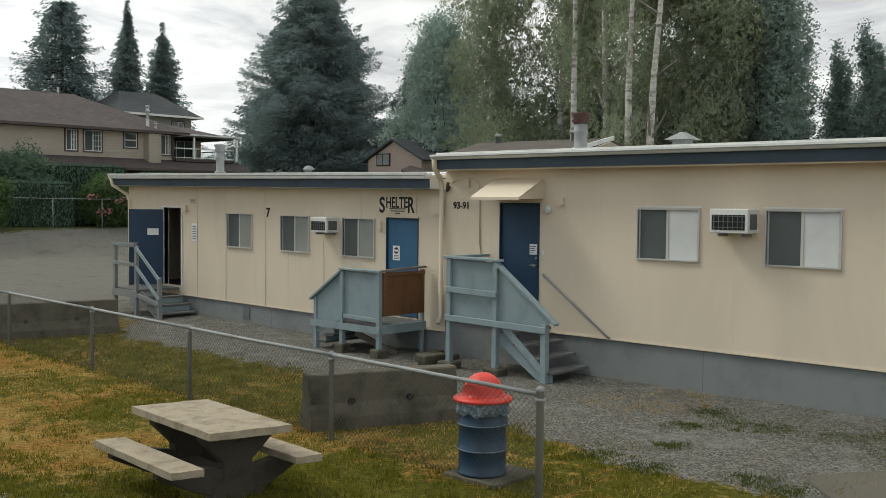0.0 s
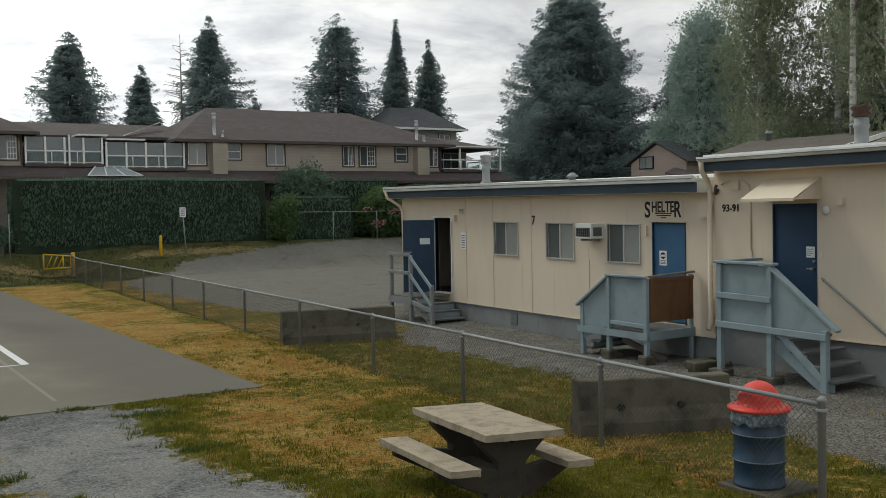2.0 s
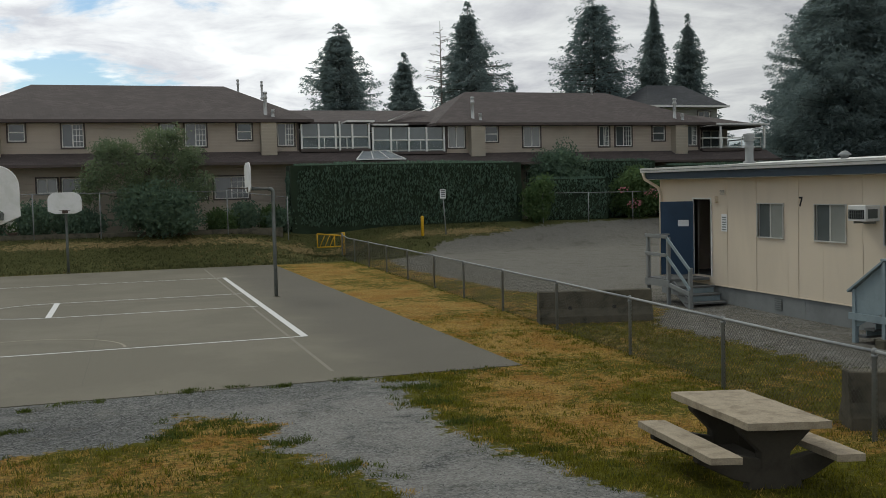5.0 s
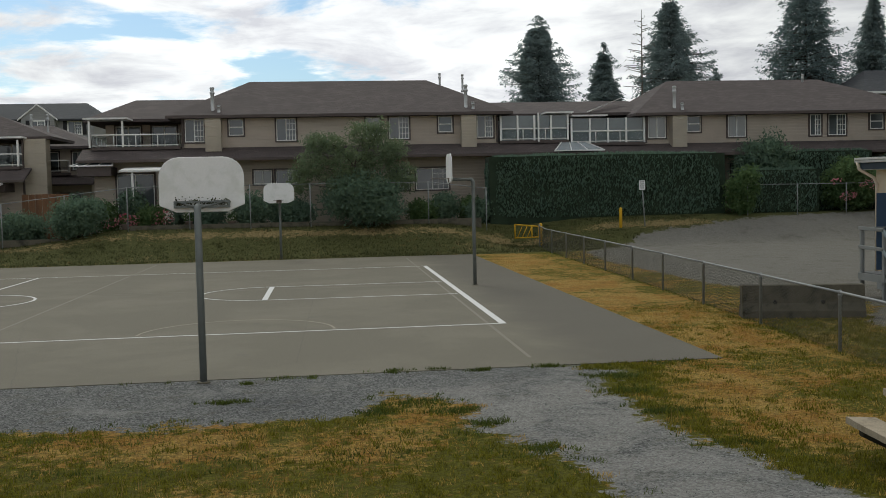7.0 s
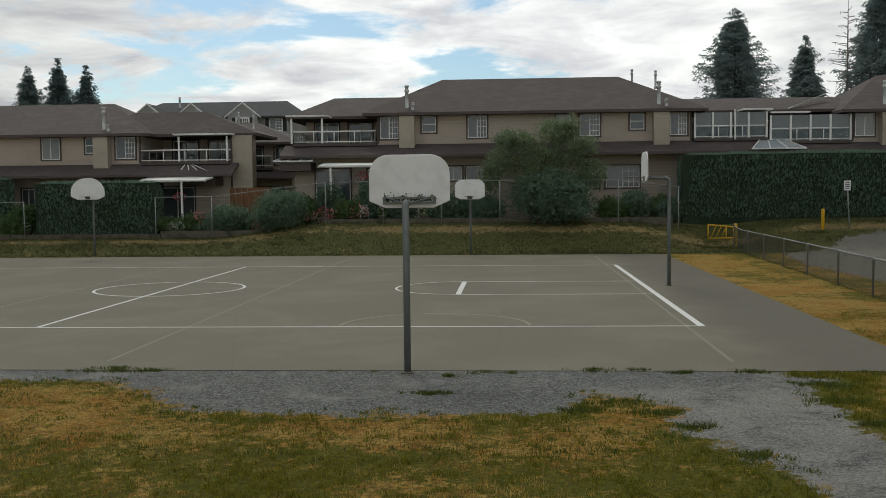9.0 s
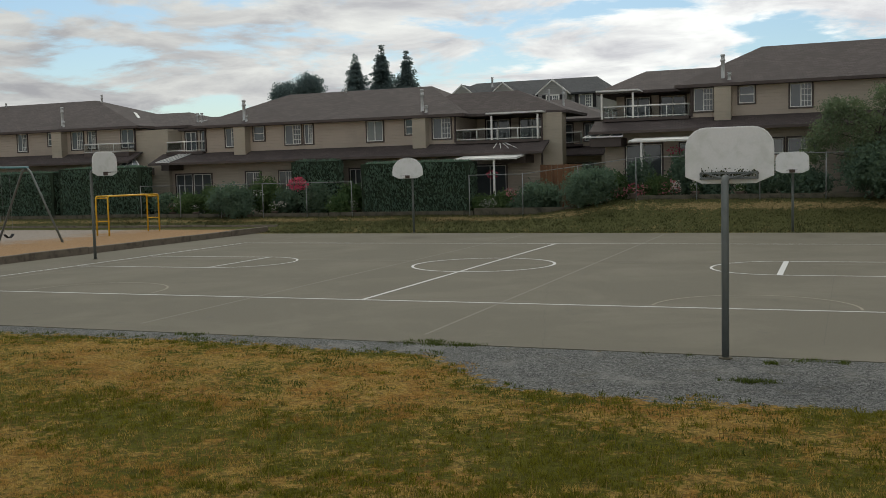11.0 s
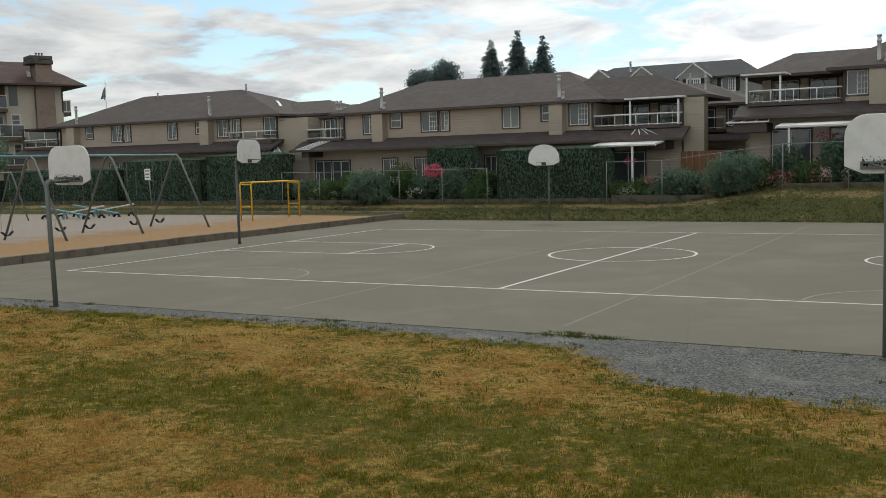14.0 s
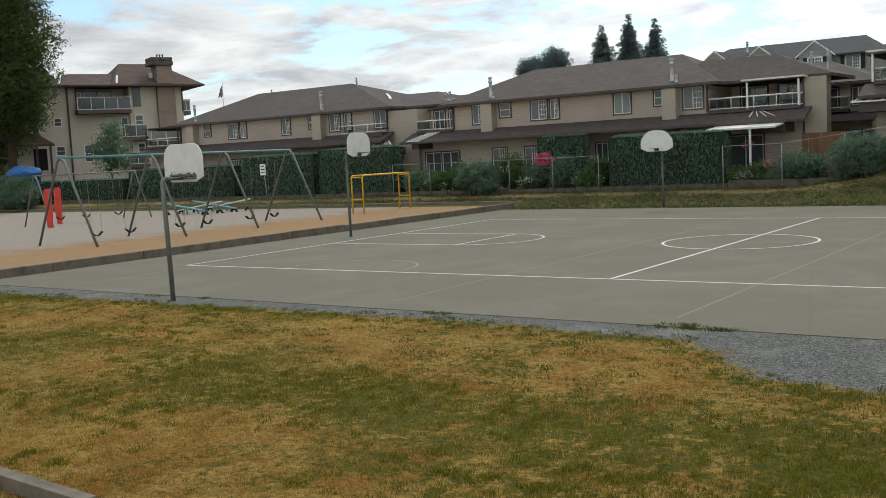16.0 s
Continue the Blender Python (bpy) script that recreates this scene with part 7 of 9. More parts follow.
shrub(-18.8, 52.6, 0.7, 0.5, M_LEAF, "low green planting in a garden border", 35)
shrub(-38.5, 52.6, 0.9, 0.75, M_LEAF, "low green planting in a garden border", 36)
shrub(-36.5, 52.9, 0.9, 0.9, M_LEAF, "low green planting in a garden border", 37)
shrub(-27.5, 52.2, 0.7, 0.6, M_LEAF, "low green planting in a garden border", 38)
shrub(-8.0, 53.2, 0.6, 1.2, M_LEAFDARK, "slim dark shrub beside the patio", 39, 1100)
shrub(-9.2, 52.8, 0.8, 0.6, M_LEAF, "low green planting in a garden border", 40)
shrub(-6.2, 52.8, 0.9, 0.8, M_LEAFDARK, "dark garden shrub behind wire fence", 41, 1200)
shrub(-4.0, 52.6, 1.0, 0.9, M_LEAFDARK, "dark garden shrub behind wire fence", 42, 1300)
shrub(-1.6, 52.4, 0.9, 0.7, M_LEAFDARK, "dark garden shrub behind wire fence", 43, 1200)
shrub(35.5, 52.2, 1.4, 1.0, M_LEAFDARK, "dark shrub at the lot edge", 44, 1500)


def blossom(x, y, z, r, material, label, seed, n=260):
    rng = np.random.default_rng(seed)
    t = thing("flower_cluster", (x, y, z), label, "flowers", "garden flowers")
    ROOT[t] = Vector((0, 0, 0))
    quad_mesh("petals", leaf_quads(rng, blob_points(rng, n, [(0, 0, 0, r, r * 0.7, r * 0.6)], 0.6, 1, seed), 0.05, None, 0, 0.9), material, t, "stuff")


blossom(-30.2, 51.9, 2.62, 0.68, M_REDFLOWER, "bright pinkish red blossom on a garden shrub", 51, 420)
blossom(28.2, 51.3, 2.3, 0.5, M_PINK, "pink rhododendron flowers on a shrub", 52, 70)
blossom(29.2, 51.0, 2.9, 0.5, M_PINK, "pink rhododendron flowers on a shrub", 53, 60)
blossom(27.6, 51.5, 3.1, 0.35, M_PINK, "pink rhododendron flowers on a shrub", 54, 30)
blossom(-8.6, 52.4, 2.0, 0.7, M_PINK, "pink flowers in the garden border", 55, 160)
blossom(-8.4, 53.8, 3.9, 0.45, M_REDFLOWER, "red flowers in a hanging basket", 56, 80)
blossom(-18.7, 53.9, 2.9, 0.4, M_REDFLOWER, "red flowers in a hanging basket", 57, 80)
blossom(-10.0, 52.3, 1.9, 0.5, M_PINK, "pink flowers in the garden border", 58, 90)

# far conifers
CON = [((19.5, 90, 1.5), 17.4, 5.6, 61, M_SPRUCE, 0.5), ((25.6, 90, 1.5), 14.9, 5.2, 62, M_SPRUCE, 0.75), ((32.0, 90, 1.5), 19.9, 8.2, 63, M_SPRUCE, 0.78),
       ((45.2, 90, 1.5), 21.3, 8.0, 64, M_FIR, 0.58), ((51.9, 90, 1.5), 21.3, 5.6, 65, M_SPRUCE, 0.95), ((55.8, 90, 1.5), 19.5, 6.2, 66, M_SPRUCE, 0.88), ((48.5, 94, 1.5), 14.5, 5.0, 67, M_FIR, 0.75),
       ((-44.4, 95, 0.5), 16.0, 5.0, 68, M_FIR, 0.8), ((-47.4, 95, 0.5), 15.3, 4.6, 69, M_FIR, 0.8), ((-41.6, 95, 0.5), 15.2, 4.4, 70, M_FIR, 0.8), ((37.5, 93, 1.5), 13.0, 3.6, 73, M_SPRUCE, 0.8)]
for at, h, r, seed, m, pw in CON:
    conifer(at, h, r * 1.12, seed, "tall dark green conifer behind the rooftops", m, 32000, 0.13, 0.115, 0.14, 0.58, pw + 0.08, plume=0.55, core=0.60)
conifer((51.2, 61.0, 0.5), 19.8, 8.7, 80, "huge broad dark spruce beyond the portables", M_SPRUCE, 230000, 0.03, 0.085, 0.06, 0.34, 0.56, "trees beyond the portables", 26, 0.60)
conifer((56.5, 54.5, 0.5), 15.4, 5.0, 81, "pointed dark spruce beyond the portables", M_SPRUCE, 30000, 0.05, 0.10, 0.12, 0.4, 0.8, "trees beyond the portables")
conifer((60, 53.2, 0.5), 15.2, 4.2, 82, "pointed dark spruce beyond the portables", M_FIR, 26000, 0.05, 0.10, 0.12, 0.4, 0.8, "trees beyond the portables")
conifer((63, 52.0, 0.5), 14.6, 4.0, 83, "pointed blue-green spruce beyond the portables", M_SPRUCE, 26000, 0.05, 0.10, 0.12, 0.45, 0.8, "trees beyond the portables")
broadleaf("round_tree", (-54.9, 96, 0.5), 11, 0.3, [(-1.6, 0, 11.4, 1.7, 1.7, 1.5), (1.4, 0, 11.9, 1.6, 1.6, 1.7), (0, 0, 10.0, 3.0, 2.5, 2.2)], 26000, 0.10, M_FIR, "dark round tree behind the rooftops", "tree", 84, group="trees behind the houses")
# bare larch
lt = thing("bare_larch", (28.9, 89, 1.5), "leafless grey larch with fine bare twigs", "tree", "trees behind the houses")
bm = bmesh.new()
rod(bm, (28.9, 89, 1.2), (28.9, 89, 19.2), 0.2, 0.02, 7, False)
part("trunk", bm, M_GREYTWIG, lt)
bm = bmesh.new()
rnd = random.Random(9)
for i in range(70):
    z = 5 + 13.5 * i / 70
    a = rnd.uniform(0, 6.28)
    L = (19.8 - z) * 0.22 + 0.3
    e = (28.9 + math.cos(a) * L, 89 + math.sin(a) * L, z + L * 0.15)
    rod(bm, (28.9, 89, z), e, 0.045, 0.015, 4, False)
    rod(bm, e, (e[0] + rnd.uniform(-0.3, 0.5), e[1], e[2] + rnd.uniform(-0.3, 0.3)), 0.02, 0.01, 4, False)
part("branchwork", bm, M_GREYTWIG, lt)

# broadleaf belt beyond the portables
broadleaf("cottonwood_tree", (48.5, 45.5, 0.3), 13, 0.3, [(0, 0, 11.5, 2.0, 2.0, 3.6), (1.2, 1.8, 10.2, 1.7, 1.7, 3.0), (-0.8, -2.0, 11.8, 1.6, 1.8, 3.4), (0.4, 2.6, 7.0, 2.2, 2.2, 2.4), (0, -1.2, 6.6, 2.5, 2.4, 2.6), (0.5, 0.4, 14.0, 1.0, 1.0, 1.7)], 26000, 0.085, M_POPLAR, "upright blue-green cottonwood with open crown", "tree", 90, group="trees beyond the portables")
BELT = [(46.0, 38.6, 18.5, 3.4, 91), (47.5, 34.4, 19.5, 3.6, 92), (44.8, 29.6, 19.0, 3.2, 93), (47.0, 26.4, 19.5, 3.2, 94), (45.6, 24.4, 16.5, 2.5, 95)]
for x, y, h, r, seed in BELT:
    rng = random.Random(seed)
    blobs = [(rng.uniform(-0.5, 0.5) * r, rng.uniform(-0.8, 0.8) * r, h * u, r * rng.uniform(0.45, 0.75), r * rng.uniform(0.5, 0.8), h * rng.uniform(0.09, 0.14)) for u in (0.28, 0.36, 0.42, 0.5, 0.56, 0.62, 0.68, 0.74, 0.8, 0.86, 0.92, 0.97)]
    broadleaf("birch_tree", (x, y, 0.3), h * 0.96, 0.26, blobs, 62000, 0.050, M_LEAFOLIVE, "tall birch with pale trunk and hanging olive leaves", "tree", seed, M_BIRCH, "trees beyond the portables", True, ((0, 0),))
# pale trunks that stand clear before the leaves
for x, y, h, lean, seed in ((41.5, 29.2, 17.5, -0.25, 101), (41.0, 26.0, 17, 0.35, 102), (41.2, 25.0, 17.5, 0.9, 103)):
    bm = bmesh.new()
    rng = random.Random(seed)
    t = thing("birch_tree", (x, y, 0.3), "slender birch with bare pale trunk", "tree", "trees beyond the portables")
    pts = [(x, y - lean * (k / 6) ** 1.3 + rng.uniform(-0.08, 0.08), 0.1 + h * k / 6) for k in range(7)]
    for k, (p, q) in enumerate(zip(pts, pts[1:])):
        rod(bm, p, q, 0.24 - 0.03 * k, 0.21 - 0.03 * k, 10, False)
    part("trunk", bm, M_BIRCH, t)
    for k in range(5):
        bm = bmesh.new()
        p = Vector(pts[2 + k % 4])
        e = p + Vector((rng.uniform(-1, 0.5), rng.uniform(-1.6, 1.6), rng.uniform(0.8, 2.2)))
        rod(bm, p, e, 0.07, 0.02, 6, False)
        part("branch", bm, M_GREYTWIG, t)
    nrng = np.random.default_rng(seed)
    blobs = [(rng.uniform(-0.5, 0.8), rng.uniform(-1.2, 1.2), h * u, 0.9, 1.0, 1.2) for u in (0.35, 0.62, 0.78, 0.9)]
    ROOT[t] = Vector((0, 0, 0))
    twigs = clusters(nrng, blob_points(nrng, 260, blobs, 0.4, 1, seed), 14, 0.16, True)
    quad_mesh("crown", leaf_quads(nrng, twigs, 0.065, np.tile(np.array([0, 0, -1.0]), (len(twigs), 1)), 0, 0.5, 3), M_LEAFOLIVE, t, corners=3)
for x, y, h, r, seed in ((46.5, 21.0, 19.5, 1.5, 110), (47.5, 22.5, 20.0, 1.7, 111), (50.5, 19.6, 10.2, 1.2, 112), (50.0, 17.9, 11.0, 1.2, 113), (50.5, 16.6, 11.4, 1.2, 114), (50.0, 15.0, 11.2, 1.3, 115), (50.0, 13.2, 10.8, 1.4, 116), (50, 11.0, 10.6, 1.5, 117), (52, 20.9, 6.4, 0.9, 118)):
    rng = random.Random(seed)
    blobs = [(rng.uniform(-0.35, 0.35) * r, rng.uniform(-0.4, 0.4) * r, h * u, r * w, r * w, h * 0.14) for u, w in ((0.15, 0.8), (0.28, 0.95), (0.4, 0.95), (0.52, 0.9), (0.64, 0.8), (0.76, 0.65), (0.87, 0.45), (0.95, 0.25))]
    broadleaf("poplar_tree", (x, y, 0.2), h * 0.9, 0.2, blobs, 22000, 0.07, M_POPLAR, "narrow dark columnar poplar", "tree", seed, group="trees beyond the portables")
for k, (x, y, h) in enumerate(((52, 41, 9), (52, 36, 10), (52, 31, 11), (51, 27, 11), (51, 23, 10), (54, 47, 9), (53, 19, 6), (54, 12, 5), (40.5, 32.3, 5.2), (42, 21.4, 4.6))):
    rng = random.Random(130 + k)
    blobs = [(rng.uniform(-1, 1), rng.uniform(-2.4, 2.4), h * u, 2.0, 2.4, h * 0.22) for u in (0.2, 0.35, 0.5, 0.65, 0.78, 0.3, 0.55)]
    broadleaf("thicket_tree", (x, y, 0.2), h * 0.7, 0.2, blobs, 15000, 0.10, M_THICKET if k < 8 else M_LEAFOLIVE, "dark tree of the thicket behind the birches", "tree", 130 + k, group="trees beyond the portables")
# big tree and young tree at the playground's far side
broadleaf("big_leafy_tree", (-87.5, 53, 0.6), 14, 0.5, [(0, 0, 20, 5.2, 4.5, 5.0), (1.6, 0, 15.5, 4.6, 4.2, 4.5), (-3, 0, 14, 5.5, 4.8, 5.0), (2.0, -0.5, 11.5, 4.2, 3.8, 3.6), (-1.5, 0, 8.0, 4.6, 4.0, 3.4), (1.0, 0, 9.0, 3.6, 3.6, 2.6), (1.2, 0, 24.5, 4.4, 3.6, 4.0), (-5.0, 0, 9.0, 5.0, 4, 5.0), (-7, 0, 18, 6, 5, 7), (-6, 0, 5, 4, 3, 3)], 95000, 0.115, M_LEAFRUST, "large dense leafy tree with browning leaves", "tree", 150, group="trees behind the playground")
broadleaf("young_tree", (-82.2, 60, 0.8), 5, 0.1, [(0.2, 0, 6.1, 1.3, 1.3, 1.5), (0.9, 0, 4.6, 1.9, 1.5, 1.5), (-1.2, 0, 4.7, 1.5, 1.3, 1.2), (-0.2, 0, 3.4, 1.9, 1.4, 1.3), (-2.4, 0, 5.0, 1.0, 0.7, 0.4), (1.9, 0, 3.2, 1.0, 0.8, 0.6)], 2300, 0.12, M_LEAFDARK, "small young green street tree", "tree", 151, group="trees behind the playground")


# ---- farther buildings ----
# back row of the townhouses
bk = thing("townhouse", (-15, 66, 0.8), "tan townhouse wing set back between the front houses", "house", "townhouses along the school field")
boxes("wall", [(-22, -14.6, 64, 74, -0.5, 6.25)], M_SIDING, bk)
bm = bmesh.new()
hip(bm, -23.0, -13.9, 63.2, 74.8, 6.32, 8.0, -20.2, -18.2)
part("roof", bm, M_ROOF, bk, "brown shingle roof")
railing(bk, [(-18.2, 63.7), (-15.9, 63.7), (-15.9, 63.98)], 4.72, 0.74)
boxes("balcony_floor", [(-18.3, -15.8, 63.6, 64.0, 4.55, 4.70)], M_BROWN, bk)
window(bk, -17.8, -16.5, 4.8, 6.0, 64.0)
window(bk, -15.7, -15.0, 4.9, 6.0, 64.0)
window(bk, -17.2, -15.2, 1.6, 3.4, 64.0)
for x in (-18.6, -17.6):
    flue(bk, x, 66.0, 7.0, 8.5, 0.07)
bm = bmesh.new()
slab(bm, [(-18.9, 64, 4.55), (-14.2, 64, 4.55), (-14.2, 62.6, 4.0), (-18.9, 62.6, 4.0)], (0, 0, -0.1))
part("pent_roof", bm, M_ROOF, bk)

gr = thing("row_house", (-29, 95, 1), "pale grey row house with dark gabled roof far behind", "house")
boxes("wall", [(-37.2, -21.2, 95, 105, 0, 10.38)], M_GREYSIDING, gr)
bm = bmesh.new()
hip(bm, -38.0, -20.6, 94.3, 106, 10.42, 12.35, -35.8, -22.9)
part("roof", bm, M_ROOFGREY, gr, "dark grey shingle roof")
for xc in (-35.2, -30.9, -25.9):
    bm = bmesh.new()
    slab(bm, [(xc - 1.45, 94.0, 8.6), (xc + 1.45, 94.0, 8.6), (xc + 1.45, 94.0, 10.45), (xc, 94.0, 11.6), (xc - 1.45, 94.0, 10.45)], (0, 3.0, 0))
    part("dormer", bm, M_GREYSIDING, gr, "pale gabled dormer")
    for s in (-1, 1):
        bm = bmesh.new()
        slab(bm, [(xc, 93.9, 11.62), (xc + s * 1.75, 93.9, 10.24), (xc + s * 1.75, 93.9, 10.38), (xc, 93.9, 11.78)], (0, 0.12, 0))
        part("barge_board", bm, M_WHITE, gr, "white barge board")
        bm = bmesh.new()
        slab(bm, [(xc, 94.03, 11.63), (xc + s * 1.75, 94.03, 10.25), (xc + s * 1.75, 94.03, 10.37), (xc, 94.03, 11.76)], (0, 2.6, 0))
        part("dormer_roof", bm, M_ROOFGREY, gr)
for x, wy in ((-35.2, 94), (-30.9, 94), (-28.6, 95), (-25.9, 94), (-22.9, 95)):
    w = window(gr, x - 0.6, x + 0.6, 9.05, 10.22, wy, grid=True, trim=False)
    for s in (-1, 1):
        boxes("shutter", [(x + s * 0.86 - 0.17, x + s * 0.86 + 0.17, wy - 0.07, wy - 0.005, 9.0, 10.27)], M_BLACK, w)
for x in (-33,):
    flue(gr, x, 97, 11.5, 12.6, 0.1)

dk = thing("house", (49, 80, 1.5), "white house with dark hip roof behind the townhouses", "house")
boxes("wall", [(46.0, 52.6, 80, 88, 0, 10.5)], M_GREYSIDING, dk)
bm = bmesh.new()
hip(bm, 45.0, 53.4, 79.3, 88.7, 10.6, 12.9, 47.6, 51.4)
part("roof", bm, M_ROOFGREY, dk, "dark grey shingle roof")
boxes("gutter", [(45.0, 53.4, 79.16, 79.29, 10.42, 10.62)], M_WHITE, dk, "white gutter")
window(dk, 50.6, 51.8, 9.0, 10.1, 80)

# houses behind the portables
hs = thing("house", (46, 45, 0.5), "small tan gabled house behind the portables", "house")
wb = bmesh.new()
slab(wb, [(45.0, 43.2, 0), (45.0, 48.0, 0), (45.0, 48.0, 5.7), (45.0, 45.6, 6.85), (45.0, 43.2, 5.7)], (8, 0, 0))
part("wall", wb, M_SIDINGPINK, hs, "tan horizontal siding")
for s, y0 in ((1, 48.0), (-1, 43.2)):
    bm = bmesh.new()
    slab(bm, [(44.7, 45.6, 6.9), (44.7, y0 + s * 0.4, 5.53), (44.7, y0 + s * 0.4, 5.64), (44.7, 45.6, 7.02)], (8.8, 0, 0))
    part("roof", bm, M_ROOFGREY, hs, "dark shingle roof")
bm = bmesh.new()
box(bm, 44.93, 45.0, 45.95, 47.2, 5.3, 6.1)
w = part("window", bm, M_BLACK, hs, "dark trimmed window")
bm = bmesh.new()
box(bm, 44.91, 44.928, 46.02, 46.54, 5.36, 6.04)
box(bm, 44.91, 44.928, 46.61, 47.13, 5.36, 6.04)
part("pane", bm, M_GLASSPALE, w)
bm = bmesh.new()
slab(bm, [(44.2, 41.6, 4.5), (44.2, 44.2, 5.0), (44.98, 44.2, 5.3), (44.98, 41.6, 4.8)], (0, 0, -0.12))
part("pent_roof", bm, M_ROOF, hs)

h2 = thing("house", (37, 28, 0.3), "low tan house with weathered brown roof behind the portables", "house")
boxes("wall", [(34.2, 42.0, 25.0, 31.0, 0, 4.95)], M_SIDINGPALE, h2)
bm = bmesh.new()
slab(bm, [(33.6, 24.5, 4.95), (33.6, 31.2, 5.0), (38.0, 32.4, 5.85), (38.0, 25.2, 5.8)], (0, 0, 0.12))
part("roof", bm, M_ROOFMOSS, h2, "weathered brown shingle roof")
bm = bmesh.new()
slab(bm, [(38.0, 25.2, 5.8), (38.0, 32.4, 5.85), (42.5, 33.2, 5.2), (42.5, 24.5, 4.95)], (0, 0, 0.12))
part("roof", bm, M_ROOFMOSS, h2)
bm = bmesh.new()
slab(bm, [(34.0, 24.7, 4.95), (38.0, 24.7, 5.82), (38.0, 24.7, 6.0), (33.6, 24.7, 5.05)], (0, 0.1, 0))
part("barge_board", bm, M_WHITE, h2, "white barge board")
bm = bmesh.new()
slab(bm, [(34.4, 24.85, 4.9), (38.0, 24.85, 5.75), (41.6, 24.85, 4.9)], (0, 0.1, 0))
part("gable_wall", bm, M_SIDINGPALE, h2)
for y in (31.0, 26.6):
    bm = bmesh.new()
    lathe(bm, [(0.12, 0), (0.12, 0.35), (0.2, 0.36), (0.16, 0.5), (0.02, 0.52)], 10, (37.6, y, 5.8))
    part("roof_vent", bm, M_GALV, h2)

# apartment block beyond the playground, turned towards the field
ap = thing("apartment_building", (-89.72, 68.50, 0.8), "four-storey beige apartment block with brown roofs and balconies", "apartment building", rz=67.0)
boxes("wall", [(-0.2, 5.55, 0, 10, 0, 11.3)], M_STUCCO, ap, "beige stucco wall of the corner tower")
boxes("wall", [(-6.5, -0.2, 0.35, 10, 0, 8.5), (-6.5, -5.7, 0.35, 10, 8.5, 11.3), (-5.7, -0.2, 2.0, 10, 8.5, 11.3)], M_STUCCO, ap, "beige stucco wall with a recessed balcony")
boxes("wall", [(-26, -6.5, 0.1, 10, 0, 11.3)], M_STUCCO, ap, "beige stucco wall of the far wing")
for name, spec, label in (("roof", (-2.2, 7.7, -1.2, 10.4, 11.45, 14.15, 0.0, 4.2, 4.2), "brown shingle hip roof of the tower"),
                          ("roof", (-9.6, 1.0, -1.1, 10.3, 11.42, 13.0, -5.6, -0.2, 3.6), "lower brown shingle roof between the hips"),
                          ("roof", (-27, -7.0, -1.0, 10.2, 11.40, 13.75, -22, -8.0, 4.0), "brown shingle hip roof of the far wing")):
    bm = bmesh.new()
    hip(bm, *spec)
    part(name, bm, M_ROOFRED, ap, label)
boxes("gutter", [(-7.0, 7.72, -1.32, -1.205, 11.28, 11.44)], M_BROWN, ap, "dark brown gutter")
for a, b in (((-7.40, -0.95, 11.55), (-6.80, 1.1, 12.45)), ((-1.62, -1.0, 11.6), (-1.0, 1.2, 12.6))):
    a, b = Vector(a), Vector(b)
    bm = bmesh.new()
    w = Vector((0.11, 0, 0))
    slab(bm, [a - w, b - w, b + w, a + w], (0, -0.04, 0.06))
    part("valley_flashing", bm, M_WHITE, ap, "pale metal valley flashing")
boxes("chimney_breast", [(2.70, 4.62, -0.55, -0.003, 1, 11.28)], M_CHIMNEY, ap, "brown rendered chimney breast", 0.02)
ch = boxes("chimney", [(2.72, 4.38, -0.8, 1.2, 11.3, 13.5)], M_CHIMNEY, ap, "brown rendered chimney stack", 0.02)
boxes("cap", [(2.10, 4.50, -1.0, 1.4, 13.5, 13.95), (2.16, 4.45, -0.95, 1.35, 13.95, 14.38)], M_CHIMNEYDARK, ch, "darker corbelled cap", 0.06)
for x in (3.15, 3.45, 3.75):
    bm = bmesh.new()
    lathe(bm, [(0.07, 0), (0.07, 0.28), (0.13, 0.30), (0.10, 0.40), (0.02, 0.42)], 8, (x, 0.2, 14.37))
    part("chimney_pot", bm, M_GALV, ch)
bm = bmesh.new()
slab(bm, [(2.25, 0.35, 12.25), (2.25, 0.75, 12.35), (2.25, 0.75, 12.85), (2.25, 0.35, 12.75)], (0.3, 0, 0))
part("valley_flashing", bm, M_WHITE, ap)


def flat_balcony(x0, x1, y0, y1, z, glazed):
    """A slab with white posts and rails; glazed ones have dark glass infill."""
    bm = bmesh.new()
    box(bm, x0, x1, y0, y1, z - 0.38, z)
    f = part("balcony_floor", bm, M_BROWNPALE, ap, "brown fascia of the balcony slab")
    n = max(2, round((x1 - x0) / 1.35))
    for k in range(n + 1):
        x = x0 + 0.05 + (x1 - x0 - 0.1) * k / n
        boxes("post", [(x - 0.035, x + 0.035, y0 + 0.02, y0 + 0.09, z, z + 1.25)], M_TRIMWHITE, f)
        if k < n:
            b = x0 + 0.05 + (x1 - x0 - 0.1) * (k + 1) / n
            boxes("glass_panel", [(x + 0.035, b - 0.035, y0 + 0.05, y0 + 0.062, z + 0.1, z + 1.18)], M_GLASS if glazed else M_GLASSPALE, f)
    boxes("top_rail", [(x0, x1, y0 + 0.015, y0 + 0.095, z + 1.25, z + 1.32)], M_TRIMWHITE, f)
    boxes("bottom_rail", [(x0 + 0.1, x1 - 0.1, y0 + 0.03, y0 + 0.08, z + 0.02, z + 0.09)], M_TRIMWHITE, f)


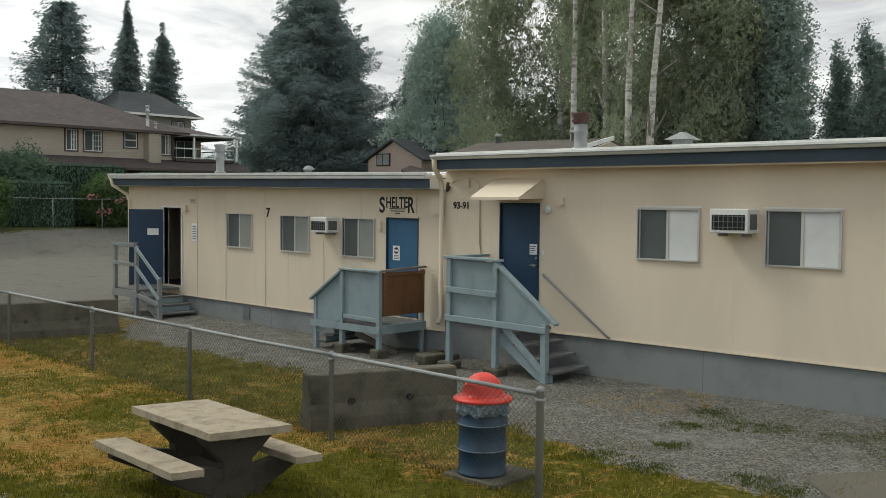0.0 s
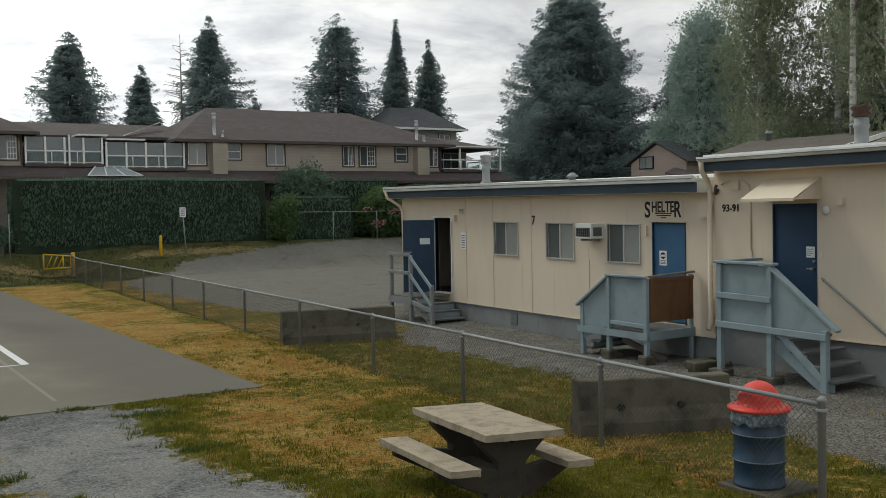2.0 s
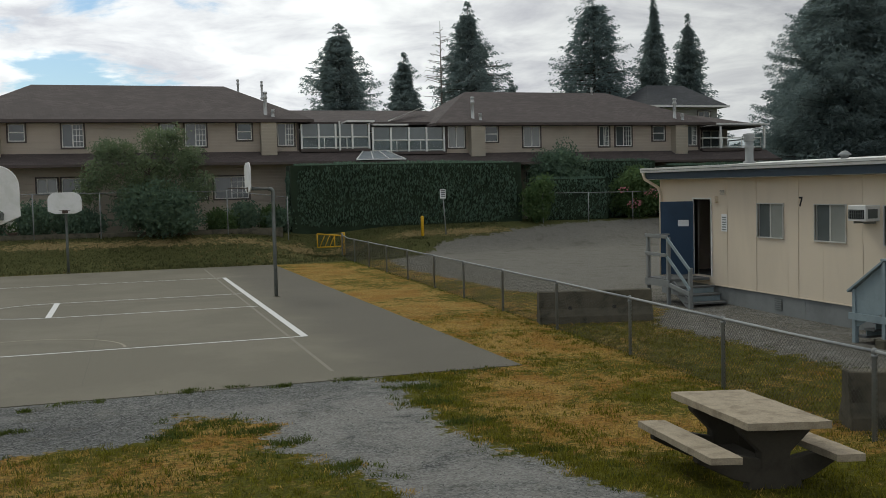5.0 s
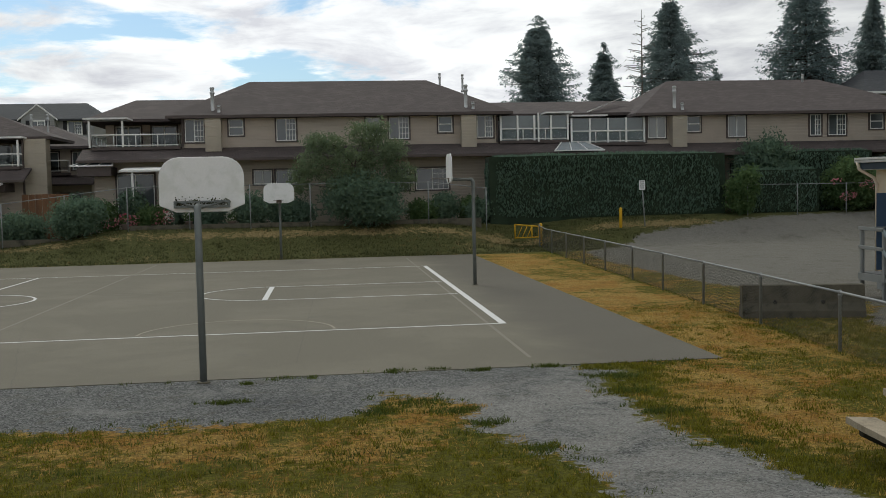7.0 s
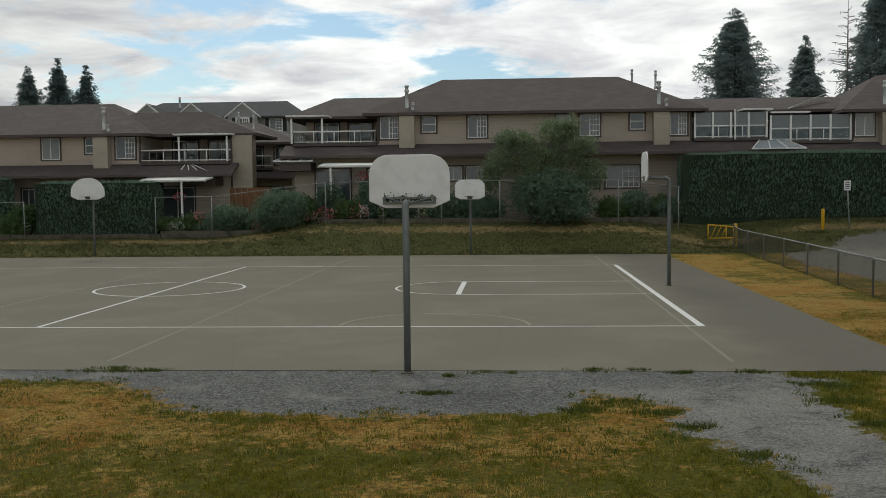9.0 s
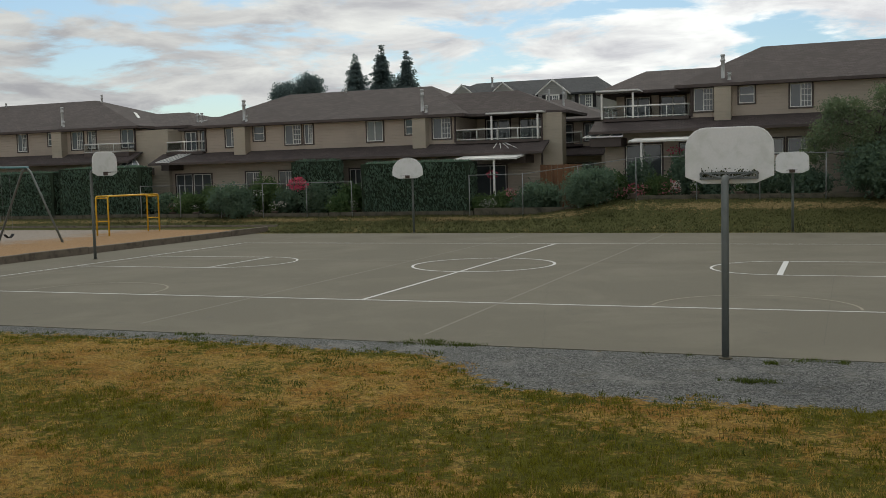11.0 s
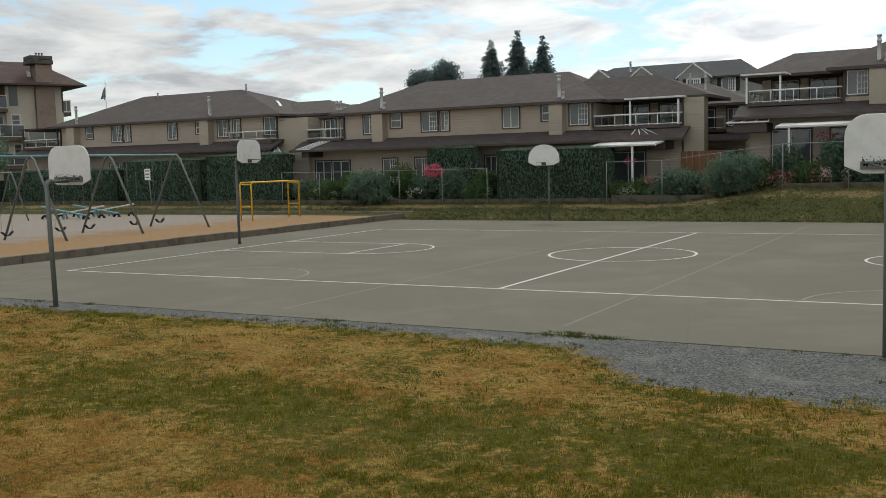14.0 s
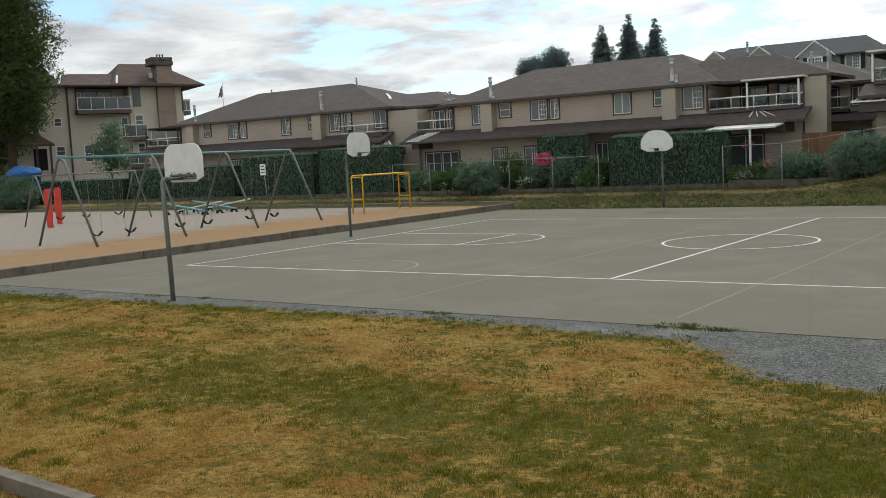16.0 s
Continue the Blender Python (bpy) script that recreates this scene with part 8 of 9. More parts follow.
flat_balcony(-5.75, -0.25, -0.95, 1.98, 8.9, True)
flat_balcony(-1.15, 1.3, -0.85, -0.003, 6.0, True)
flat_balcony(-1.15, 1.3, -0.85, -0.003, 3.1, True)
flat_balcony(5.56, 6.5, 0.4, 2.6, 8.65, False)
flat_balcony(1.4, 4.6, -1.6, -0.56, 5.4, False)
for x0, x1 in ((-5.2, -4.3), (-3.0, -1.7)):
    window(ap, x0, x1, 8.95, 11.0, 2.0, pane=M_GLASSPALE)
window(ap, -4.2, -3.1, 8.95, 11.0, 2.0)
boxes("curtained_door", [(0.15, 1.0, -0.02, -0.003, 9.2, 11.25)], M_BLIND, ap, "pale blue curtained window")
for x0, x1, z0, z1, y in ((-7.95, -7.25, 7.35, 8.15, 0.1), (-10.1, -9.5, 6.6, 8.05, 0.1), (-7.95, -7.1, 4.35, 5.25, 0.1), (-8.0, -7.3, 10.3, 11.2, 0.1), (-5.1, -4.3, 3.6, 5.3, 0.35), (0.3, 1.1, 7.2, 8.3, 0.0), (0.4, 1.1, 4.3, 5.3, 0.0), (-13.0, -12.2, 7.2, 8.3, 0.1), (-1.1, -0.45, 6.1, 8.1, 0.35)):
    window(ap, x0, x1, z0, z1, y, trim=False, split=False)
boxes("downpipe", [(-6.58, -6.42, -0.05, 0.09, 0.4, 11.2)], M_BROWN, ap, "dark brown downpipe")
boxes("downpipe", [(5.44, 5.56, -0.12, -0.003, 8.6, 11.2)], M_BROWN, ap, "dark brown downpipe")
bm = bmesh.new()
slab(bm, [(-13.5, 0.08, 6.5), (-9.8, 0.08, 6.5), (-8.5, -2.2, 5.3), (-13.5, -2.2, 5.3)], (0, 0, 0.2))
part("porch_roof", bm, M_ROOFRED, ap, "brown shingle porch roof")
boxes("porch_post", [(-9.0, -8.8, -2.1, -1.9, 0, 5.28)], M_BROWN, ap)
boxes("porch_post", [(-10.3, -10.1, -2.1, -1.9, 0, 5.28)], M_BROWN, ap)
boxes("porch_door", [(-10.2, -8.9, 0.05, 0.097, 2.9, 5.1)], M_DARKROOM, ap, "dark glazed porch door")
fl = thing("flagpole", (-85.9, 78, 0.8), "thin flagpole with a small furled flag", "flagpole")
bm = bmesh.new()
rod(bm, (-85.9, 78, 0.5), (-85.9, 78, 12.9), 0.06, 0.04)
part("pole", bm, M_WHITE, fl)
bm = bmesh.new()
slab(bm, [(-85.9, 77.98, 12.3), (-86.3, 77.98, 11.8), (-86.7, 77.98, 10.9), (-86.3, 77.98, 11.0), (-86.1, 77.98, 10.8), (-85.93, 77.98, 11.3)], (0, 0.03, 0))
part("flag", bm, M_BLUEGREY, fl, "faded furled flag")

# patios and glass roofs on the garden side
def patio_cover(x0, x1, y0, y1, z, label, post_x):
    t = thing("patio_cover", ((x0 + x1) / 2, y0, z - 2.6), label, "patio cover", "garden patio covers")
    bm = bmesh.new()
    slab(bm, [(x0, y0, z - 0.12), (x1, y0, z - 0.12), (x1, y1, z + 0.05), (x0, y1, z + 0.05)], (0, 0, 0.09))
    part("roof_panel", bm, M_WHITE, t, "white corrugated roof panel")
    for i in range(9):
        x = x0 + (x1 - x0) * i / 8
        bm = bmesh.new()
        box(bm, x - 0.02, x + 0.02, y0 - 0.012, y0 - 0.002, z - 0.16, z - 0.02)
        part("rib", bm, M_WHITE, t)
    for x in (post_x,):
        bm = bmesh.new()
        box(bm, x - 0.05, x + 0.05, y0 + 0.05, y0 + 0.15, ground_z(x, y0) - 0.1, z - 0.125)
        part("post", bm, M_WHITE, t, "white post")


patio_cover(-10.7, -6.9, 52.9, 54.5, 4.52, "white flat patio cover on a post", -10.06)
patio_cover(-20.6, -16.95, 52.9, 54.5, 3.84, "white flat patio cover on a post", -18.28)


def glass_corner(x0, x1, y0, y1, z0, z1, label, apex=(0.25, 0.75)):
    """A sloping glazed corner; apex: where along its width the upper edge begins and ends."""
    t = thing("sunroom_roof", ((x0 + x1) / 2, y0, z0), label, "skylight", "garden patio covers")
    w, (ta, tb) = x1 - x0, apex
    bm = bmesh.new()
    slab(bm, [(x0, y0, z0), (x1, y0, z0), (x0 + w * tb, y1, z1), (x0 + w * ta, y1, z1)], (0, 0, 0.04))
    part("pane", bm, M_SKYLIGHT, t, "glass roof panes")
    for i in range(4):
        u = i / 3
        lumber(t, (x0 + w * u, y0 - 0.02, z0 + 0.06), (x0 + w * (ta + (tb - ta) * u), y1, z1 + 0.06), 0.06, 0.05, M_WHITE, "glazing_bar")
    lumber(t, (x0 - 0.05, y0 - 0.03, z0 + 0.04), (x1 + 0.05, y0 - 0.03, z0 + 0.04), 0.06, 0.07, M_WHITE, "glazing_bar")
    bm = bmesh.new()
    box(bm, x0 + 0.3, x1 - 0.1, y0 + 0.1, y1 + 0.8, z0 - 0.5, z0 - 0.02)
    part("kerb", bm, M_BROWN, t)


glass_corner(-13.5, -11.36, 54.45, 55.95, 4.75, 5.52, "white framed glass corner roof", (0.9, 1.0))
glass_corner(-19.0, -16.8, 54.45, 55.95, 4.0, 4.72, "white framed glass corner roof", (0.0, 0.15))
glass_corner(-45.4, -43.5, 54.4, 55.9, 3.9, 4.62, "white framed glass corner roof", (0.0, 0.1))
glass_corner(-42.3, -41.3, 54.55, 55.9, 4.16, 4.76, "white framed skylight strip on a pent roof", (1.2, 2.0))
glass_corner(-43.7, -42.5, 58.2, 59.6, 6.76, 7.12, "white framed skylight on a shingle roof", (0.5, 1.7))
glass_corner(12.6, 15.4, 54.3, 55.7, 5.1, 5.62, "white framed skylight between the townhouses")

# garden fence along the top of the bank
gf = thing("garden_fence", (-10, 51.3, 0.8), "thin galvanised garden fence with a top rail", "fence")
for f0, f1, rise_ in ((-41.2, -26.4, 2.05), (-19.2, 8.2, 2.25), (22.5, 45.0, 1.7)):
    n = round((f1 - f0) / 2.9)
    xs = [f0 + (f1 - f0) * i / n for i in range(n + 1)]
    for i, a in enumerate(xs):
        za = ground_z(a, 51.4)
        bm = bmesh.new()
        rod(bm, (a, 51.4, za - 0.2), (a, 51.4, za + rise_), 0.028, n=6)
        part("post", bm, M_GALV, gf)
        if i < n:
            b = xs[i + 1]
            zb = ground_z(b, 51.4)
            bm = bmesh.new()
            rod(bm, (a, 51.4, za + rise_ - 0.04), (b, 51.4, zb + rise_ - 0.04), 0.022, n=6)
            part("top_rail", bm, M_GALV, gf)
for a in np.arange(-100, 8, 9.0):
    bm = bmesh.new()
    box(bm, a, a + 8.95, 51.55, 51.75, -0.3, ground_z(a + 4.5, 51.6) + 0.22)
    part("kerb_beam", bm, M_CONCRETE, gf, "low concrete garden edging")
gw = thing("garden_gate", (-14.4, 54, 1.0), "brown wooden garden gate between houses", "gate")
for i in range(7):
    bm = bmesh.new()
    box(bm, -15.9 + i * 0.34, -15.58 + i * 0.34, 54.0, 54.04, 0.9, 3.35)
    soften(bm, 0.01)
    part("board", bm, M_BROWNPLY, gw)
bm = bmesh.new()
bmesh.ops.create_uvsphere(bm, u_segments=28, v_segments=14, radius=1.0, matrix=Matrix.Translation((-82.3, 50.8, 3.4)) @ Matrix.Diagonal((2.1, 1.1, 0.7, 1)))
for v in bm.verts:
    v.co += Vector((0.3, 0.2, 1)) * 0.22 * noise.noise(v.co * 1.3)
    if v.co.z < 3.2:
        v.co.z = 3.2 - (3.2 - v.co.z) * 4.5
        v.co.x = -82.3 + (v.co.x + 82.3) * 0.8
single("tarpaulin", bm, M_TARP, "blue tarpaulin draped over a heap", "tarpaulin", at=(-82.3, 50.8, 0.6))
shrub(-83.9, 49.7, 2.2, 1.5, M_LEAFDARK, "dark dense shrub before a blue tarpaulin", 171, 2600)
shrub(-80.9, 49.7, 2.0, 1.45, M_LEAFDARK, "dark dense shrub before a blue tarpaulin", 172, 2200)


# ---- patio furniture and pots ----
def patio_chair(x, y, turn, label):
    z = ground_z(x, y)
    t = thing("patio_chair", (x, y, z), label, "chair", "white patio chairs", rz=turn)
    boxes("seat", [(-0.25, 0.25, -0.25, 0.25, 0.40, 0.44)], M_TRIMWHITE, t, "", 0.01)
    boxes("backrest", [(-0.25, 0.25, 0.22, 0.26, 0.44, 0.88)], M_TRIMWHITE, t, "", 0.012)
    for lx in (-0.23, 0.23):
        boxes("armrest", [(lx - 0.025, lx + 0.025, -0.22, 0.22, 0.62, 0.65)], M_TRIMWHITE, t)
        for ly in (-0.22, 0.22):
            bm = bmesh.new()
            rod(bm, (lx, ly, -0.03), (lx * 0.95, ly * 0.95, 0.62 if ly < 0 else 0.44), 0.022, n=6)
            part("leg", bm, M_TRIMWHITE, t)
    return t


def flower_pot(x, y, h, r, label, flowers, seed):
    z = ground_z(x, y)
    t = thing("flower_pot", (x, y, z), label, "plant pot", "garden flower pots")
    ROOT[t] = Vector((0, 0, 0))
    bm = bmesh.new()
    lathe(bm, [(r * 0.7, -0.03), (r, h * 0.9), (r * 1.1, h * 0.9), (r * 1.1, h), (r * 0.9, h)], 14)
    part("pot", bm, M_CHIMNEY, t, "clay pot")
    nr = np.random.default_rng(seed)
    quad_mesh("leaves", leaf_quads(nr, blob_points(nr, 160, [(0, 0, h + 0.22, r * 1.5, r * 1.4, 0.26)], 0.3, 1, seed), 0.07, None, 0, 0.6), M_LEAF, t, "stuff")
    quad_mesh("petals", leaf_quads(nr, blob_points(nr, 60, [(0, 0, h + 0.30, r * 1.5, r * 1.4, 0.24)], 0.7, 1, seed), 0.05, None, 0, 0.9), flowers, t, "stuff")
    return t


for x, y, turn in ((-8.3, 53.0, 200), (-9.6, 53.4, 150), (-19.3, 53.1, 190), (-28.2, 52.8, 170), (-24.9, 54.6, 180), (-15.2, 53.4, 210)):
    patio_chair(x, y, turn, "white plastic patio chair beside a garden border")
for k, (x, y, h, r, m) in enumerate(((-12.0, 52.6, 0.35, 0.22, M_PINK), (-10.4, 52.4, 0.3, 0.2, M_REDFLOWER), (-7.2, 52.4, 0.32, 0.2, M_WHITEFLOWER), (-17.0, 52.5, 0.35, 0.22, M_PINK), (-19.9, 52.4, 0.3, 0.2, M_WHITEFLOWER), (-18.2, 52.2, 0.3, 0.2, M_WHITEFLOWER), (-32.1, 52.3, 0.3, 0.2, M_WHITEFLOWER), (-26.9, 52.5, 0.3, 0.2, M_WHITEFLOWER), (-37.8, 52.3, 0.3, 0.2, M_WHITEFLOWER), (-39.6, 52.4, 0.3, 0.2, M_PINK), (-35.6, 52.5, 0.3, 0.2, M_REDFLOWER), (-5.0, 52.2, 0.3, 0.2, M_WHITEFLOWER))):
    flower_pot(x, y, h, r, "clay pot of bedding flowers in a garden border", m, 300 + k)
boxes("downpipe", [(11.92, 12.0, 55.55, 55.65, 5.72, 7.35)], M_TRIMWHITE, house_a, "white downpipe")
for k, (x, y, rx, rz) in enumerate(((-40.2, 52.8, 0.8, 0.7), (-37.2, 53.3, 0.7, 1.0), (-31.6, 53.0, 0.8, 0.8), (-27.3, 53.2, 0.8, 0.9), (-16.4, 52.6, 0.8, 0.55), (-11.4, 52.9, 0.6, 0.8), (-10.1, 53.2, 0.5, 1.1), (-7.0, 53.3, 0.6, 1.2), (-2.6, 53.0, 0.7, 0.9), (4.9, 52.9, 0.7, 0.6), (8.0, 52.6, 0.6, 0.6))):
    shrub(x, y, rx, rz, M_LEAF if k % 2 else M_LEAFDARK, "loose green planting in a garden border", 400 + k, 1000)
for k, (x, y, z, r, m) in enumerate(((-38.9, 52.2, 1.5, 0.4, M_WHITEFLOWER), (-33.2, 52.3, 2.1, 0.4, M_WHITEFLOWER), (-31.5, 52.2, 1.4, 0.35, M_WHITEFLOWER), (-18.5, 52.1, 1.3, 0.4, M_WHITEFLOWER), (-17.1, 52.3, 1.9, 0.4, M_PINK), (-11.1, 52.2, 1.8, 0.5, M_PINK))):
    blossom(x, y, z, r, m, "small blossoms in a garden border", 440 + k, 60)

# ---- debris under and beside the porches ----
for k, (x, y, rz, L, w, h) in enumerate(((13.95, 13.15, 12, 0.75, 0.22, 0.16), (13.6, 12.75, -8, 0.55, 0.24, 0.2), (14.25, 12.85, 20, 0.5, 0.12, 0.1), (13.75, 15.35, 80, 0.7, 0.14, 0.08))):
    bm = bmesh.new()
    box(bm, -L / 2, L / 2, -w / 2, w / 2, 0, h, pose(x, y, 0, 0, 0, rz))
    soften(bm, 0.02)
    single("concrete_block" if k < 2 else "wood_offcut", bm, M_CONCRETE if k < 2 else M_TIMBER, "loose concrete block on gravel" if k < 2 else "weathered timber offcut on gravel", "block" if k < 2 else "timber", at=(x, y, 0))

# ---- grass blades ----
rng = np.random.default_rng(77)


def blade_material(name, greens, straws, russets):
    """Grass coloured tuft by tuft: the value on the mesh runs from green to straw."""
    n = Nodes(name, 0.75, 0.0, 0.15)
    dry = n.attr("dry")
    isl = n.t.nodes.new("ShaderNodeNewGeometry").outputs["Random Per Island"]
    p = n.math("ADD", dry, n.math("MULTIPLY", n.math("SUBTRACT", isl, 0.5), 0.35))
    c = n.mix(n.step(p, 0.30, 0.70), n.mix(isl, *greens), n.mix(n.step(n.noise(0.9, 5, 0.7), 0.42, 0.6), n.mix(isl, *straws), n.mix(isl, *russets)))
    n.color(c)
    tr = n.t.nodes.new("ShaderNodeBsdfTranslucent")
    n.link(c, tr.inputs["Color"])
    mx = n.t.nodes.new("ShaderNodeMixShader")
    mx.inputs[0].default_value = 0.45
    n.link(n.p.outputs[0], mx.inputs[1])
    n.link(tr.outputs[0], mx.inputs[2])
    n.link(mx.outputs[0], n.t.nodes["Material Output"].inputs["Surface"])
    return n.m


M_BLADE = blade_material("grass_blades", ((0.066, 0.066, 0.007), (0.215, 0.200, 0.022)), ((0.27, 0.178, 0.045), (0.58, 0.405, 0.118)), ((0.21, 0.115, 0.027), (0.48, 0.285, 0.076)))
# bank blades share the darker tones that paint in the hedge shade
M_BANK = blade_material("bank_grass_blades", ((0.040, 0.045, 0.018), (0.112, 0.118, 0.046)), ((0.14, 0.11, 0.050), (0.32, 0.25, 0.12)), ((0.12, 0.085, 0.04), (0.28, 0.20, 0.09)))
M_STALK = blade_material("seed_stalks", ((0.12, 0.10, 0.035), (0.25, 0.20, 0.07)), ((0.22, 0.14, 0.05), (0.42, 0.28, 0.11)), ((0.16, 0.085, 0.03), (0.34, 0.19, 0.07)))


def blades(name, P, height, width, label, material=None, spread_=0.6, dry=None):
    n = len(P)
    a = rng.uniform(0, 2 * math.pi, n)
    h = height * rng.uniform(0.5, 1.4, n)
    w = width * rng.uniform(0.6, 1.4, n)
    side = np.stack([np.cos(a), np.sin(a), np.zeros(n)], 1) * w[:, None]
    b = rng.uniform(0, 2 * math.pi, n)
    lean = np.stack([np.cos(b), np.sin(b), np.zeros(n)], 1) * (h * spread_ * rng.uniform(0.2, 1.2, n))[:, None]
    tip = P + lean + np.stack([np.zeros(n), np.zeros(n), h], 1)
    V = np.stack([P - side, P + side, tip], 1).reshape(-1, 3)
    me = bpy.data.meshes.new(name)
    me.vertices.add(n * 3)
    me.vertices.foreach_set("co", V.astype(np.float32).ravel())
    me.loops.add(n * 3)
    me.loops.foreach_set("vertex_index", np.arange(n * 3, dtype=np.int32))
    me.polygons.add(n)
    me.polygons.foreach_set("loop_start", np.arange(0, n * 3, 3, dtype=np.int32))
    me.polygons.foreach_set("loop_total", np.full(n, 3, dtype=np.int32))
    at = me.attributes.new("dry", "FLOAT", "POINT")
    at.data.foreach_set("value", np.repeat(turf(P) if dry is None else dry, 3).astype(np.float32))
    me.update()
    me.materials.append(material or M_BLADE)
    return tagged(new(name, me), label, "grass", kind="stuff")


def turf(P):
    """How dry a tuft is, from green (0) to straw (1)."""
    q = np.array([0.22 * noise.noise(Vector((x * 0.42, y * 0.42, 1.3))) + 0.34 * noise.noise(Vector((x * 3.1, y * 3.1, 6.1))) for x, y in P[:, :2]])
    return np.clip((0.5 + q + dryness_many(P[:, 0], P[:, 1]) - 0.36) / 0.26, 0, 1)


def tufts(name, spots, radius, each, height, width, label, lean=0.7, material=None, wet=1.0, straw=0.45):
    """Short tufts, each of one colour: full where it is green, thin and low where it has dried out."""
    C = np.array(spots)
    d = turf(C)
    k = np.maximum(3, (each * (wet + (straw - wet) * d) * rng.uniform(0.6, 1.4, len(C))).astype(int))
    P = np.repeat(C, k, 0)
    P[:, :2] += rng.normal(0, radius, (len(P), 2))
    return blades(name, P, height * (1 - 0.35 * np.repeat(d, k)), width, label, material, lean, np.repeat(d, k))


def lawn(count, x0, x1, y0, y1, keep):
    """Random spots on the ground for which keep(X, Y) holds."""
    X, Y = rng.uniform(x0, x1, count), rng.uniform(y0, y1, count)
    ok = keep(X, Y)
    return [(x, y, ground_z(x, y) - 0.005) for x, y in zip(X[ok], Y[ok])]


def wobble(X, Y, f, z):
    return np.array([noise.noise(Vector((x * f, y * f, z))) for x, y in zip(X, Y)])


def gravel_many(X, Y):
    return np.maximum(inside_many(GRAVEL_PATH, X, Y), inside_many(GRAVEL_YARD, X, Y))


def off_court(X, Y):
    return ~((X > -31.2) & (X < 6.75) & (Y > 16.3) & (Y < 46.6))


def on_grass(X, Y):
    return off_court(X, Y) & (gravel_many(X, Y) + 0.7 * wobble(X, Y, 1.6, 0) < -0.05)


tufts("lawn_grass", lawn(30000, -27, 5.5, 5.0, 16.2, on_grass) + lawn(9000, -15, 4.5, 4.4, 9.0, on_grass), 0.035, 12, 0.050, 0.0055, "short dry lawn grass in straw and green")
tufts("verge_grass", lawn(16000, 4.0, 13.2, 5.0, 24.0, on_grass), 0.045, 9, 0.055, 0.007, "rough grass along the fence")
tufts("bank_grass", lawn(11000, -44, 20.0, 46.7, 52.0, lambda X, Y: on_grass(X, Y) & ((X > -30.0) | (Y > 49.5))), 0.10, 6, 0.10, 0.016, "uncut grass on the bank below the gardens", 0.7, M_BANK)
# bleached tussocks and standing seed heads
P = [c for c in lawn(2600, -16, 4.5, 4.4, 13.0, on_grass) if noise.noise(Vector((c[0] * 0.5, c[1] * 0.5, 8))) > (0.0 if c[1] < 8.2 else 0.25)]
tufts("tussock_grass", P, 0.05, 30, 0.085, 0.0045, "bleached grass tussocks", 0.9, None, 0.8, 1.0)
P = np.array(lawn(9000, -20, 4.5, 5.5, 12.5, lambda X, Y: on_grass(X, Y) & (wobble(X, Y, 0.35, 11) > -0.12)))
blades("seed_stalks", P, 0.15, 0.0035, "thin upright brown seed stalks", M_STALK, 0.25)
# weeds along the edges of gravel and asphalt
P = []
for c in lawn(6500, -27, 13, 8, 17.0, lambda X, Y: (gravel_many(X, Y) > -0.55) & (gravel_many(X, Y) < 0.35) & off_court(X, Y) & (wobble(X, Y, 0.8, 2) > 0.0)):
    k = int(rng.integers(6, 16))
    P.append(np.array(c) + np.concatenate([rng.normal(0, 0.05, (k, 2)), np.zeros((k, 1))], 1))
for c in lawn(700, -27, 6.5, 16.1, 16.34, lambda X, Y: wobble(X, Y * 0, 0.6, 2) > 0.2):
    k = int(rng.integers(8, 20))
    P.append(np.array(c) + np.concatenate([rng.normal(0, 0.05, (k, 2)), np.zeros((k, 1))], 1))
for cx, cy, rr in ((-7.3, 16.45, 0.45), (-6.6, 16.3, 0.3), (-1.45, 15.87, 0.12), (-1.6, 14.45, 0.35), (1.0, 16.4, 0.3), (1.7, 16.4, 0.15), (2.4, 16.2, 0.2), (3.6, 16.3, 0.25), (1.2, 13.9, 0.5), (1.6, 13.2, 0.4), (1.9, 12.4, 0.3), (0.5, 13.4, 0.4), (4.4, 15.2, 0.5), (4.3, 14.0, 0.4), (4.4, 12.6, 0.4), (4.6, 10.8, 0.4), (2.4, 11.0, 0.35)):
    for _ in range(int(60 * rr)):
        c = (cx + rng.normal(0, rr * 0.5), cy + rng.normal(0, rr * 0.22), 0.0)
        k = 16
        P.append(np.array(c) + np.concatenate([rng.normal(0, 0.05, (k, 2)), np.zeros((k, 1))], 1))
for c in lawn(900, -22, 3, 10.6, 15.2, lambda X, Y: on_grass(X, Y) & (Y > 11.0 - 0.10 * X - 0.6) & (wobble(X, Y, 0.9, 4) > -0.1)):
    k = int(rng.integers(8, 22))
    P.append(np.array(c) + np.concatenate([rng.normal(0, 0.055, (k, 2)) * np.array([1.6, 0.8]), np.zeros((k, 1))], 1))
for y in np.arange(6.3, 48, 0.25):
    q = fence_at(y - 6.2, 0)
    k = 12
    P.append(np.array(q) + np.concatenate([rng.normal(0, 0.07, (k, 2)), np.zeros((k, 1))], 1))
blades("edge_weeds", np.concatenate(P), 0.050, 0.008, "low green weeds at gravel edges", M_WEED, 0.8)

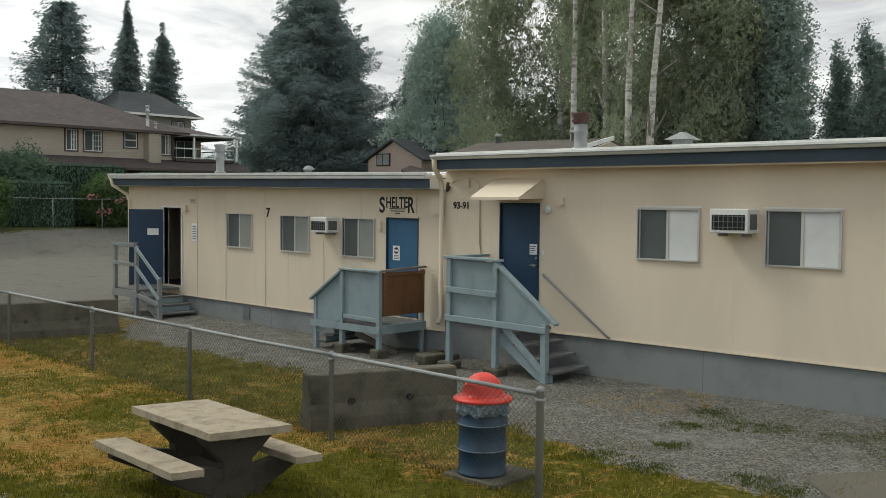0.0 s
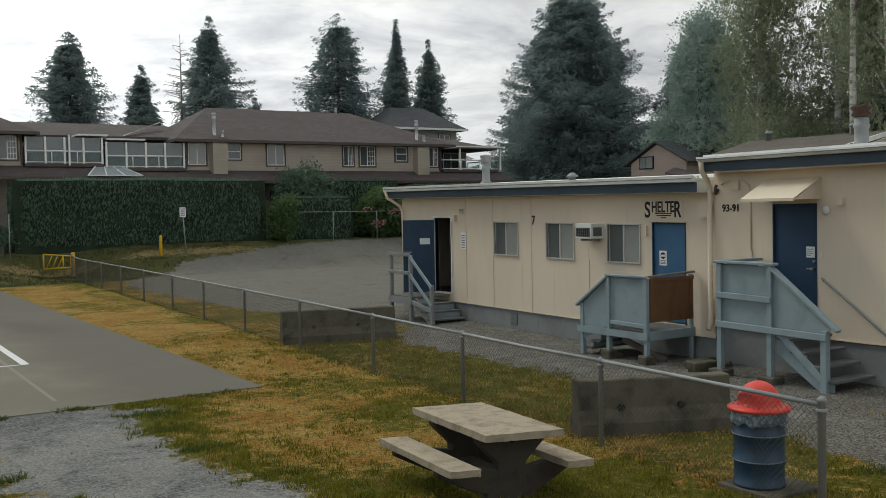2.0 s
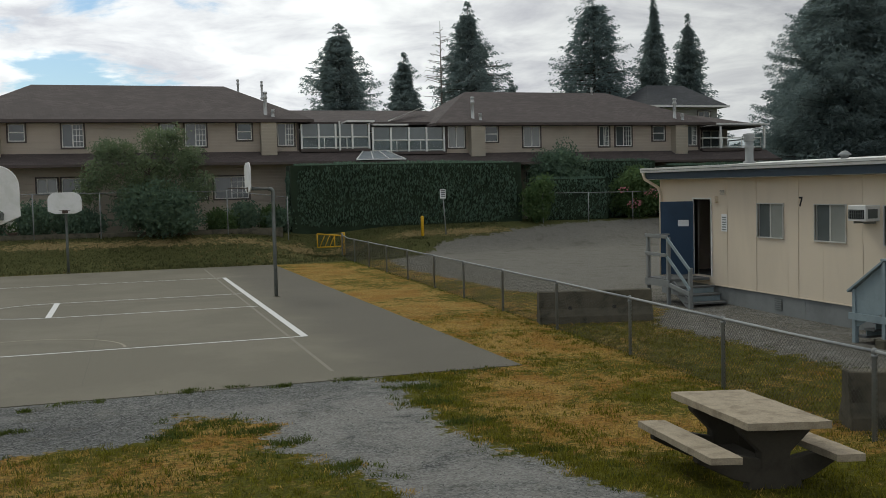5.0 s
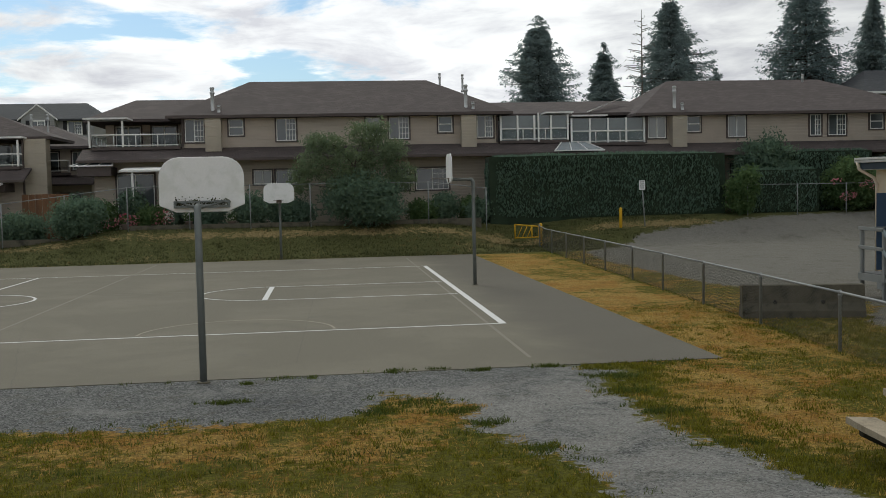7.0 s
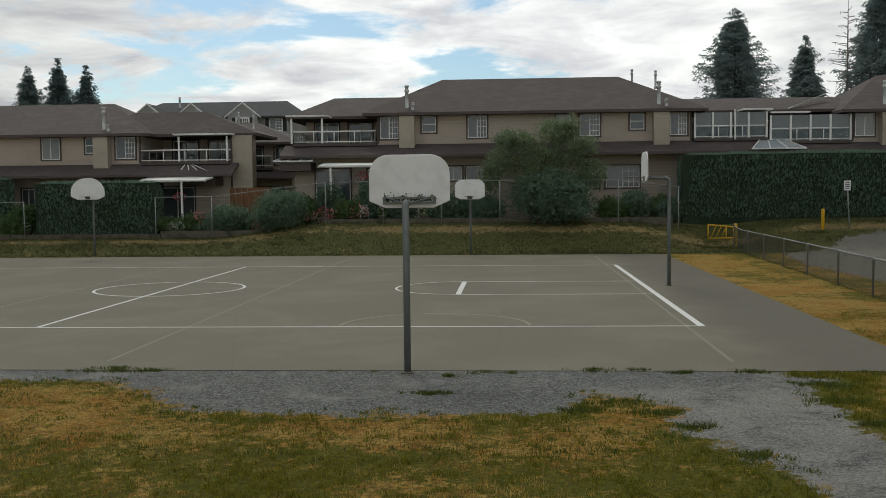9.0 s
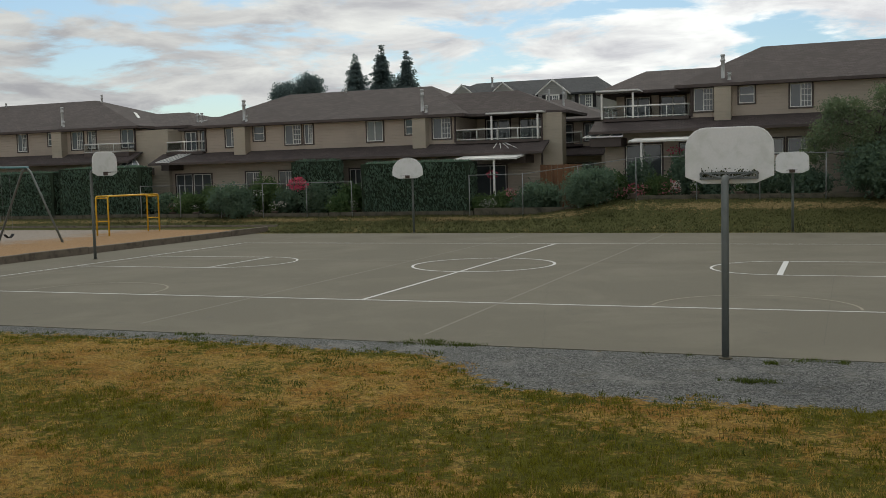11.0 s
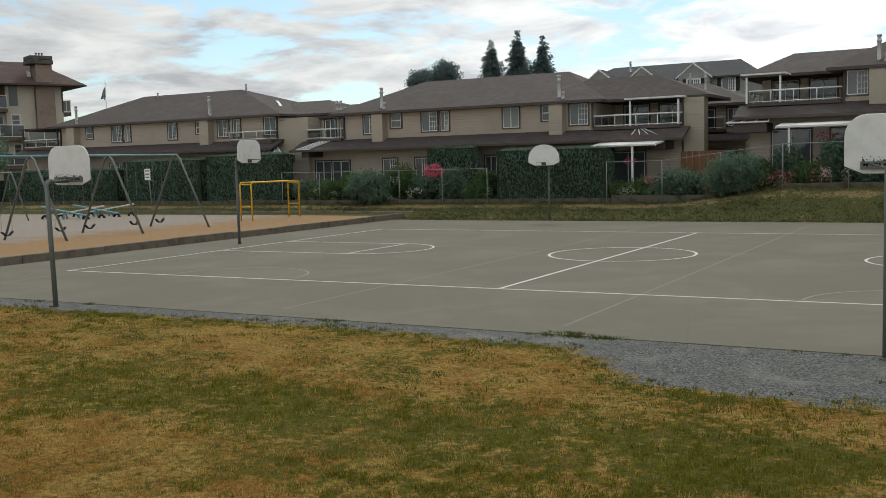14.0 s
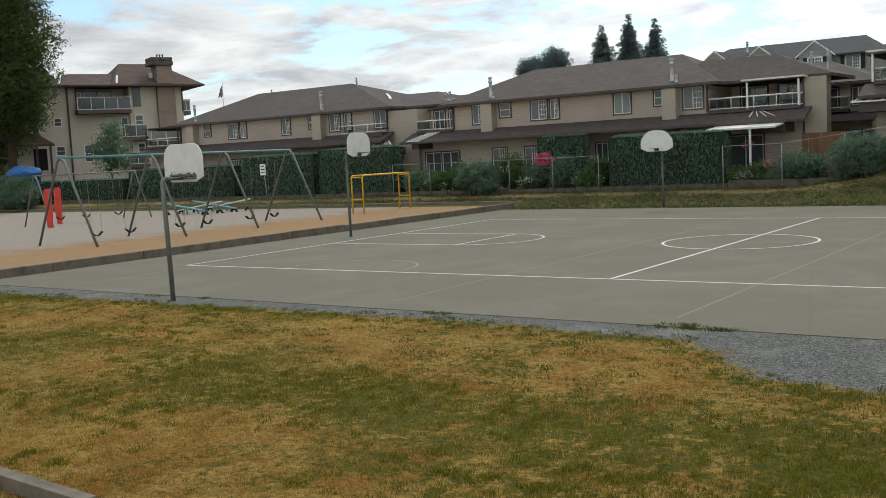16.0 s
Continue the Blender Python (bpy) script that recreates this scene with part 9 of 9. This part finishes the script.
# patches of growth in the yard gravel
P = []
for cx, cy, rr in ((13.4, 7.1, 0.35), (13.0, 6.4, 0.4), (13.0, 5.9, 0.3), (13.15, 5.2, 0.4), (12.7, 4.4, 0.35), (13.4, 4.8, 0.4), (10.1, 6.2, 0.3), (10.45, 5.1, 0.3), (10.3, 4.6, 0.35), (10.2, 6.9, 0.35), (11.2, 6.5, 0.2), (12.4, 6.9, 0.25)):
    for _ in range(int(260 * rr)):
        c = (cx + rng.normal(0, rr * 0.6), cy + rng.normal(0, rr * 0.5), 0.0)
        P.append(np.array(c) + np.concatenate([rng.normal(0, 0.04, (10, 2)), np.zeros((10, 1))], 1))
blades("yard_weeds", np.concatenate(P), 0.028, 0.006, "low weeds in the gravel yard", M_WEED, 0.9)
P = []
for c in lawn(1500, 10, 14.6, 3.0, 10.0, lambda X, Y: wobble(X * 0.6, Y, 0.8, 5) > 0.12):
    k = int(rng.integers(3, 9))
    P.append(np.array(c) + np.concatenate([rng.normal(0, 0.06, (k, 2)), np.zeros((k, 1))], 1))
blades("yard_grass", np.concatenate(P), 0.035, 0.006, "sparse dry grass in the gravel")


# ---- loose stones ----
def stones(name, P, size, label):
    n = len(P)
    base = np.array([(1, 0, 0), (-0.5, 0.87, 0), (-0.5, -0.87, 0), (0.25, 0.1, 0.75)])
    a = rng.uniform(0, 2 * math.pi, n)
    s = size * rng.uniform(0.5, 1.6, (n, 1, 1)) * rng.uniform(0.7, 1.3, (n, 1, 3))
    c, d = np.cos(a)[:, None], np.sin(a)[:, None]
    q = base[None] * s + rng.normal(0, 0.12, (n, 4, 3)) * s
    V = np.stack([q[:, :, 0] * c - q[:, :, 1] * d, q[:, :, 0] * d + q[:, :, 1] * c, q[:, :, 2]], 2) + P[:, None, :]
    k = np.arange(n)[:, None] * 4
    F = np.concatenate([k + np.array([[0, 1, 3]]), k + np.array([[1, 2, 3]]), k + np.array([[2, 0, 3]])], 1).reshape(-1, 3)
    me = bpy.data.meshes.new(name)
    me.vertices.add(n * 4)
    me.vertices.foreach_set("co", V.astype(np.float32).ravel())
    me.loops.add(len(F) * 3)
    me.loops.foreach_set("vertex_index", F.astype(np.int32).ravel())
    me.polygons.add(len(F))
    me.polygons.foreach_set("loop_start", np.arange(0, len(F) * 3, 3, dtype=np.int32))
    me.polygons.foreach_set("loop_total", np.full(len(F), 3, dtype=np.int32))
    me.update()
    me.materials.append(M_STONE)
    return tagged(new(name, me), label, "gravel", kind="stuff")


def on_gravel(X, Y):
    return ~((X < 6.7) & (Y > 16.3)) & (gravel_many(X, Y) + 0.5 * wobble(X, Y, 1.6, 0) > 0.0)


P = lawn(24000, -9, 5.6, 8.5, 16.3, on_gravel) + lawn(9000, -28, -9, 15.0, 16.3, on_gravel) + lawn(22000, 9.9, 14.6, 3.5, 22, on_gravel)
stones("gravel_stones", np.array(P), 0.012, "loose angular grey gravel stones")

# timber edging and a paved scrap near the path
te = thing("timber_edging", (-10, 5.8, 0), "brown weathered timber edging in the grass", "edging")
lumber(te, (-13.5, 5.95, 0.06), (-8.75, 5.72, 0.06), 0.16, 0.16, M_TIMBER, "beam")
bm = bmesh.new()
slab(bm, [(10.25, 4.05, 0.015), (10.6, 4.42, 0.015), (11.0, 4.74, 0.015), (11.5, 4.45, 0.015), (12.1, 4.0, 0.015), (12.6, 2.2, 0.015), (9.8, 2.2, 0.015)], (0, 0, -0.1))
single("asphalt_patch", bm, M_ASPHALT, "worn asphalt patch in the gravel yard", "pavement", kind="structure")
